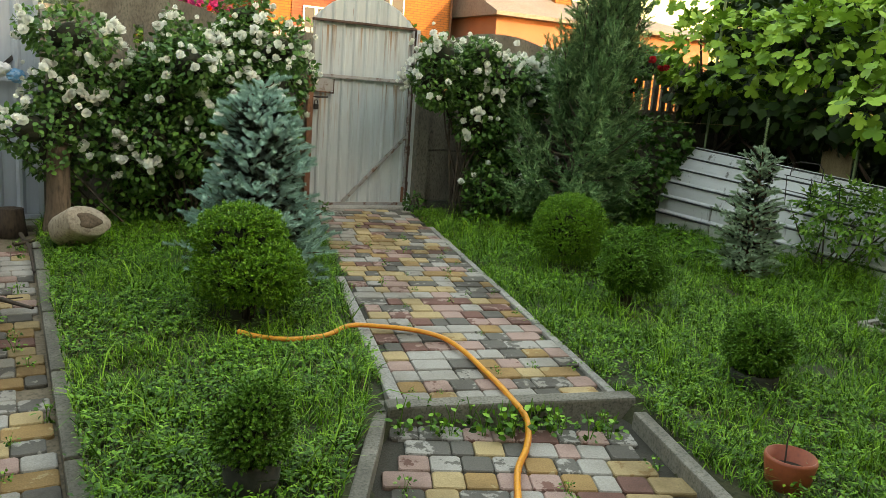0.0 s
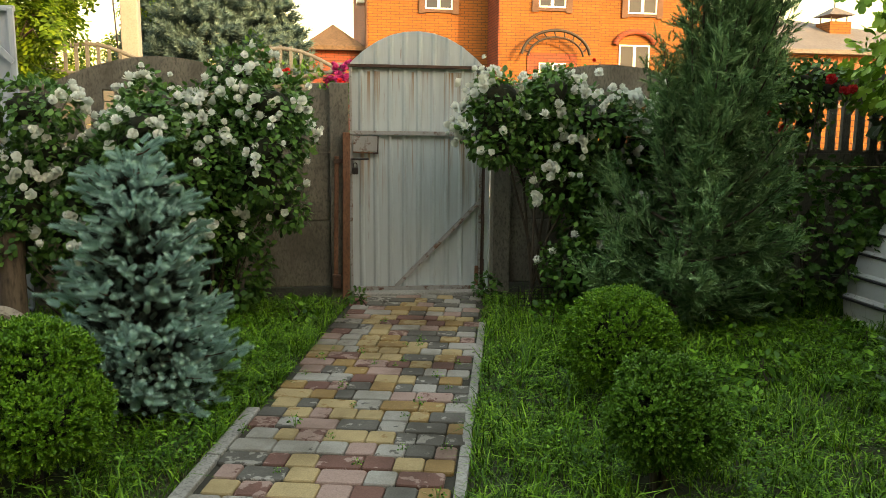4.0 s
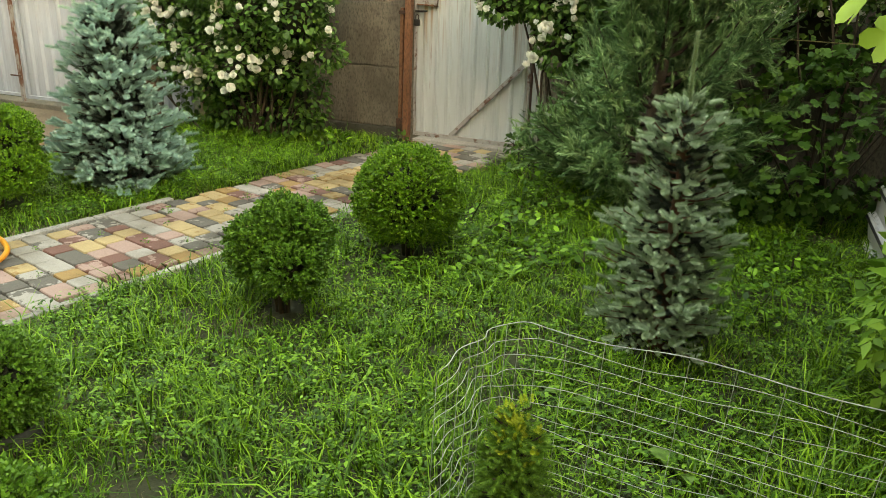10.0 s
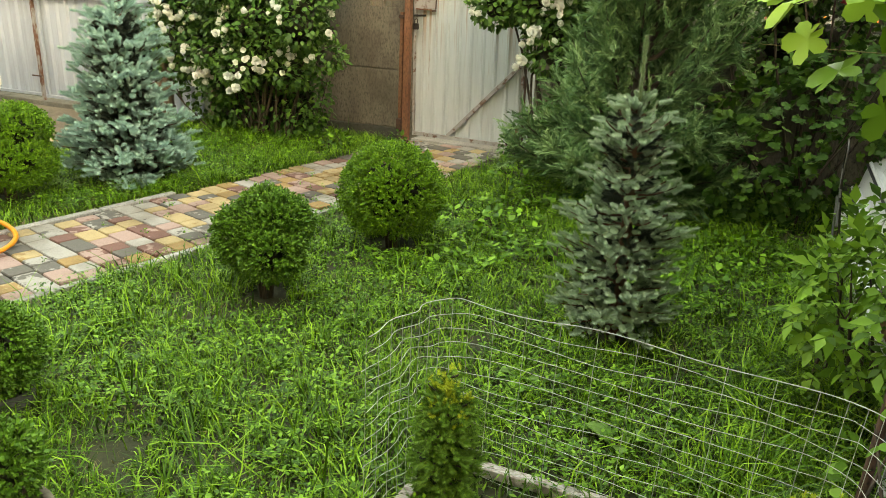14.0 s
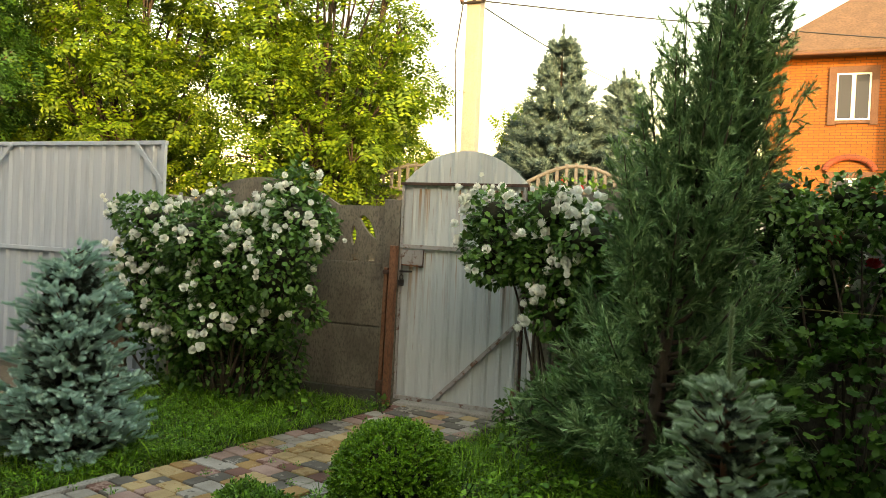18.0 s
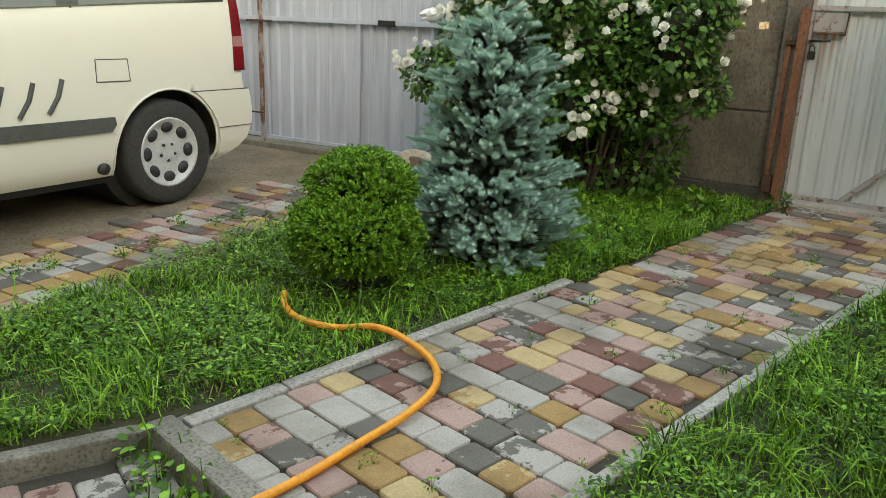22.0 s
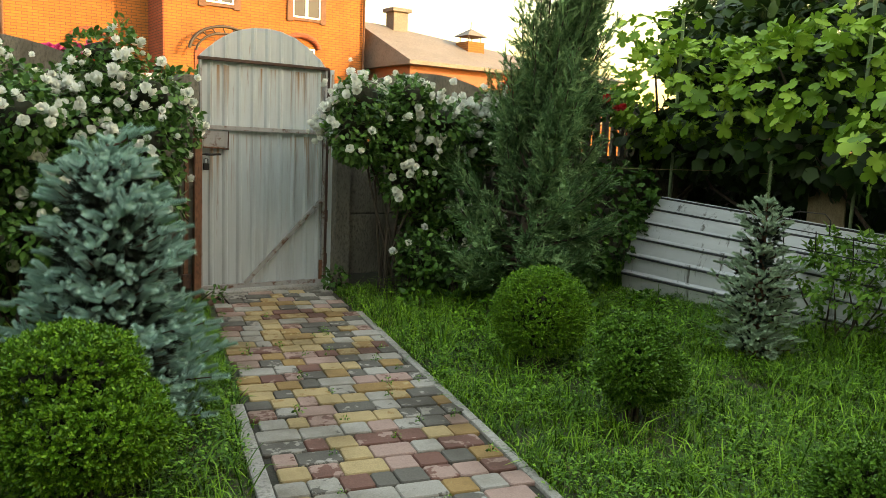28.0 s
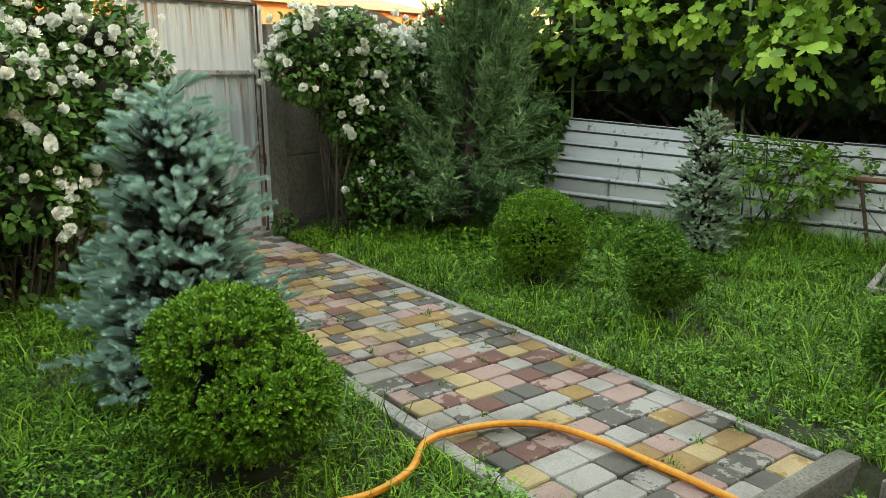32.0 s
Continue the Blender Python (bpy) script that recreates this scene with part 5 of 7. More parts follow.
shrub((1.75, -0.75, gz(1.8, -0.7)), [(0, 0, 0.3, 0.4, 0.3, 0.3)], 700, 0.05, M_shrub, "low dark undergrowth beneath the juniper", "undergrowth")
shrub((3.38, -2.90, gz(3, -3) + 0.03), [(0, 0, 0.30, 0.20, 0.26, 0.26), (0.0, -0.25, 0.44, 0.22, 0.24, 0.18), (0.02, 0.16, 0.42, 0.18, 0.2, 0.18), (0.14, -0.46, 0.50, 0.16, 0.2, 0.15), (0.10, 0.05, 0.55, 0.18, 0.24, 0.14)], 520, 0.125, M_rasp, "pale green raspberry canes beside the metal sheets", "raspberry_bush", 12, RASP_V, RASP_F)
shrub((3.4, -4.05, gz(3.4, -4)), [(0, 0, 0.16, 0.10, 0.18, 0.16), (0.02, 0.3, 0.25, 0.1, 0.2, 0.2)], 70, 0.05, M_rasp, "leafy weeds growing through the pipe frame", "weeds", 5)
shrub((0.02, -0.28, 0.0), [(0, 0, 0.05, 0.06, 0.05, 0.05)], 40, 0.04, M_shrub, "small weeds at the foot of the gate post", "weeds", 3)
shrub((0.98, -0.2, 0.0), [(0, 0, 0.08, 0.09, 0.08, 0.1)], 120, 0.045, M_shrub, "weeds under the gate hinge", "weeds", 3)
for wx, wy in ((-0.38, -0.62), (1.25, -0.85), (1.6, -1.35), (2.2, -1.6), (2.9, -1.6), (1.55, -1.9), (2.05, -2.1)):
    shrub((wx, wy, gz(wx, wy)), [(0, 0, 0.06, 0.12, 0.12, 0.07)], 80, 0.045, M_weed, "broad-leaved weeds in the lawn", "weeds", 3)


# ---- grape vine ----
vine = thing("grape_vine", (4.2, -2.0, gz(4.2, -2)), "grape vine with large lobed leaves on a wire trellis", "grape vine")
VINE_B = [(-0.25, 0.9, 1.75, 0.5, 0.9, 0.40), (-0.30, -0.3, 1.80, 0.45, 0.9, 0.38), (-0.25, -1.5, 1.85, 0.45, 0.8, 0.36), (-0.1, -2.35, 1.8, 0.30, 0.30, 0.28)]
HANG = [(-0.45 + rng.uniform(-0.25, 0.35), y, z, 0.14, 0.2, 0.16) for y in np.arange(-2.6, 1.6, 0.3) for z in (1.35 + rng.uniform(-0.08, 0.15), 2.1 + rng.uniform(-0.05, 0.2)) if rng.random() < 0.75]
leaves("young_leaves", VINE_B, 1050, 0.15, M_vine, vine, 0.45, VINE_V, VINE_F, depth=(0.35, 1.2))
leaves("hanging_leaves", HANG, 330, 0.15, M_vine, vine, 0.6, VINE_V, VINE_F, depth=(0.2, 1.5))
# back and lower leaves take the dark tint that imitates shade under the vine
leaves("shade_tinted_leaves", [(0.25, 0, 1.35, 0.75, 2.0, 0.40), (0.2, -1.5, 1.30, 0.7, 1.2, 0.4), (1.2, 0, 1.5, 0.9, 2.2, 0.9), (0.9, 0.6, 2.2, 0.8, 1.6, 0.5), (0.6, 0.2, 1.9, 0.6, 1.3, 0.3), (0.6, -1.6, 1.85, 0.6, 1.2, 0.35), (1.7, 1.2, 1.1, 0.8, 1.2, 1.0), (1.6, -1.6, 1.2, 0.8, 1.6, 1.0), (2.3, 0.3, 1.6, 0.4, 2.6, 0.9)], 10500, 0.14, M_vine_dark, vine, 0.4, PLAIN_V, PLAIN_F, depth=(0.1, 1.1))
SHOOT_B = [(VX_, VY_, VZ_, 0.16, 0.18, 0.14) for VX_, VY_, VZ_ in ((-0.94, -1.06, 1.45), (-1.05, -1.04, 1.33), (-0.86, -1.08, 1.16), (-0.88, -1.10, 1.60))]
leaves("near_leaves", SHOOT_B, 36, 0.20, M_vine, vine, 0.8, VINE_V, VINE_F, depth=(0.0, 1.2))
tube("shoot", [(-0.2, -0.9, 1.80), (-0.55, -1.0, 1.62), (-0.95, -1.05, 1.42), (-1.22, -1.03, 1.30)], [0.007, 0.006, 0.004, 0.002], M_bark, vine, "reddish young vine shoot", 6)
vs = []
for y0, sw in ((1.3, 0.2), (0.3, -0.25), (-0.9, 0.2), (-1.9, -0.1)):
    vs.append(tube_arrays([(0.15, y0, -0.1), (0.05, y0 + sw, 0.5), (0.2, y0 - sw, 1.0), (0, y0 + sw, 1.5), (-0.2, y0 + 0.5 * sw, 1.9)], [0.035, 0.028, 0.022, 0.016, 0.008], 7))
    vs.append(tube_arrays([(0.05, y0 + sw, 0.5), (-0.05, y0 + 0.5, 0.9), (0.1, y0 + 0.9, 1.25)], [0.02, 0.014, 0.006], 6))
v, f = join_arrays(vs)
put_mesh("vine_wood", fast_mesh("vine_wood", v, f, True), M_bark, vine, "dark twisted vine wood")
for k, (px, py) in enumerate(((4.12, -2.46), (3.95, -0.9), (4.0, -3.8))):
    post = thing("trellis_post", (px, py, gz(px, py)), "thin green-painted trellis post", "post", "trellis posts")
    tube("post", [(0, 0, -0.1), (0.01, 0, 2.35)], 0.014, M_green_paint, post)
    tube("cap", [(0.01, 0, 2.34), (0.01, 0, 2.37)], 0.018, M_green_paint, post)
trellis = thing("trellis_wire", (0, 0, 0), "yellowish wire strung across the fence corner", "wire")
tube("wire", [(1.9, -0.55, 0.98), (2.8, -0.9, 0.99), (3.95, -1.4, 1.0), (4.0, -3.8, 1.0)], 0.0025, M_straw, trellis, sides=5)

# ---- pots, hose, wood ----


def round_pot(name, at, r, h, mat, label, wall=0.025, flare=1.12, category="plant pot"):
    t = thing(name, at, label, category, "flower pots")
    lathe("pot", [(0, 0), (r, 0), (r * (1 + (flare - 1) * 0.5), h * 0.5), (r * flare, h - 0.012), (r * flare - 0.004, h), (r * flare - wall, h), (r * flare - wall - 0.003, h * 0.5), (0, h * 0.5)], mat, t, wobble=0.012)
    lathe("earth", [(r * flare - wall - 0.006, h * 0.56), (r * 0.5, h * 0.60), (0, h * 0.58)], M_soil, t)
    return t


round_pot("flower_pot", (0.10, -5.02, gz(0.1, -5) - 0.03), 0.075, 0.135, M_pot_orange, "orange-red plastic flower pot with a bare stick", 0.008, 1.25)
stick = thing("twig", (0.10, -5.0, gz(0.1, -5) + 0.05), "thin bare twig stuck in the flower pot", "twig")
tube("twig", [(0, 0, 0), (0.006, 0.01, 0.1), (0.016, 0.0, 0.17)], [0.004, 0.003, 0.002], M_bark, stick, sides=5)
tube("side_shoot", [(0.008, 0.01, 0.12), (-0.02, 0.0, 0.16)], [0.002, 0.001], M_bark, stick, sides=5)
round_pot("planter", (2.37, -4.70, gz(2.4, -4.8) - 0.05), 0.118, 0.15, M_pot_grey, "thick grey plaster planter on the lawn", 0.024, 1.02)
round_pot("planter", (1.43, -4.72, gz(1.5, -4.7) - 0.02), 0.11, 0.13, M_pot_grey, "grey planter sunk in tall grass", 0.024, 1.02)
round_pot("planter", (-1.72, -4.40, gz(-1.7, -4.4) - 0.02), 0.085, 0.13, M_pot_dark, "dark planter with a pale rim", 0.012, 1.1)
round_pot("planter", (0.78, -4.3, gz(0.8, -4.3) - 0.08), 0.105, 0.14, M_pot_dark, "black sunken tub under a boxwood", 0.012, 1.08)

hose = thing("garden_hose", (0, 0, 0), "yellow and orange striped garden hose lying across the path", "garden hose")
HOSE = [(-1.42, -3.07, -0.062), (-1.33, -3.16, -0.07), (-1.20, -3.225, -0.072), (-1.03, -3.225, -0.068), (-0.875, -3.16, -0.052), (-0.71, -3.18, -0.066), (-0.565, -3.265, -0.072), (-0.475, -3.40, -0.076), (-0.455, -3.58, -0.085), (-0.478, -3.80, -0.095),
        (-0.50, -3.98, -0.104), (-0.534, -4.145, -0.108), (-0.553, -4.225, -0.108), (-0.565, -4.29, -0.125), (-0.60, -4.36, -0.155), (-0.66, -4.43, -0.181), (-0.80, -4.58, -0.189), (-1.02, -4.95, -0.199), (-1.35, -5.6, -0.222), (-1.5, -6.3, -0.242)]


def smooth_line(pts, k=8):
    p = np.asarray(pts, float)
    e = np.vstack([2 * p[0] - p[1], p, 2 * p[-1] - p[-2]])
    out = []
    for i in range(len(p) - 1):
        a, b, c, d = e[i:i + 4]
        for s in np.linspace(0, 1, k, endpoint=False):
            out.append(0.5 * (2 * b + (c - a) * s + (2 * a - 5 * b + 4 * c - d) * s * s + (3 * b - a - 3 * c + d) * s ** 3))
    return np.array(out + [p[-1]])


HL = smooth_line(HOSE)
tube("hose", HL, 0.0125, M_hose, hose, sides=10)
for turn in (-0.35, 3.5):
    tan = unit(np.gradient(HL, axis=0))
    sx = unit(np.cross(tan, np.array([[0, 0, 1.0]])))
    tube("stripe", HL + (sx * math.cos(turn) + np.array([[0, 0, 1.0]]) * math.sin(turn)) * 0.0098, 0.0042, M_hose_stripe, hose, "orange stripe", 6)

log = thing("log", (-2.02, -1.12, gz(-2, -1.1)), "pale cut log with a rotten heart tilted on the grass", "log", rz=25)
lathe("bark", [(0, -0.02), (0.115, -0.02), (0.125, 0.05), (0.118, 0.2), (0.110, 0.214), (0.0, 0.216)], M_log, log, sides=22, wobble=0.10)
lathe("rotten_heart", [(0.062, 0.212), (0.058, 0.2195), (0.03, 0.2215), (0, 0.220)], M_log_hole, log, "crumbling brown heartwood", sides=18, wobble=0.32)
log.rotation_euler = (radians(62), radians(14), radians(18))
log.scale = (1.25, 0.88, 1.15)
log.location.z += 0.09
stump = thing("stump", (-2.36, -0.42, -0.1), "dark rotten stump beside the fence", "stump")
lathe("stump", [(0, 0), (0.1, 0), (0.085, 0.12), (0.08, 0.2), (0.07, 0.205), (0, 0.19)], M_bark, stump, sides=16, wobble=0.1)
for a, b in (((-2.35, -0.9, -0.06), (-1.95, -0.75, -0.03)), ((-2.6, -1.95, -0.12), (-2.28, -2.3, -0.1)), ((-2.3, -0.55, -0.06), (-2.25, -1.6, -0.08))):
    br = thing("branch", (0, 0, 0), "dry grey branch on the ground", "branch", "fallen branches")
    m = (np.array(a) + np.array(b)) / 2 + np.array([0.02, 0.03, 0.01])
    tube("branch", [a, m, b], [0.016, 0.013, 0.008], M_bark, br, sides=6)
    tube("side_twig", [m, m + np.array([0.1, -0.06, 0.02])], [0.006, 0.003], M_bark, br, sides=5)
trunk_post = thing("stump", (-2.08, -0.72, gz(-2, -0.7)), "short thick brown tree trunk under the rose bush", "tree trunk")
bm = bmesh.new()
rows = []
for z, r in ((-0.08, 0.105), (0.03, 0.088), (0.18, 0.078), (0.34, 0.074), (0.50, 0.072), (0.60, 0.068), (0.615, 0.05)):
    rows.append([bm.verts.new((0.05 * z + (r + 0.006 * math.sin(5 * a + 9 * z)) * math.cos(a), 0.02 * z + (r + 0.006 * math.sin(4 * a + 3)) * math.sin(a), z)) for a in np.linspace(0, 2 * math.pi, 20, endpoint=False)])
for a, b in zip(rows, rows[1:]):
    for i in range(20):
        bm.faces.new((a[i], a[(i + 1) % 20], b[(i + 1) % 20], b[i]))
bm.faces.new(rows[-1])
part("trunk", bm, M_trunk, trunk_post, "", True)
tube("limb", [(0.03, 0.0, 0.55), (0.12, 0.05, 0.75), (0.16, 0.1, 1.0)], [0.03, 0.02, 0.012], M_bark, trunk_post)
board = thing("plank", (-2.02, -0.2, -0.02), "narrow weathered plank leaning on the fence", "plank")
bar("plank", (0, 0, -0.05), (0.02, 0.16, 0.85), 0.09, 0.02, M_timber, board)
box("batten", -0.04, 0.05, 0.0, 0.02, 0.5, 0.54, M_timber, board)
bag = thing("plastic_bag", (-2.36, -0.42, 1.06), "crumpled white and blue plastic bag hung on the gate bolt", "plastic bag")
for nm, off, mt, sc, lb in (("bag", (-0.06, 0, 0.01), M_white_frame, (0.11, 0.05, 0.05), ""), ("blue_print", (0.07, 0.0, -0.03), M_bluecloth, (0.06, 0.045, 0.045), "pale blue printed end")):
    bm = bmesh.new()
    bmesh.ops.create_icosphere(bm, subdivisions=3, radius=1)
    for v in bm.verts:
        v.co += Vector(noise.noise_vector(v.co * 2.6)) * 0.38
        v.co = Vector((v.co.x * sc[0] + off[0], v.co.y * sc[1] + off[1], v.co.z * sc[2] + off[2]))
    part(nm, bm, mt, bag, lb)
grate = thing("wire_crate", (1.22, -0.5, gz(1.2, -0.5)), "low dark wire crate in the grass by the gate", "crate")
for k in range(6):
    tube("rail", [(-0.1, -0.08, 0.03 + 0.025 * k), (0.14, -0.1, 0.03 + 0.025 * k), (0.18, 0.05, 0.03 + 0.025 * k)], 0.003, M_iron, grate, sides=5)
for k in range(7):
    tube("upright", [(-0.1 + 0.04 * k, -0.08 - 0.003 * k, 0.0), (-0.1 + 0.04 * k, -0.08 - 0.003 * k, 0.17)], 0.003, M_iron, grate, sides=5)

# ---- curved metal sheets ----


def sheet_profile():
    """Section of a bent trapezoid sheet, from its upright foot over to its sloping top edge, in metres outward and up."""
    pts = []
    for i, a in enumerate(np.linspace(184, 118, 43)):
        r = 0.80 + (0.02 if i % 7 == 0 else 0.004 * (i % 7))
        pts.append((0.81 + r * math.cos(radians(a)), 0.05 + r * math.sin(radians(a))))
    return pts


def metal_sheet(y0, y1, x_at, lift, label):
    t = thing("metal_sheet", (0, 0, 0), label, "metal sheet", "curved metal sheets")
    prof = sheet_profile()

    def low(y):
        return 1 - 0.05 * min(2.6, max(0.0, -1.0 - y))
    rows = []
    bm = bmesh.new()
    for y in np.linspace(y0, y1, 9):
        rows.append([[bm.verts.new((x_at(y) + px * 1.0 - lift, y - 0.02 * pz_, gz(3.4, y) + pz_ * low(y) + lift * 0.5)) for px, pz_ in prof],
                     [bm.verts.new((x_at(y) + px * 0.985 + 0.018 - lift, y - 0.02 * pz_, gz(3.4, y) + pz_ * low(y) * 0.99 + lift * 0.5 - 0.004)) for px, pz_ in prof]])
    for a, b in zip(rows, rows[1:]):
        for k in (0, 1):
            for i in range(len(prof) - 1):
                q = (a[k][i], a[k][i + 1], b[k][i + 1], b[k][i])
                bm.faces.new(q if k == 0 else q[::-1])
    for r in (rows[0], rows[-1]):
        for i in range(len(prof) - 1):
            bm.faces.new((r[0][i], r[1][i], r[1][i + 1], r[0][i + 1]))
    part("sheet", bm, M_sheet, t)
    for i in range(0, 43, 7):
        px, pz_ = prof[i]
        ends = [(x_at(y) + px - lift - 0.006, y - 0.02 * pz_, gz(3.4, y) + pz_ * low(y) + lift * 0.5) for y in (y0, y1)]
        bar("rib", ends[0], ends[1], 0.018, 0.016, M_sheet, t, "", 0.003, (-0.7, 0, 0.7))
        a = radians(184 - 66 / 42 * i)
        under = [(x + 0.008 * math.cos(a) - 0.017 * math.sin(a), y, z + 0.008 * math.sin(a) + 0.017 * math.cos(a)) for x, y, z in ends]
        bar("seam", under[0], under[1], 0.012, 0.012, M_black, t, "dirty dark lap joint", 0.002, (-0.7, 0, 0.7))
    return t


SX = lambda y: 3.29 + 0.095 * (-1.0 - y)
metal_sheet(-1.0, -3.55, SX, 0.0, "curved white ribbed metal sheet stacked along the fence")
metal_sheet(-3.3, -6.4, SX, 0.03, "second dented white metal sheet overlapping the first")
rail = thing("pipe_frame", (0, 0, 0), "rusty steel pipe frame leaning on the metal sheets", "pipe frame")
tube("rail", [(3.39, -3.35, 0.40), (3.55, -4.3, 0.36), (3.69, -5.4, 0.34)], 0.021, M_rust, rail)
for ya in (-3.55, -4.05, -4.55, -5.05):
    xr, zr = float(np.interp(-ya, [3.35, 4.3, 5.4], [3.39, 3.55, 3.69])), float(np.interp(-ya, [3.35, 4.3, 5.4], [0.40, 0.36, 0.34]))
    tube("leg", [(xr, ya, zr), (xr - 0.03, ya - 0.10, gz(3.4, ya) - 0.02)], 0.014, M_dark_rust, rail, sides=8)
rack = thing("wire_rack", (3.22, -2.45, 0.46), "thin black steel rack lying on the metal sheets", "rack")
for a, b in (((0, 0, 0.2), (0, -0.75, 0.16)), ((0, 0, 0.08), (0, -0.75, 0.04)), ((0, -0.02, 0.2), (0.03, -0.02, -0.05)), ((0, -0.25, 0.2), (0.03, -0.25, -0.05)), ((0, -0.5, 0.19), (0.03, -0.5, 0.0))):
    tube("rod", [a, b], 0.004, M_iron, rack, sides=6)
tube("hoop", [(0, -0.05, 0.2), (0, -0.06, 0.3), (0, -0.12, 0.32), (0, -0.3, 0.32), (0, -0.34, 0.28), (0, -0.34, 0.18)], 0.004, M_iron, rack, sides=6)
crate = thing("wooden_board", (4.17, -2.25, gz(4, -2.2)), "brown perforated board behind the metal sheets", "board")
bar("board", (0, 0, 0.0), (0.06, 0.05, 1.15), 0.3, 0.02, M_timber, crate, face=(-1, 0, 0))
bar("batten", (-0.02, -0.14, 1.0), (0.0, 0.14, 1.02), 0.04, 0.02, M_timber, crate, face=(-1, 0, 0))

# ---- timber frame with wire mesh ----
bed = thing("timber_frame", (0, 0, gz(2.8, -4.1)), "white weathered timber frame lying in the grass", "timber frame")
C = {"a": (2.27, -4.33, 0.025), "b": (3.36, -4.29, 0.025), "c": (3.35, -3.84, 0.025), "d": (2.26, -3.88, 0.025)}
for p, q in ("ab", "bc", "cd", "da"):
    bar("board", C[p], C[q], 0.038, 0.03, M_timber_white, bed, "", 0.004, (0, 0, 1))
bar("cross_board", (2.75, -3.86, 0.02), (2.81, -4.31, 0.02), 0.05, 0.025, M_timber, bed, "bare weathered board", 0.004, (0, 0, 1))
mesh_fence = thing("wire_mesh", (0, 0, gz(2.8, -4)), "bent galvanised wire mesh standing round dwarf spruces", "wire mesh")
LINE = smooth_line([(2.22, -4.26, 0), (2.23, -4.1, 0), (2.25, -3.99, 0), (2.34, -3.93, 0), (2.6, -3.94, 0), (2.9, -3.96, 0), (3.2, -3.99, 0), (3.32, -4.05, 0), (3.36, -4.22, 0), (3.34, -4.42, 0)], 6)
LEAN = np.array([0.06, -0.06, 1.0])   # slight lean for each metre of height
for k in range(14):
    z = 0.04 + 0.0425 * k
    wob = np.stack([0.008 * np.sin(np.arange(len(LINE)) * 0.9 + k), 0.008 * np.cos(np.arange(len(LINE)) * 0.7 + k * 2), 0.006 * np.sin(np.arange(len(LINE)) * 0.5 + k)], -1)
    tube("wire", LINE + wob + LEAN * z, 0.0010 if k < 13 else 0.0014, M_wire, mesh_fence, sides=4)
for i in range(0, len(LINE), 2):
    tube("wire", [LINE[i], LINE[i] + LEAN * 0.593], 0.0008, M_wire, mesh_fence, sides=4)

# ---- grass ----


def lawn_points(n, x0, x1, y0, y1):
    p = rng.uniform((x0, y0), (x1, y1), (n, 2))
    x, y = p[:, 0], p[:, 1]
    ok = ~on_path(x, y, 0.0) & (x > DRIVE_X + 0.03)
    for bx, by, r in ((-1.29, -2.77, 0.20), (1.16, -2.31, 0.17), (0.99, -3.14, 0.11), (-1.05, -2.05, 0.30), (2.5, -2.78, 0.14), (0.78, -4.3, 0.12), (1.43, -4.72, 0.12), (2.37, -4.70, 0.13), (-1.72, -4.4, 0.1), (0.1, -5.02, 0.09)):
        ok &= (x - bx) ** 2 + (y - by) ** 2 > (r * rng.uniform(0.7, 1.2, len(x))) ** 2
    bare = (x > 2.2) & (x < 3.42) & (y > -4.40) & (y < -3.78)
    ok &= ~bare | (rng.random(len(x)) < 0.42)
    return p[ok]


def patchy(p, scale, seed):
    return np.array([noise.noise(Vector((a * scale + seed, b * scale, seed))) for a, b in p])


def grass(name, zones, label, hmin, hmax, width, mat, seed, bare):
    pieces = []
    for n, x0, x1, y0, y1 in zones:
        p = lawn_points(n, x0, x1, y0, y1)
        g = patchy(p, 2.2, seed)
        g2 = patchy(p, 7.0, seed + 5)
        keep = (g * 0.7 + g2 * 0.5) > bare
        p, g = p[keep], g[keep]
        m = len(p)
        h = rng.uniform(hmin, hmax, m) * np.clip(0.75 + 0.7 * g + 1.1 * g2[keep], 0.3, 2.0)
        a = rng.uniform(0, 2 * math.pi, m)
        lean = rng.normal(0, 0.28, (m, 2))
        up = np.stack([lean[:, 0], lean[:, 1], np.ones(m)], -1)
        fwd = np.stack([np.cos(a), np.sin(a), np.zeros(m)], -1)
        x = unit(np.cross(fwd, up))
        z = unit(up)
        turn = np.stack([x, np.cross(z, x), z], -1)
        place = np.stack([p[:, 0], p[:, 1], ground_z(p[:, 0], p[:, 1]) - 0.018], -1)
        size = np.stack([rng.uniform(0.7, 1.4, m) * width * 10, h * rng.uniform(0.6, 1.6, m), h], -1)
        pieces.append(spread(BLADE_V, BLADE_F, place, turn, size))
    v, f = join_arrays(pieces)
    return tagged(put_mesh(name, fast_mesh(name, v, f), mat), label, "grass", kind="stuff")


grass("grass", [(120000, -0.1, 3.75, -5.6, -0.2), (52000, -2.2, -0.3, -5.4, -0.2), (14000, -0.75, 0.5, -2.5, -0.05), (42000, -2.2, 6.8, -9.8, -5.4), (26000, 3.5, 6.8, -5.6, -0.1)], "lush green uncut grass with bare patches", 0.03, 0.082, 0.0048, M_grass, 3.1, -0.46)
grass("tall_grass", [(7000, 0.3, 3.7, -5.2, -0.4), (2500, -2.2, -0.4, -5.0, -0.3), (4200, 3.02, 3.62, -4.6, -2.5)], "taller grass tufts in the lawn", 0.08, 0.16, 0.005, M_grass, 9.4, -0.06)
grass("dry_grass", [(9000, -0.1, 3.6, -5.4, -0.4), (8000, -2.2, -0.4, -4.6, -0.4)], "dry straw among the grass", 0.015, 0.05, 0.003, M_straw, 5.2, -0.2)


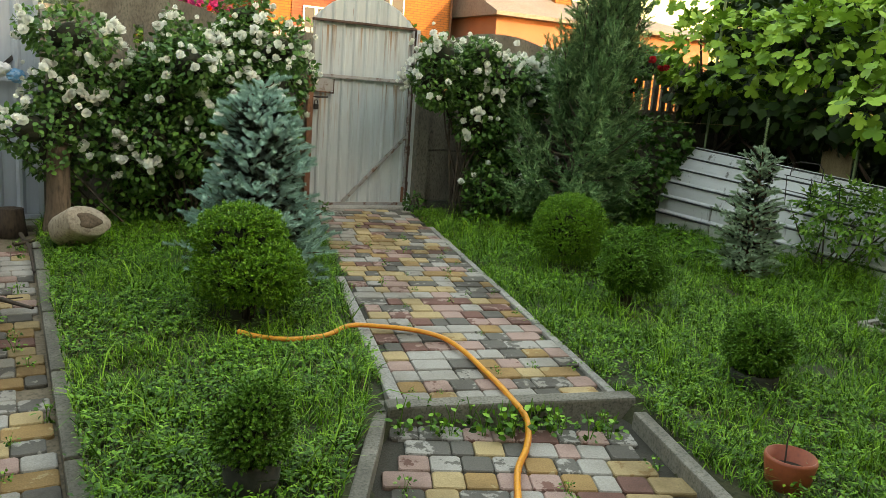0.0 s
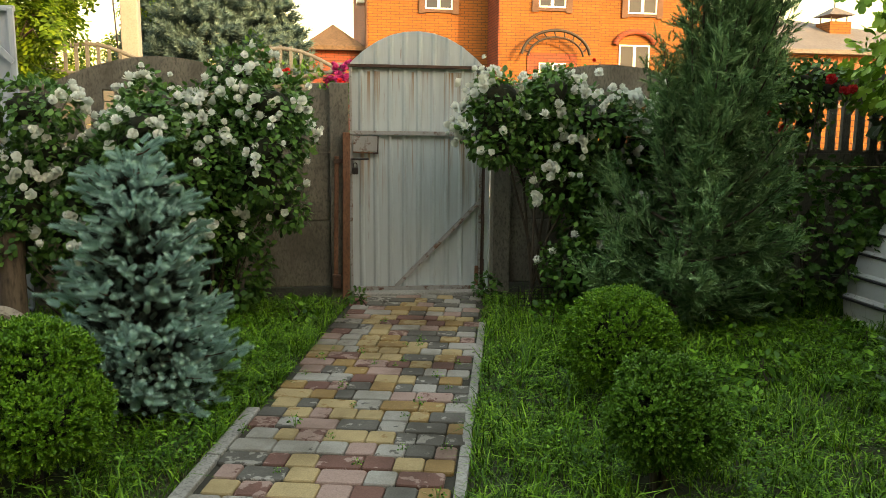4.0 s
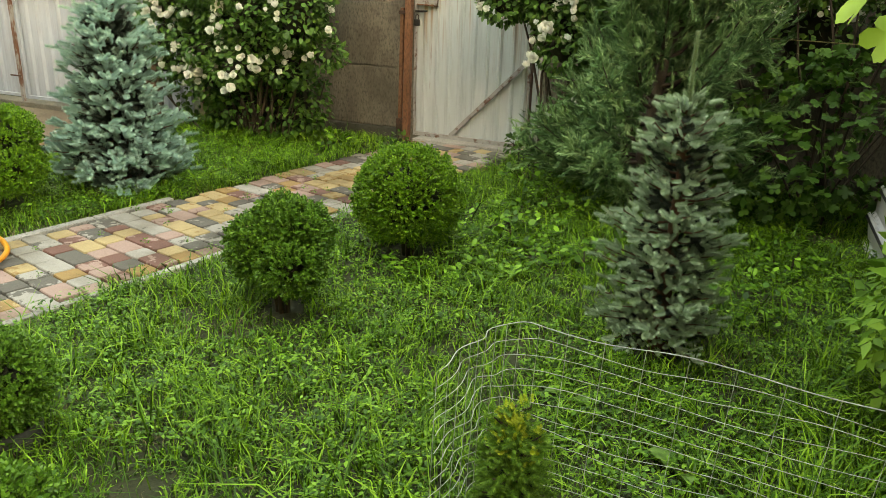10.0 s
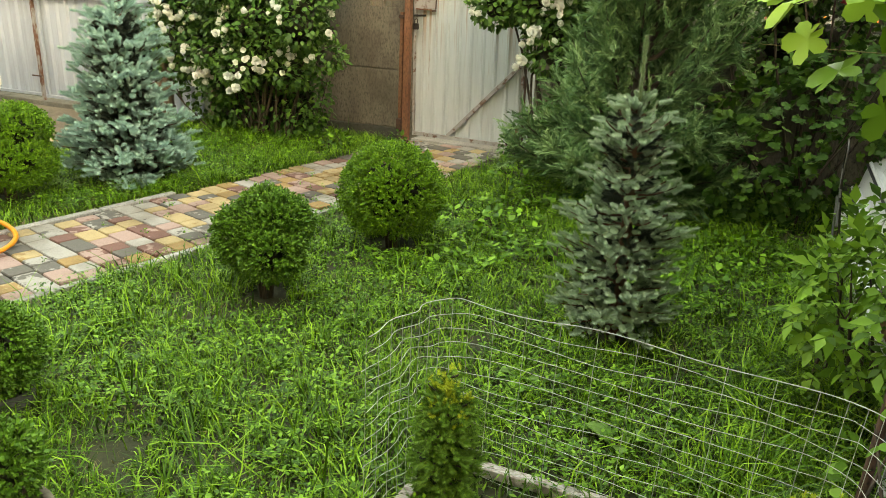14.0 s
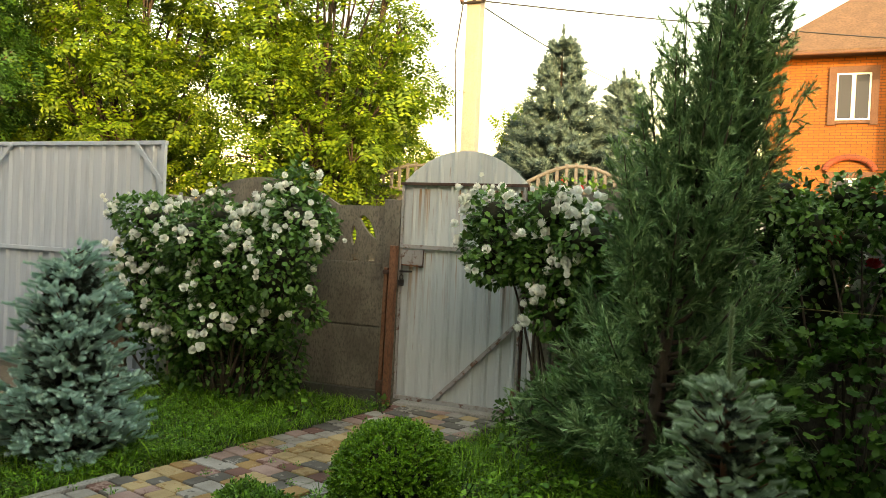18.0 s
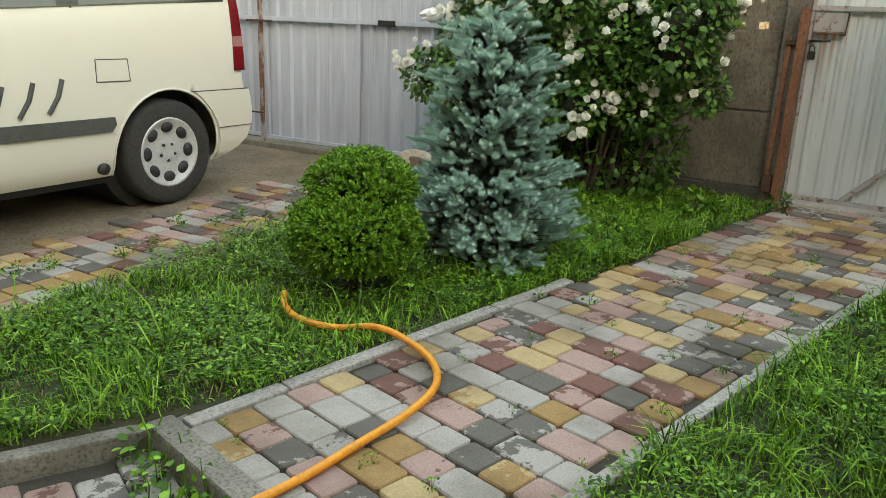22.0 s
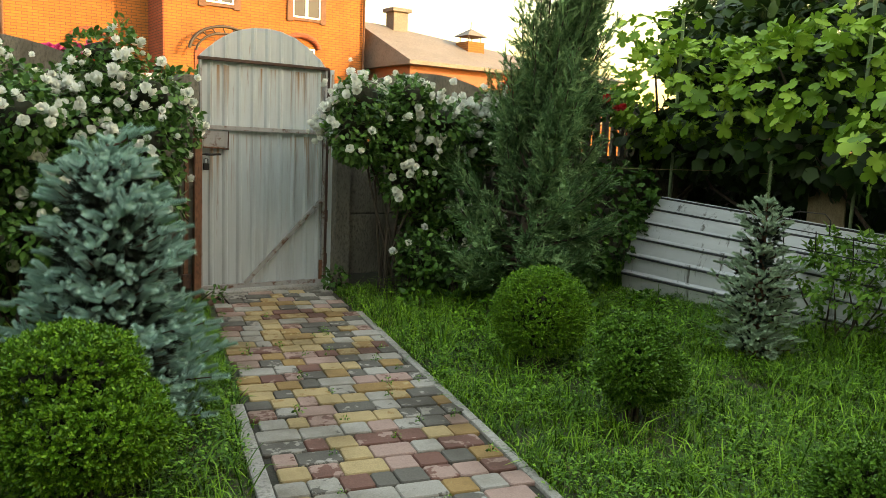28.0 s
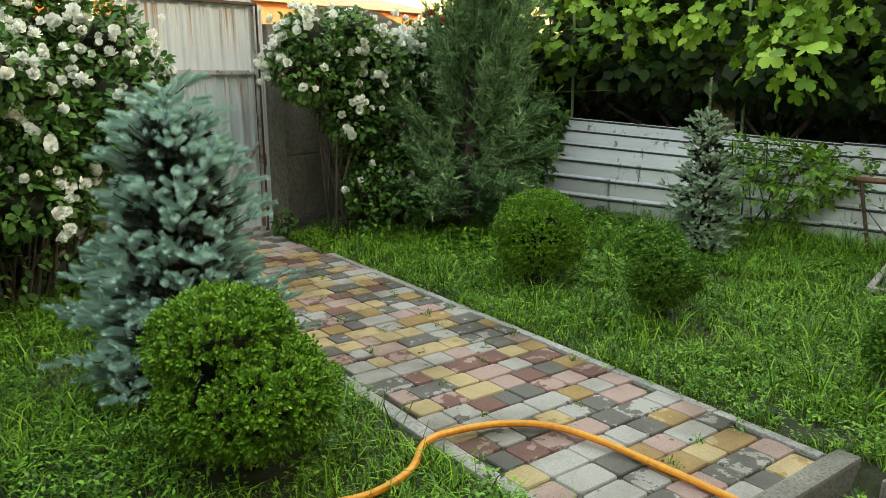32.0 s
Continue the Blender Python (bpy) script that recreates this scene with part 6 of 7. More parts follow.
def lawn_weeds(n, zones):
    pieces = []
    for cnt, x0, x1, y0, y1, s in zones:
        p = lawn_points(cnt, x0, x1, y0, y1)
        g = patchy(p, 1.7, 21.0)
        p = p[(g > -0.2)]
        m = len(p)
        k = 6
        c = np.repeat(p, k, 0) + rng.normal(0, 0.016, (m * k, 2))
        a = rng.uniform(0, 2 * math.pi, m * k)
        fwd = np.stack([np.cos(a), np.sin(a), rng.uniform(0.1, 0.7, m * k)], -1)
        place = np.stack([c[:, 0], c[:, 1], ground_z(c[:, 0], c[:, 1]) + np.repeat(rng.uniform(0.0, 0.06, m), k) + rng.uniform(-0.01, 0.02, m * k)], -1)
        pieces.append(spread(SMALL_V, SMALL_F, place, frames(fwd, np.tile([[0, 0, 1.0]], (m * k, 1))), rng.uniform(0.6, 1.3, m * k) * s))
    v, f = join_arrays(pieces)
    tagged(put_mesh("lawn_weeds", fast_mesh("lawn_weeds", v, f), M_weed), "clover and small broad-leaved weeds in the lawn", "weeds", kind="stuff")


lawn_weeds(0, [(10500, 0.0, 3.6, -5.4, -0.3, 0.0185), (7500, -2.2, -0.4, -5.2, -0.3, 0.020), (450, 1.2, 3.4, -2.6, -0.8, 0.045)])


# ---- large weeds by the timber frame ----


def dock(at, sizes, rz):
    t = thing("broad_leaf_weed", at, "weed with long broad green leaves beside the timber frame", "weed", "broad-leaved weeds", rz=rz)
    for k, L in enumerate(sizes):
        a = 2.2 * k
        bm = bmesh.new()
        rows = []
        for i in range(8):
            s = i / 7
            w = L * 0.30 * math.sin(math.pi * min(1, 0.08 + 0.92 * s)) ** 0.75 * (1.05 - 0.3 * s) + 0.002
            o, z = L * (0.15 + 0.8 * s), L * (0.75 * s - 0.55 * s * s) + 0.01
            ripple = 0.03 * L * math.sin(i * 2.3 + k)
            rows.append([bm.verts.new((o * math.cos(a) - e * w * math.sin(a), o * math.sin(a) + e * w * math.cos(a), z + abs(e) * (0.12 * w + ripple) )) for e in (-1, -0.45, 0, 0.45, 1)])
        for p, q in zip(rows, rows[1:]):
            for i in range(4):
                bm.faces.new((p[i], p[i + 1], q[i + 1], q[i]))
        part("leaf", bm, M_dock, t, "", True)
        tube("leaf_stalk", [(0, 0, -0.02), (0.15 * L * math.cos(a), 0.15 * L * math.sin(a), 0.012)], 0.004, M_straw, t, sides=5)
    return t


for x, y, sz, rz in ((2.36, -4.46, (0.16, 0.13, 0.10), -60), (2.95, -4.18, (0.17, 0.12, 0.14), 80), (2.55, -4.12, (0.12, 0.10), 20), (3.18, -3.95, (0.13, 0.15), 150), (2.72, -3.55, (0.11, 0.12, 0.09), 40), (2.3, -3.3, (0.09, 0.10), 200)):
    dock((x, y, gz(x, y)), sz, rz)

# ---- weeds in the joints ----
sprout = thing("path_weed", (0, 0, -5), "small weed sprouting between the path stones", "weed", "weeds in the path joints")
leaves("leaves", [(0, 0, 0.018, 0.026, 0.026, 0.022)], 22, 0.015, M_weed, sprout, 0.0, depth=(0.2, 1.2))
tube("stalk", [(0, 0, -0.01), (0.004, 0.003, 0.035), (0.012, 0.0, 0.06)], [0.0015, 0.0012, 0.0008], M_weed, sprout, sides=4)
tube("stalk", [(0, 0, -0.01), (-0.008, 0.006, 0.03), (-0.016, 0.012, 0.048)], [0.0015, 0.0012, 0.0008], M_weed, sprout, sides=4)
wr = random.Random(4)
spots = [(wr.uniform(0.6, 4.1), wr.choice((-1, 1)) * wr.uniform(0.02, 0.46)) for _ in range(30)] + [(u, 0.42) for u in (2.2, 2.7, 3.1, 3.5, 3.9)] + [(4.12, -0.3), (4.1, -0.42), (2.6, -0.46)]
for u, v in spots:
    p = PO + PU * u + PV * v
    s = wr.uniform(0.45, 0.95)
    copy_thing(sprout, pose(p[0], p[1], pz(u) - 0.004, 0, 0, wr.uniform(0, 360)) @ Matrix.Diagonal((s, s, s, 1)))
for k in range(34):
    u, v = wr.uniform(0.1, 0.24), wr.uniform(-0.5, 0.5)
    if k > 22:
        u, v = wr.uniform(0.2, 1.6), wr.choice((-0.48, 0.48, 0.1))
    p = LO + LU * u + LV * v
    s = wr.uniform(1.3, 2.7) if k < 23 else wr.uniform(0.7, 1.3)
    copy_thing(sprout, pose(p[0], p[1], LOW_Z - 0.03 * u - 0.004, 0, 0, wr.uniform(0, 360)) @ Matrix.Diagonal((s, s, s, 1)))
for k in range(40):
    y = wr.uniform(-5, -0.7)
    x = wr.uniform(-2.9, -2.26)
    s = wr.uniform(0.8, 1.7)
    copy_thing(sprout, pose(x, y, dz(y) - 0.004, 0, 0, wr.uniform(0, 360)) @ Matrix.Diagonal((s, s, s, 1)))
sprout.location = (-0.35, -2.4, pz(2.5))

# ---- beyond the fence ----


def window(parent, x0, x1, z0, z1, y, surround=True):
    """A white casement with a mullion in a brown stone surround, set in a wall that faces -y."""
    w = part("window", box_bm(bmesh.new(), x0, x1, y - 0.04, y + 0.12, z0 - 0.14, z0 - 0.02, 0.01), M_trim_brown, parent, "brown stone window surround")
    if surround:
        box("surround", x0 - 0.28, x0, y - 0.06, y + 0.05, z0 - 0.2, z1 + 0.25, M_trim_brown, w)
        box("surround", x1, x1 + 0.28, y - 0.06, y + 0.05, z0 - 0.2, z1 + 0.25, M_trim_brown, w)
        box("lintel", x0, x1, y - 0.06, y + 0.05, z1, z1 + 0.25, M_trim_brown, w)
    f = 0.07
    for a in ((x0, x0 + f, z0, z1), (x1 - f, x1, z0, z1), (x0 + f, x1 - f, z0, z0 + f), (x0 + f, x1 - f, z1 - f, z1), ((x0 + x1) / 2 - f, (x0 + x1) / 2 + f, z0 + f, z1 - f)):
        box("window_frame", a[0], a[1], y - 0.03, y + 0.03, a[2], a[3], M_white_frame, w)
    box("pane", x0 + f, x1 - f, y - 0.005, y + 0.01, z0 + f, z1 - f, M_glass, w)
    return w


house = thing("brick_house", (0, 0, 0), "two-storey orange brick house with brown hipped roof", "house")


def wall_with(name, x0, x1, y0, y1, z0, z1, mat):
    return box(name, x0, x1, y0, y1, z0, z1, mat, house)


wall_with("wall", 2.05, 17.9, 29.7, 42, 0, 9.2, M_brick_o)
wall_with("bay_wall", 7.5, 11.95, 27.5, 29.7, 0, 9.2, M_brick_o)
# the return's darker red imitates the shade on the bay's left side
box("bay_side", 7.44, 7.5, 27.52, 29.7, 0, 9.2, M_brick_r, house, "bay return in darker red brick that stands for its shade")
window(house, 4.58, 5.82, 6.62, 8.5, 29.66)
window(house, 9.15, 10.36, 6.5, 8.4, 27.46)
window(house, 14.02, 15.45, 6.7, 8.6, 29.66)
window(house, 13.68, 15.18, 3.7, 5.3, 29.66, False)
window(house, 4.65, 5.85, 2.4, 4.3, 29.66)
for cx, cz, r, yy in ((14.43, 5.2, 0.98, 29.62), (5.2, 4.5, 0.9, 29.62)):
    pts = [(cx + r * math.cos(a), yy, cz + 0.7 * r * math.sin(a)) for a in np.linspace(0.15, math.pi - 0.15, 11)]
    tube("brick_arch", pts, 0.14, M_brick_r, house, "arched brick course", 6)
canopy = tube("canopy", [(9.8 + 1.5 * math.cos(a), 26.9, 4.4 + 1.1 * math.sin(a)) for a in np.linspace(0.1, math.pi - 0.1, 15)], 0.07, M_iron, house, "dark wrought-iron arched canopy", 6)
tube("inner_arch", [(9.8 + 1.22 * math.cos(a), 26.9, 4.35 + 0.87 * math.sin(a)) for a in np.linspace(0.1, math.pi - 0.1, 13)], 0.05, M_iron, canopy, sides=5)
for a in np.linspace(0.3, math.pi - 0.3, 9):
    tube("scroll", [(9.8 + 1.22 * math.cos(a), 26.9, 4.35 + 0.87 * math.sin(a)), (9.8 + 1.5 * math.cos(a + 0.08), 26.9, 4.4 + 1.1 * math.sin(a + 0.08))], 0.03, M_iron, canopy, sides=5)
box("door_recess", 8.7, 10.9, 27.44, 27.49, 0.2, 4.6, M_brick_r, house, "red brick entrance recess")
window(house, 9.2, 10.4, 2.4, 4.2, 27.40, False)


def hip_roof(name, x0, x1, y0, y1, z, rise, mat, parent, over=0.55, label=""):
    bm = bmesh.new()
    x0, x1, y0, y1 = x0 - over, x1 + over, y0 - over, y1 + over
    k = min(x1 - x0, y1 - y0) / 2
    base = [bm.verts.new(p) for p in ((x0, y0, z), (x1, y0, z), (x1, y1, z), (x0, y1, z))]
    low = [bm.verts.new((v.co.x, v.co.y, z - 0.18)) for v in base]
    if x1 - x0 > y1 - y0:
        r = [bm.verts.new((x0 + k, (y0 + y1) / 2, z + rise)), bm.verts.new((x1 - k, (y0 + y1) / 2, z + rise))]
        faces = [(base[0], base[1], r[1], r[0]), (base[1], base[2], r[1]), (base[2], base[3], r[0], r[1]), (base[3], base[0], r[0])]
    else:
        r = [bm.verts.new(((x0 + x1) / 2, y0 + k, z + rise)), bm.verts.new(((x0 + x1) / 2, y1 - k, z + rise))]
        faces = [(base[0], base[1], r[0]), (base[1], base[2], r[1], r[0]), (base[2], base[3], r[1]), (base[3], base[0], r[0], r[1])]
    for f in faces:
        bm.faces.new(f)
    for i in range(4):
        bm.faces.new((low[i], low[(i + 1) % 4], base[(i + 1) % 4], base[i]))
    bm.faces.new(low[::-1])
    return part(name, bm, mat, parent, label)


hip_roof("roof", 2.05, 17.9, 29.7, 42, 9.35, 5.5, M_roof, house, 0.6, "brown shingle hipped roof")
hip_roof("bay_roof", 7.5, 11.95, 27.5, 33, 9.35, 3.2, M_roof, house, 0.5)
tube("gutter", [(1.4, 29.05, 9.2), (18.4, 29.05, 9.2)], 0.07, M_trim_brown, house, "brown gutter", 6)
tube("downpipe", [(17.85, 29.0, 9.2), (17.8, 29.55, 8.8), (17.8, 29.6, 0)], 0.06, M_trim_brown, house, "", 6)
tube("downpipe", [(1.8, 29.3, 9.2), (1.98, 29.6, 8.7), (1.98, 29.6, 0)], 0.06, M_trim_brown, house, "", 6)
# darker red facing imitates shade on the house's left side
box("side_strip", 2.0, 2.06, 29.8, 41.9, 0, 9.15, M_brick_r, house, "gable side in darker red brick that stands for its shade")
box("air_conditioner", 1.65, 2.0, 31.0, 31.8, 7.0, 7.7, M_white_frame, house, "white air-conditioner unit", 0.03)
porch = thing("porch", (0, 0, 0), "small brick porch with brown roof beside the house", "porch")
box("wall", -0.6, 1.95, 30.6, 34, 0, 4.9, M_brick_r, porch)
hip_roof("roof", -0.4, 1.55, 30.6, 34, 5.0, 1.1, M_roof, porch, 0.4)

house_b = thing("neighbour_house", (0, 0, 0), "low house with wide grey-brown roof and brick chimney", "house")
box("wall", 18.7, 33.4, 26.6, 37.4, 0, 4.8, M_terracotta, house_b)
bm = bmesh.new()
rim = [(18.3, 26, 4.9), (34, 26, 4.9), (34, 38, 4.9), (18.3, 38, 4.9)]
up = [bm.verts.new(p) for p in rim] + [bm.verts.new((18.6, 32, 7.3)), bm.verts.new((20.0, 32, 7.3))]
low = [bm.verts.new((x, y, z - 0.18)) for x, y, z in rim]
for q in ((0, 1, 5, 4), (1, 2, 5), (2, 3, 4, 5), (3, 0, 4)):
    bm.faces.new([up[k] for k in q])
for k in range(4):
    bm.faces.new((low[k], low[(k + 1) % 4], up[(k + 1) % 4], up[k]))
bm.faces.new(low[::-1])
part("roof", bm, M_roof_grey, house_b, "grey-brown sheet roof")
chim = box("chimney", 23.6, 24.7, 28.6, 29.7, 4.4, 6.5, M_brick_o, house_b, "orange brick chimney", 0.02)
bm = bmesh.new()
bmesh.ops.create_cone(bm, cap_ends=True, segments=4, radius1=0.95, radius2=0.1, depth=0.4, matrix=Matrix.Translation((24.15, 29.15, 7.0)) @ Matrix.Rotation(radians(45), 4, "Z"))
part("cowl", bm, M_roof_grey, chim, "grey metal chimney cowl")
for dx in (-0.4, 0.4):
    for dy in (-0.4, 0.4):
        bar("cowl_leg", (24.15 + dx, 29.15 + dy, 6.5), (24.15 + dx, 29.15 + dy, 6.85), 0.04, 0.04, M_roof_grey, chim)
tube("spike", [(24.15, 29.15, 7.1), (24.15, 29.15, 7.6)], 0.03, M_roof_grey, chim, sides=5)
flue = thing("flue", (0, 0, 0), "dark grey ventilation flue on a far roof", "flue")
box("shaft", 20.4, 21.3, 31, 31.8, 4.8, 7.9, M_roof_grey, flue, bevel=0.02)
box("cap", 20.25, 21.45, 30.85, 31.95, 7.9, 8.1, M_roof_grey, flue, bevel=0.02)

# second fence across the street
fence_s = thing("street_fence", (0, 9.0, 0), "cream decorative concrete fence across the street", "fence")


def cream_bay(x0, x1, arched=True):
    for z in np.arange(0.1, 2.05, 0.2):
        box("board", x0, x1, 0, 0.06, z, z + 0.185, M_cream, fence_s, bevel=0.015)
    box("post", x1, x1 + 0.14, -0.04, 0.10, 0, 2.45 if arched else 2.2, M_cream, fence_s, bevel=0.015)
    if not arched:
        return
    n = 11
    for k in range(n):
        q = math.sin(math.pi * (k + 0.5) / n)
        x = x0 + (x1 - x0) * (k + 0.5) / n
        box("baluster", x - 0.03, x + 0.03, 0.0, 0.05, 2.28 - 0.12 * q, 2.34 + 0.40 * q, M_cream, fence_s, bevel=0.01)
    for name, z, h in (("arch_rail", 2.34, 0.34), ("bowed_rail", 2.30, -0.13)):
        tube(name, [(x0 + (x1 - x0) * e, 0.025, z + h * math.sin(math.pi * e)) for e in np.linspace(0, 1, 14)], 0.04, M_cream, fence_s, sides=6)


for k in range(5):
    cream_bay(-13.72 + k * 2.14, -13.72 + k * 2.14 + 2.0)
cream_bay(-3.02, -2.0, False)
cream_bay(-1.86, 0.14)
grey_fence = thing("picket_gate", (0, 9.0, 0), "grey sheet-metal gate across the street", "gate")
for k in range(4, 34):
    box("slat", 0.8 + k * 0.13, 0.8 + k * 0.13 + 0.10, 0, 0.02, -0.05, 2.15, M_gate_big, grey_fence)
box("rail", 1.32, 5.2, 0.021, 0.06, 1.8, 1.86, M_gate_big, grey_fence)
brick_fence = thing("brick_fence", (0, 9.0, 0), "sunlit orange brick fence with capped posts across the street", "fence")
for k in range(5):
    x = 5.4 + 3.0 * k
    box("panel", x + 0.4, x + 3.0, 0, 0.12, -0.05, 1.75, M_brick_o, brick_fence)
    box("coping", x + 0.4, x + 3.0, -0.04, 0.16, 1.75, 1.82, M_roof_grey, brick_fence, bevel=0.01)
    box("post", x, x + 0.4, -0.1, 0.24, -0.05, 2.0, M_brick_r, brick_fence)
    box("post_cap", x - 0.05, x + 0.45, -0.15, 0.29, 2.0, 2.07, M_roof_grey, brick_fence, bevel=0.02)
far_roses = thing("flower_hedge", (0.2, 8.6, 0), "garden hedge with red and purple blooms over the far fence", "hedge")
HEDGE = [(-0.9, 0, 1.9, 0.8, 0.4, 0.5), (0.9, 0, 1.8, 0.9, 0.4, 0.55), (2.6, 0.2, 1.7, 1.0, 0.4, 0.6), (4.4, 0.2, 1.8, 1.2, 0.4, 0.7), (0.2, 0, 1.0, 1.2, 0.4, 1.0)]
leaves("foliage", HEDGE, 2600, 0.12, M_shrub, far_roses, 0.2)
put_blooms(far_roses, HEDGE, 22, BLOOM_RED, 0.09, low=1.5)

petunias = thing("petunia_box", (0.75, 8.66, 1.78), "overflowing box of purple petunias on the far fence", "flower box")
PET = [(-0.35, 0, 0.35, 0.35, 0.2, 0.22), (0.2, 0, 0.4, 0.4, 0.2, 0.25)]
box("trough", -0.7, 0.6, 0.1, 0.32, 0.08, 0.3, M_trim_brown, petunias, bevel=0.01)
leaves("foliage", PET, 420, 0.07, M_shrub, petunias, 0.2)
put_blooms(petunias, PET, 60, BLOOM_PURPLE, 0.10, low=0.1)

# street pole
pole = thing("utility_pole", (-3.89, 11.24, 0), "whitewashed concrete utility pole with wires", "utility pole")
bar("shaft", (0, 0, -0.2), (0, 0, 8.6), 0.34, 0.30, M_pole, pole, "", 0.03)
for z in (6.55, 6.9, 7.6):
    bar("cross_arm", (-0.3, -0.18, z), (0.3, -0.18, z), 0.05, 0.05, M_iron, pole, "dark steel cross arm")
    for s in (-0.27, 0.27):
        lathe("insulator", [(0, 0.02), (0.04, 0.02), (0.05, 0.06), (0.03, 0.08), (0.045, 0.11), (0, 0.13)], M_trim_brown, pole, sides=10, at=(s, -0.18, z))
tube("cable_drop", [(-0.22, -0.2, 6.6), (-0.35, -0.25, 5.4), (-0.3, -0.2, 4.2), (-0.22, -0.17, 2.6)], 0.018, M_black, pole, "black cable run", 5)
box("meter_box", -0.14, 0.14, -0.26, -0.15, 1.75, 2.1, M_gate_big, pole, "small grey box", 0.01)
cables = thing("overhead_wires", (0, 0, 0), "thin dark overhead power lines", "power lines")
for tgt, z in (((30, 14, 8.2), 6.8), ((-40, 12, 7.5), 6.8), ((17, 29, 8.6), 6.6), ((-2, 30, 7.6), 6.6)):
    a, b = np.array([-3.89, 11.06, z]), np.array(tgt)
    pts = [a + (b - a) * s - np.array([0, 0, 1.2 * s * (1 - s)]) for s in np.linspace(0, 1, 14)]
    tube("wire", pts, 0.018, M_black, cables, sides=5)


def pinnate():
    v, f = [], []
    for i in range(4):
        y = 0.1 + 0.22 * i
        for sg in (-1, 1):
            k = len(v)
            L = 0.36 - 0.02 * i
            v += [(0, y, 0), (sg * L * 0.5, y - 0.01, 0.03), (sg * L, y + 0.12, -0.03), (sg * L * 0.45, y + 0.17, 0.02)]
            f.append((k, k + 1, k + 2, k + 3))
    return v, f


PIN_V, PIN_F = pinnate()


def tree(at, height, crown, n, size, mat, label, bv=PIN_V, bf=PIN_F, trunk=0.16, limbs=11, seed=0, depth=(0.3, 1.2)):
    """A broad tree: tapered trunk, limbs to the clumps of a loose crown. crown: clumps (x, y, z, rx, ry, rz)."""
    t = thing("tree", at, label, "tree")
    ls = [tube_arrays([(0, 0, -0.2), (0.08, 0.05, height * 0.3), (0.0, 0.0, height * 0.55)], [trunk, trunk * 0.8, trunk * 0.5], 9)]
    for b in crown:
        top = np.array(b[:3])
        start = np.array([0.02, 0.0, height * rng.uniform(0.25, 0.5)])
        mid = (start + top) / 2 + np.array([0, 0, -0.2]) + rng.normal(0, 0.12, 3)
        ls.append(tube_arrays([start, mid, top], [trunk * 0.3, trunk * 0.17, trunk * 0.05], 6))
        for q in range(3):
            e = top + rand_dirs(1)[0] * np.array(b[3:]) * 0.8
            ls.append(tube_arrays([mid * 0.4 + top * 0.6, (top + e) / 2, e], [trunk * 0.14, trunk * 0.1, trunk * 0.04], 5))
    v, f = join_arrays(ls)
    put_mesh("trunk", fast_mesh("trunk", v, f, True), M_bark, t, "forked trunk with spreading limbs")
    leaves("crown", crown, n, size, mat, t, 0.5, bv, bf, depth=depth)
    return t


def clumps(k, r, z0, z1, seed, s=(0.5, 0.95)):
    q = np.random.default_rng(seed)
    out = []
    for i in range(k):
        z = z0 + (z1 - z0) * (i + 0.5) / k
        a = i * 2.4 + q.normal(0, 0.3)
        d = r * math.sqrt(max(0.05, 1 - ((z - (z0 + z1) / 2) / ((z1 - z0) / 2 + 0.4)) ** 2)) * q.uniform(0.45, 1.0)
        e = q.uniform(*s)
        out.append((d * math.cos(a), d * math.sin(a), z, e, e, e * 0.62))
    return out


tree((-5.9, 8.0, 0), 5.5, clumps(46, 2.2, 1.4, 9.2, 1, (0.35, 0.8)), 8200, 0.34, M_tree, "sunlit yellow-green locust tree across the street")
tree((-10.5, 7.6, 0), 5.5, clumps(50, 2.7, 1.2, 9.0, 2, (0.35, 0.8)), 8600, 0.36, M_tree, "broad sunlit street tree behind the driveway gate")
tree((-15.0, 9.5, 0), 6.0, clumps(32, 2.9, 1.5, 9.5, 3, (0.5, 1.0)), 5200, 0.42, M_tree, "large sunlit tree down the street")
tree((-12.6, 4.6, 0), 6.0, clumps(40, 2.2, 1.6, 8.0, 23, (0.4, 0.85)), 7000, 0.30, M_green_tree, "large darker green tree beside the driveway gate")
tree((-8.3, 14.0, 0), 6.0, clumps(20, 2.2, 1.5, 6.4, 4, (0.4, 0.8)), 3000, 0.40, M_tree, "sunlit tree further behind the street")
tree((-4.6, 19.0, 0), 4.5, clumps(10, 1.3, 1.5, 5.8, 14, (0.5, 0.9)), 1200, 0.36, M_tree, "small sunlit garden tree")
tree((10.6, 1.4, 0), 5.5, clumps(15, 2.3, 1.8, 5.8, 5), 5200, 0.34, M_walnut, "shaded walnut tree behind the fence corner")
tree((8.6, -2.4, 0), 5.0, clumps(15, 2.2, 1.5, 5.0, 6), 5200, 0.34, M_walnut, "dark leafy tree beyond the side fence")
BIG_SHOOT_V, BIG_SHOOT_F = shoot_piece(4, 7, 0.5, 0.9, 0.11)


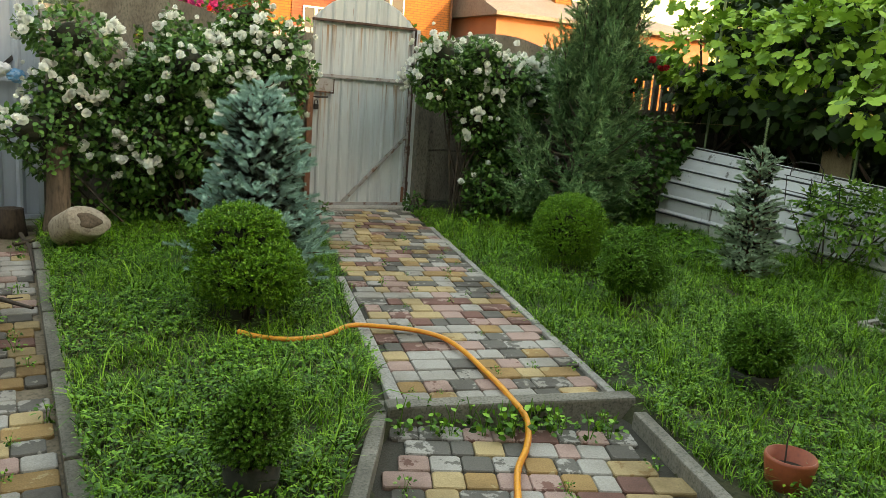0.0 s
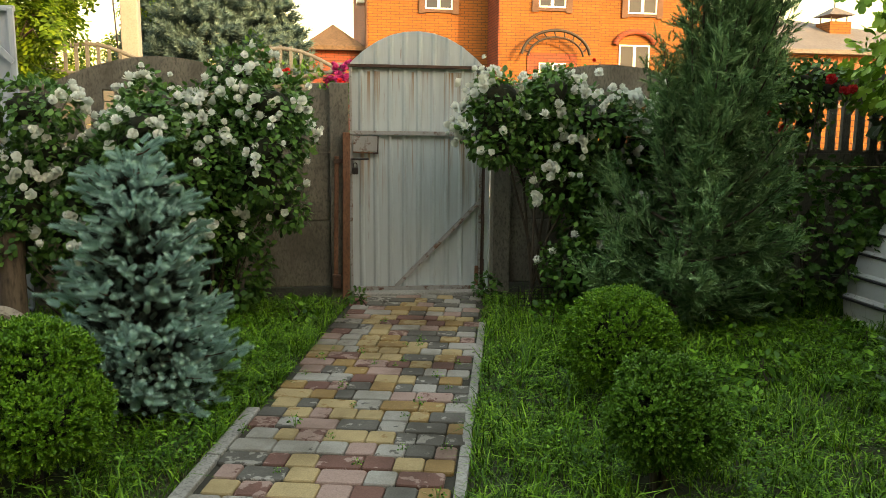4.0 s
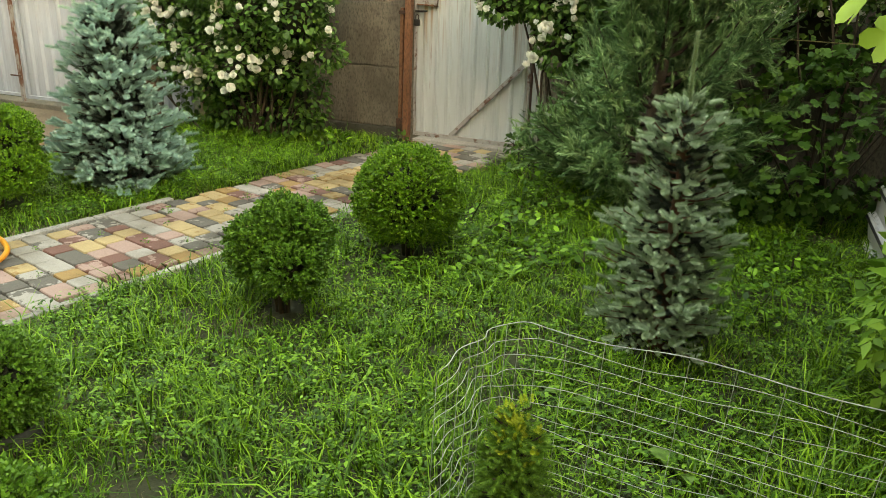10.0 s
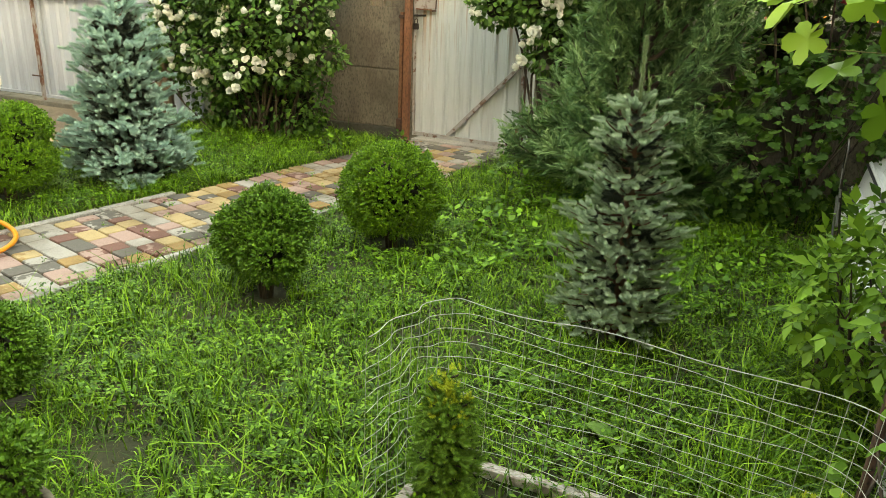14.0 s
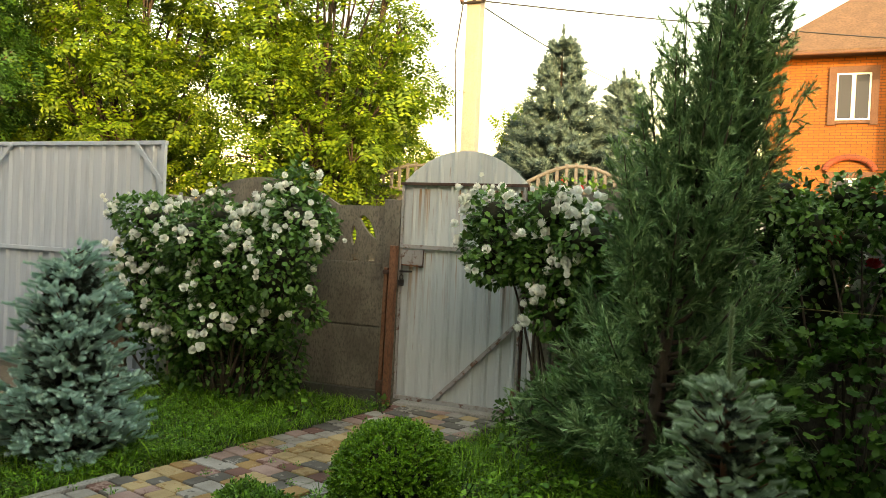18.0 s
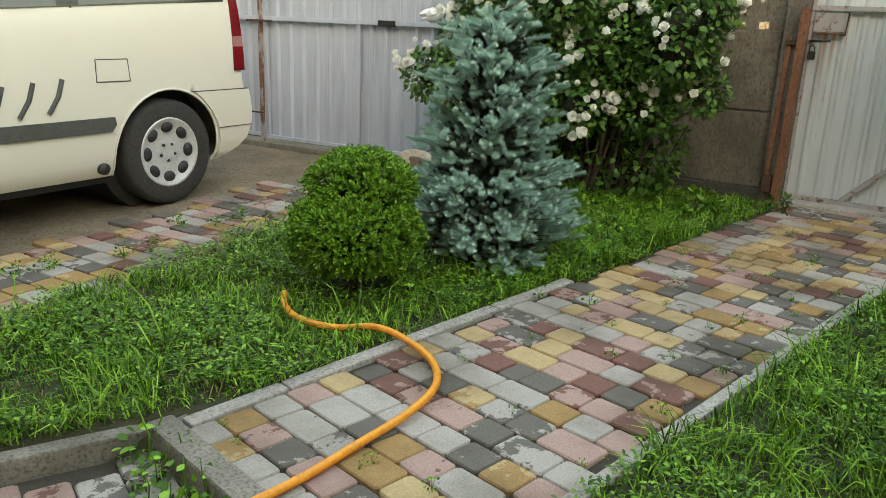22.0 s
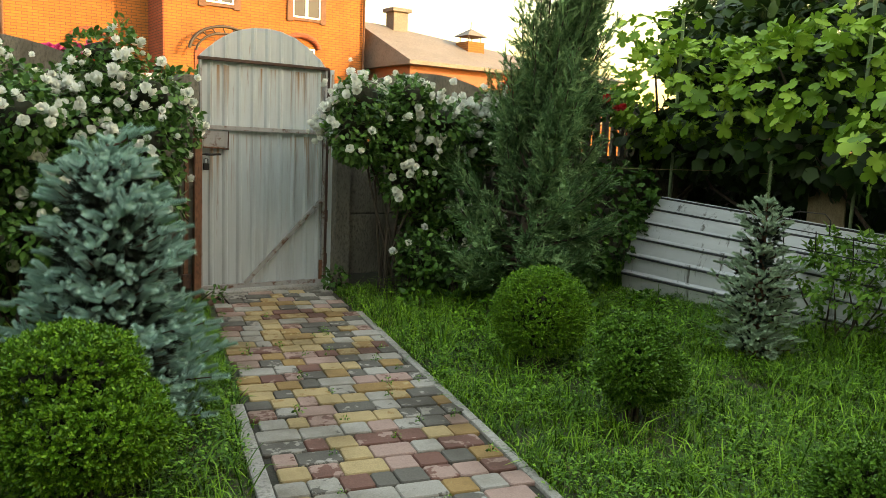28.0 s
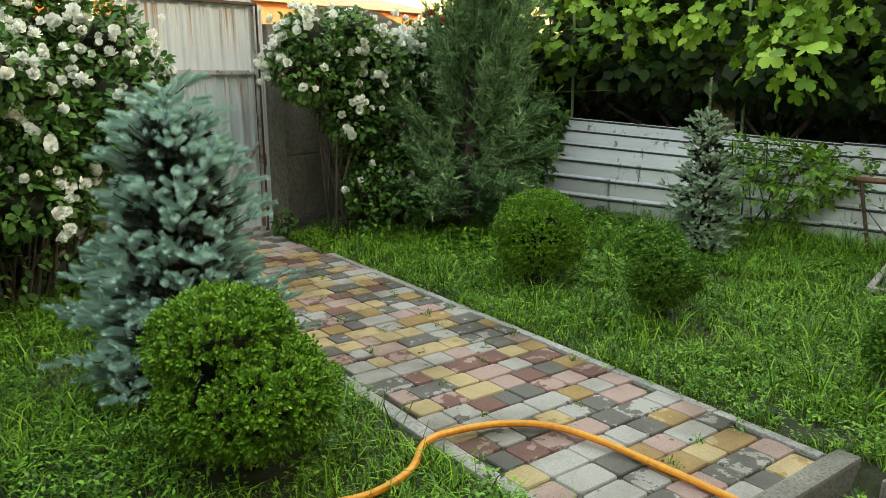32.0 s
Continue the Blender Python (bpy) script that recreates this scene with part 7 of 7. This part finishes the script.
def far_conifer(at, height, r, label):
    t = thing("conifer", at, label, "conifer tree", "blue spruces across the street")
    tube("trunk", [(0, 0, -0.1), (0, 0, height * 0.95)], [0.14, 0.02], M_bark, t)
    pos, fwd = [], []
    for k in range(15):
        fz = (k + 0.3) / 15
        L = r * (1 - fz) ** 0.85 + 0.1
        cnt = int(14 + 56 * (1 - fz))
        for j in range(cnt):
            a = rng.uniform(0, 6.28)
            out = np.array([math.cos(a), math.sin(a), 0])
            for s in np.arange(0.35, 1.02, 0.16):
                pos.append(np.array([0, 0, 0.25 + fz * (height - 0.3)]) + out * L * s * rng.uniform(0.85, 1.1) + np.array([0, 0, 0.15 * L * s + rng.normal(0, 0.06)]))
                fwd.append(out + np.array([0, 0, 0.35 + 0.5 * fz]) + rng.normal(0, 0.4, 3))
    for q in range(5):
        pos.append(np.array([0, 0, height * (0.9 + 0.03 * q)]))
        fwd.append(np.array([0.05, 0, 1.0]))
    n = len(pos)
    v, f = spread(BIG_SHOOT_V, BIG_SHOOT_F, np.array(pos), frames(np.array(fwd), rng.normal(size=(n, 3))), rng.uniform(0.30, 0.52, n))
    put_mesh("needles", fast_mesh("needles", v, f), M_conifer_far, t)
    return t


far_conifer((-3.1, 16.0, 0), 6.9, 2.1, "tall blue-grey spruce behind the far fence")
far_conifer((-1.6, 17.2, 0), 5.9, 1.8, "blue-grey spruce beside a taller one")
far_conifer((-4.9, 18.5, 0), 5.2, 1.7, "smaller blue-grey spruce behind the far fence")

# ---- parked van ----
VX, VREAR, WHEEL_Y, WHEEL_Z = -4.25, -1.36, -2.05, 0.175
van = thing("van", (VX, -3.6, -0.16), "cream passenger van parked on the driveway with dark tinted windows", "van")
VZ = [0.07, 0.12, 0.2, 0.3, 0.4, 0.5, 0.6, 0.7, 0.8, 0.9, 1.0, 1.04, 1.1, 1.2, 1.3, 1.4, 1.5, 1.58, 1.63, 1.67, 1.70, 1.72, 1.735, 1.745, 1.75]
VW = [0.86, 0.90, 0.925, 0.94, 0.948, 0.953, 0.955, 0.955, 0.953, 0.947, 0.938, 0.93, 0.92, 0.905, 0.888, 0.868, 0.845, 0.82, 0.79, 0.74, 0.66, 0.55, 0.40, 0.20, 0.0]


def low_roof(z):
    return z if z < 1.0 else 1.0 + (z - 1.0) * 0.89


def tail_lift(y, z):
    """The waist line and roof rise a little towards the tail."""
    return 0.075 * (max(y, -3.6) + 2.65) * min(1.0, max(0.0, (z - 0.85) / 0.2))


def half_width(z):
    return float(np.interp(z, VZ, VW))


def rear_y(z):
    return float(np.interp(z, [0, 0.1, 0.2, 0.3, 0.45, 0.6, 1.0, 1.3, 1.6, 1.75], [-1.62, -1.52, -1.40, -1.365, -1.36, -1.40, -1.44, -1.53, -1.65, -1.80]))


def front_y(z):
    return float(np.interp(z, [0, 0.5, 0.85, 1.1, 1.6, 1.75], [-6.0, -6.02, -5.85, -5.2, -4.55, -4.3]))


def van_shell():
    zs = []
    for a, b in zip(VZ, VZ[1:]):
        k = max(1, int((b - a) / 0.035)) if b <= 0.75 else 1
        zs += [a + (b - a) * i / k for i in range(k)]
    zs.append(1.75)
    ss = np.concatenate([np.linspace(0, 0.55, 16)[:-1], np.linspace(0.55, 0.985, 64), [0.993, 1.0]])
    bm = bmesh.new()
    grid = {}
    for side in (1, -1):
        for i, s in enumerate(ss):
            for j, z in enumerate(zs):
                if side == -1 and j == len(zs) - 1:
                    grid[side, i, j] = grid[1, i, j]
                    continue
                y = front_y(z) + (rear_y(z) - front_y(z)) * s
                w = half_width(z) * (0.955 if s == 1 else 0.985 if s > 0.99 else 1.0) * (0.93 + 0.07 * min(1, s / 0.08))
                zz = low_roof(z)
                for wy in (WHEEL_Y, -5.0):
                    d = math.hypot(y - wy, z - WHEEL_Z)
                    if 0.355 < d < 0.435:
                        y, zz = wy + (y - wy) * 0.395 / d, WHEEL_Z + (z - WHEEL_Z) * 0.395 / d
                if zz != low_roof(z):
                    w = half_width(zz)
                grid[side, i, j] = bm.verts.new((VX + side * w, y, zz + tail_lift(y, z)))
    for side in (1, -1):
        for i in range(len(ss) - 1):
            for j in range(len(zs) - 1):
                q = [grid[side, i, j], grid[side, i + 1, j], grid[side, i + 1, j + 1], grid[side, i, j + 1]]
                q = list(dict.fromkeys(q))
                c = sum((v.co for v in q), Vector()) / len(q)
                if any(math.hypot(c.y - wy, c.z - WHEEL_Z) < 0.39 for wy in (WHEEL_Y, -5.0)) and c.z < 0.7:
                    continue
                if len(q) > 2:
                    bm.faces.new(q if side == 1 else q[::-1])
    for i in (0, len(ss) - 1):
        for j in range(len(zs) - 2):
            q = [grid[1, i, j], grid[-1, i, j], grid[-1, i, j + 1], grid[1, i, j + 1]]
            bm.faces.new(q if i else q[::-1])
    bmesh.ops.recalc_face_normals(bm, faces=bm.faces)
    return bm


def local(ob):
    """Van parts are laid out in the yard's own metres."""
    ob.matrix_parent_inverse = van.matrix_basis.inverted()
    return ob


local(part("body", van_shell(), M_van, van, "", True))


def on_side(y, z, out):
    return (VX + half_width(z) + out, y, low_roof(z) + tail_lift(y, z))


def side_panel(name, outline, out, mat, label="", n=10):
    """A thin panel that follows the van's flank: outline gives (z, y_front, y_rear) rows."""
    bm = bmesh.new()
    prev = None
    for (za, fa, ra), (zb, fb, rb) in zip(outline, outline[1:]):
        for k in range(n + 1):
            if k == 0 and prev is not None:
                continue
            s = k / n
            z, f, r = za + (zb - za) * s, fa + (fb - fa) * s, ra + (rb - ra) * s
            row = [bm.verts.new(on_side(f, z, out)), bm.verts.new(on_side(r, z, out)), bm.verts.new(on_side(r, z, out - 0.012)), bm.verts.new(on_side(f, z, out - 0.012))]
            if prev:
                for a in range(4):
                    bm.faces.new((prev[a], prev[(a + 1) % 4], row[(a + 1) % 4], row[a]))
            else:
                bm.faces.new(row)
            prev = row
    bm.faces.new(prev[::-1])
    bmesh.ops.recalc_face_normals(bm, faces=bm.faces)
    return local(part(name, bm, mat, van, label))


side_panel("window_surround", [(1.03, -3.82, -1.565), (1.30, -3.82, -1.62), (1.615, -3.80, -1.735)], 0.003, M_frit, "glossy dark printed glass edge", 12)
side_panel("rear_window", [(1.045, -2.60, -1.60), (1.30, -2.61, -1.68), (1.59, -2.645, -1.81)], 0.006, M_glass_car, "tinted rear side window")
side_panel("door_window", [(1.045, -3.80, -2.73), (1.30, -3.80, -2.745), (1.59, -3.78, -2.775)], 0.006, M_glass_car, "tinted sliding-door window")
side_panel("front_window", [(1.0, -4.95, -3.9), (1.3, -4.75, -3.9), (1.58, -4.4, -3.88)], 0.006, M_glass_car, "tinted front side window")
side_panel("side_trim", [(0.345, -4.6, -2.47), (0.385, -4.6, -2.44), (0.43, -4.6, -2.45)], 0.014, M_grey_trim, "grey plastic rubbing strip", 3)
flap = side_panel("fuel_flap", [(0.635, -2.53, -2.33), (0.75, -2.54, -2.34)], 0.003, M_van, "square fuel flap", 3)
for a, b in (((-2.545, 0.63), (-2.545, 0.755)), ((-2.325, 0.63), (-2.335, 0.755)), ((-2.545, 0.63), (-2.325, 0.63)), ((-2.545, 0.755), (-2.335, 0.755))):
    local(tube("flap_gap", [on_side(a[0], a[1], 0.001), on_side(b[0], b[1], 0.001)], 0.003, M_grey_trim, van, sides=5))
side_panel("tail_lamp", [(0.665, -1.515, -1.425), (0.80, -1.515, -1.43), (0.82, -1.515, -1.432)], 0.010, M_red_lens, "red tail lamp", 3)
side_panel("lamp_strip", [(0.82, -1.515, -1.432), (0.875, -1.515, -1.436)], 0.010, M_clear_lens, "clear lamp band", 2)
side_panel("tail_lamp", [(0.875, -1.515, -1.436), (1.05, -1.525, -1.462)], 0.010, M_red_lens, "red tail lamp", 3)
side_panel("bumper", [(0.09, -1.645, -1.60), (0.15, -1.642, -1.47), (0.21, -1.64, -1.40), (0.32, -1.665, -1.365), (0.42, -1.725, -1.37), (0.50, -1.80, -1.385), (0.54, -1.86, -1.395)], 0.014, M_van, "cream moulded bumper end", 4)
# thin dark strip paints the shade line of the bumper's crease
side_panel("bumper_crease", [(0.294, -1.655, -1.366), (0.299, -1.658, -1.365)], 0.017, M_grey_trim, "dark strip for the shade in the bumper's crease", 1)
side_panel("bumper_gap", [(0.540, -1.87, -1.395), (0.546, -1.885, -1.397)], 0.005, M_black, "dark gap above the bumper", 1)
side_panel("door_gap", [(1.03, -2.653, -2.645), (1.3, -2.67, -2.662), (1.61, -2.70, -2.692)], 0.005, M_black, "dark sliding-door gap", 6)
for y, z in ((-2.72, 1.55), (-2.70, 1.33), (-1.75, 1.32)):
    local(lathe("window_stud", [(0, 0), (0.012, 0.0), (0.012, 0.008), (0, 0.01)], M_black, van, sides=10, at=on_side(y, z, 0.004)))
local(tube("tailgate_gap", [on_side(rear_y(z) - 0.06, z, -0.001) for z in np.linspace(1.06, 1.62, 12)], 0.0035, M_grey_trim, van, "dark tailgate seam", 5))
# plain slanted bars where the flank carries a model mark
for k in range(4):
    y = -3.34 + 0.165 * k
    local(tube("mark", [on_side(y, 0.44 + 0.012 * k, 0.002), on_side(y + 0.06, 0.53 + 0.012 * k, 0.003), on_side(y + 0.09, 0.62 + 0.012 * k, 0.002)], 0.014, M_grey_trim, van, "dark grey painted bar", 6))
local(tube("arch_lip", [(VX + half_width(WHEEL_Z + 0.395 * math.sin(a)) - 0.002, WHEEL_Y + 0.395 * math.cos(a), WHEEL_Z + 0.395 * math.sin(a)) for a in np.linspace(-0.25, math.pi + 0.25, 26)], 0.008, M_van, van, "", 7))
for wy in (WHEEL_Y, -5.0):
    bm = bmesh.new()
    bmesh.ops.create_cone(bm, cap_ends=True, segments=32, radius1=0.41, radius2=0.41, depth=1.55, matrix=Matrix.Translation((VX, wy, WHEEL_Z + 0.02)) @ Matrix.Rotation(radians(90), 4, "Y"))
    local(part("wheel_housing", bm, M_black, van, "black wheel housing"))
local(box("underbody", VX - 0.8, VX + 0.8, -5.9, -1.8, 0.02, 0.12, M_black, van))
local(tube("tow_plug", [(VX + 0.90, -2.52, 0.13), (VX + 0.93, -2.52, 0.13), (VX + 0.934, -2.52, 0.13)], [0.035, 0.035, 0.001], M_black, van, "black sill plug", 12))
for side in (1, -1):
    rail = local(tube("roof_rail", [(VX + side * 0.71, -4.3, 1.66), (VX + side * 0.71, -3.4, 1.715), (VX + side * 0.70, -2.67, 1.748), (VX + side * 0.70, -2.13, 1.772)], 0.016, M_rim, van, "silver roof rail", 8))
    tube("rail_foot", [(VX + side * 0.70, -2.16, 1.766), (VX + side * 0.70, -2.02, 1.752), (VX + side * 0.69, -1.92, 1.72), (VX + side * 0.68, -1.86, 1.685)], [0.018, 0.02, 0.02, 0.012], M_black, rail, "black rail foot", 8)


def wheel(y, side):
    tyre = local(lathe("tyre", [(0.215, -0.09), (0.30, -0.10), (0.322, -0.085), (0.33, -0.05), (0.33, 0.05), (0.322, 0.085), (0.30, 0.10), (0.215, 0.085)], M_tyre, van, "worn black tyre", 40))
    rim = lathe("rim", [(0.0, 0.062), (0.05, 0.066), (0.075, 0.058), (0.13, 0.062), (0.185, 0.072), (0.205, 0.088), (0.218, 0.09), (0.218, -0.08), (0.12, -0.08)], M_rim, tyre, "silver alloy rim", 40)
    for k in range(8):
        a = 2 * math.pi * k / 8
        bm = bmesh.new()
        bmesh.ops.create_uvsphere(bm, u_segments=14, v_segments=8, radius=1, matrix=Matrix.Translation((0.158 * math.cos(a), 0.158 * math.sin(a), 0.064)) @ Matrix.Rotation(a, 4, "Z") @ Matrix.Diagonal((0.036, 0.046, 0.022, 1)))
        part("vent", bm, M_black, tyre, "dark oval rim opening", True)
    for k in range(5):
        a = 2 * math.pi * k / 5
        lathe("wheel_bolt", [(0.009, 0.06), (0.009, 0.072), (0, 0.073)], M_iron, tyre, sides=8, at=(0.055 * math.cos(a), 0.055 * math.sin(a), 0))
    tyre.matrix_parent_inverse = van.matrix_basis.inverted()
    tyre.matrix_basis = pose(VX + side * 0.84, y, WHEEL_Z, 0, 90 * side, 0)
    return tyre


for y in (WHEEL_Y, -5.0):
    for side in (1, -1):
        wheel(y, side)

# ---- paving stones ----


def stone_mesh(w, d, t=0.05):
    """A paver with rounded corners and a soft top edge."""
    def ring(ins, z, r):
        a, b = w / 2 - ins, d / 2 - ins
        pts = []
        for sx, sy in ((1, 1), (-1, 1), (-1, -1), (1, -1)):
            p, q = (sx * a, sy * (b - r), z), (sx * (a - r), sy * b, z)
            pts += [p, q] if sx * sy > 0 else [q, p]
        return pts
    bm = bmesh.new()
    rings = [[bm.verts.new(p) for p in ring(0, -t, 0.010)], [bm.verts.new(p) for p in ring(0, -0.005, 0.010)], [bm.verts.new(p) for p in ring(0.0035, 0, 0.009)]]
    for a, b in zip(rings, rings[1:]):
        for i in range(8):
            bm.faces.new((a[i], a[(i + 1) % 8], b[(i + 1) % 8], b[i]))
    bm.faces.new(rings[2])
    mesh = bpy.data.meshes.new("stone")
    bm.to_mesh(mesh)
    bm.free()
    mesh.materials.append(M_paver)
    return mesh


STONES = {w: stone_mesh(w - 0.0035, 0.1165) for w in (0.09, 0.12, 0.18)}


def lay(parent, o, du, dv, u0, u1, v0, v1, zf, seed, skip=None, pitch=0.12):
    r = random.Random(seed)
    turn = math.atan2(dv[1], dv[0])
    u = u0 + pitch / 2
    laid = 0
    while u < u1:
        v = v0 + r.choice((0, 0, 0.03))
        while v < v1 - 0.05:
            w = r.choice((0.09, 0.12, 0.12, 0.12, 0.12, 0.12, 0.18, 0.18))
            if v + w > v1 + 0.03:
                w = 0.12 if v1 - v > 0.1 else 0.09
            c = o + du * u + dv * (v + w / 2)
            if skip is None or not skip(c[0], c[1], r):
                ob = new("paver", STONES[w])
                ob.parent = parent
                ob.location = (c[0], c[1], zf(u) + r.uniform(-0.0025, 0.0025))
                ob.rotation_euler = (r.gauss(0, 0.006), r.gauss(0, 0.006), turn + r.gauss(0, 0.008))
                laid += 1
            v += w
        u += pitch
    return laid


path = thing("garden_path", (0, 0, 0), "grey, ochre and rose paving stones of the garden path", "path", kind="structure")
lay(path, PO, PU, PV, 0.02, STEP_U, -0.468, 0.468, pz, 3)
low_path = thing("lower_path", (0, 0, 0), "worn coloured paving stones below the garden step", "path", kind="structure")


def off_low(x, y, r):
    lu, lv = low_uv(x, y)
    return abs(lv) > 0.47 + flare(lu)


lay(low_path, LO, LU, LV, 0.14, 4.4, -0.68, 0.68, lambda u: LOW_Z - 0.03 * u, 5, off_low)
drive_stones = thing("driveway_paving", (0, 0, 0), "worn coloured paving stones along the driveway edge", "paving", kind="structure")


def gone(x, y, r):
    edge = -3.2 + 0.05 * math.sin(y * 1.9) + (0.35 if y > -1.3 else 0)
    return x < edge + r.uniform(-0.05, 0.05) or r.random() < 0.012


lay(drive_stones, np.array([-2.25, -0.9]), np.array([0.0, -1.0]), np.array([-1.0, 0.0]), 0.0, 8.5, 0.0, 1.1, lambda u: dz(-0.9 - u) + 0.002, 8, gone)
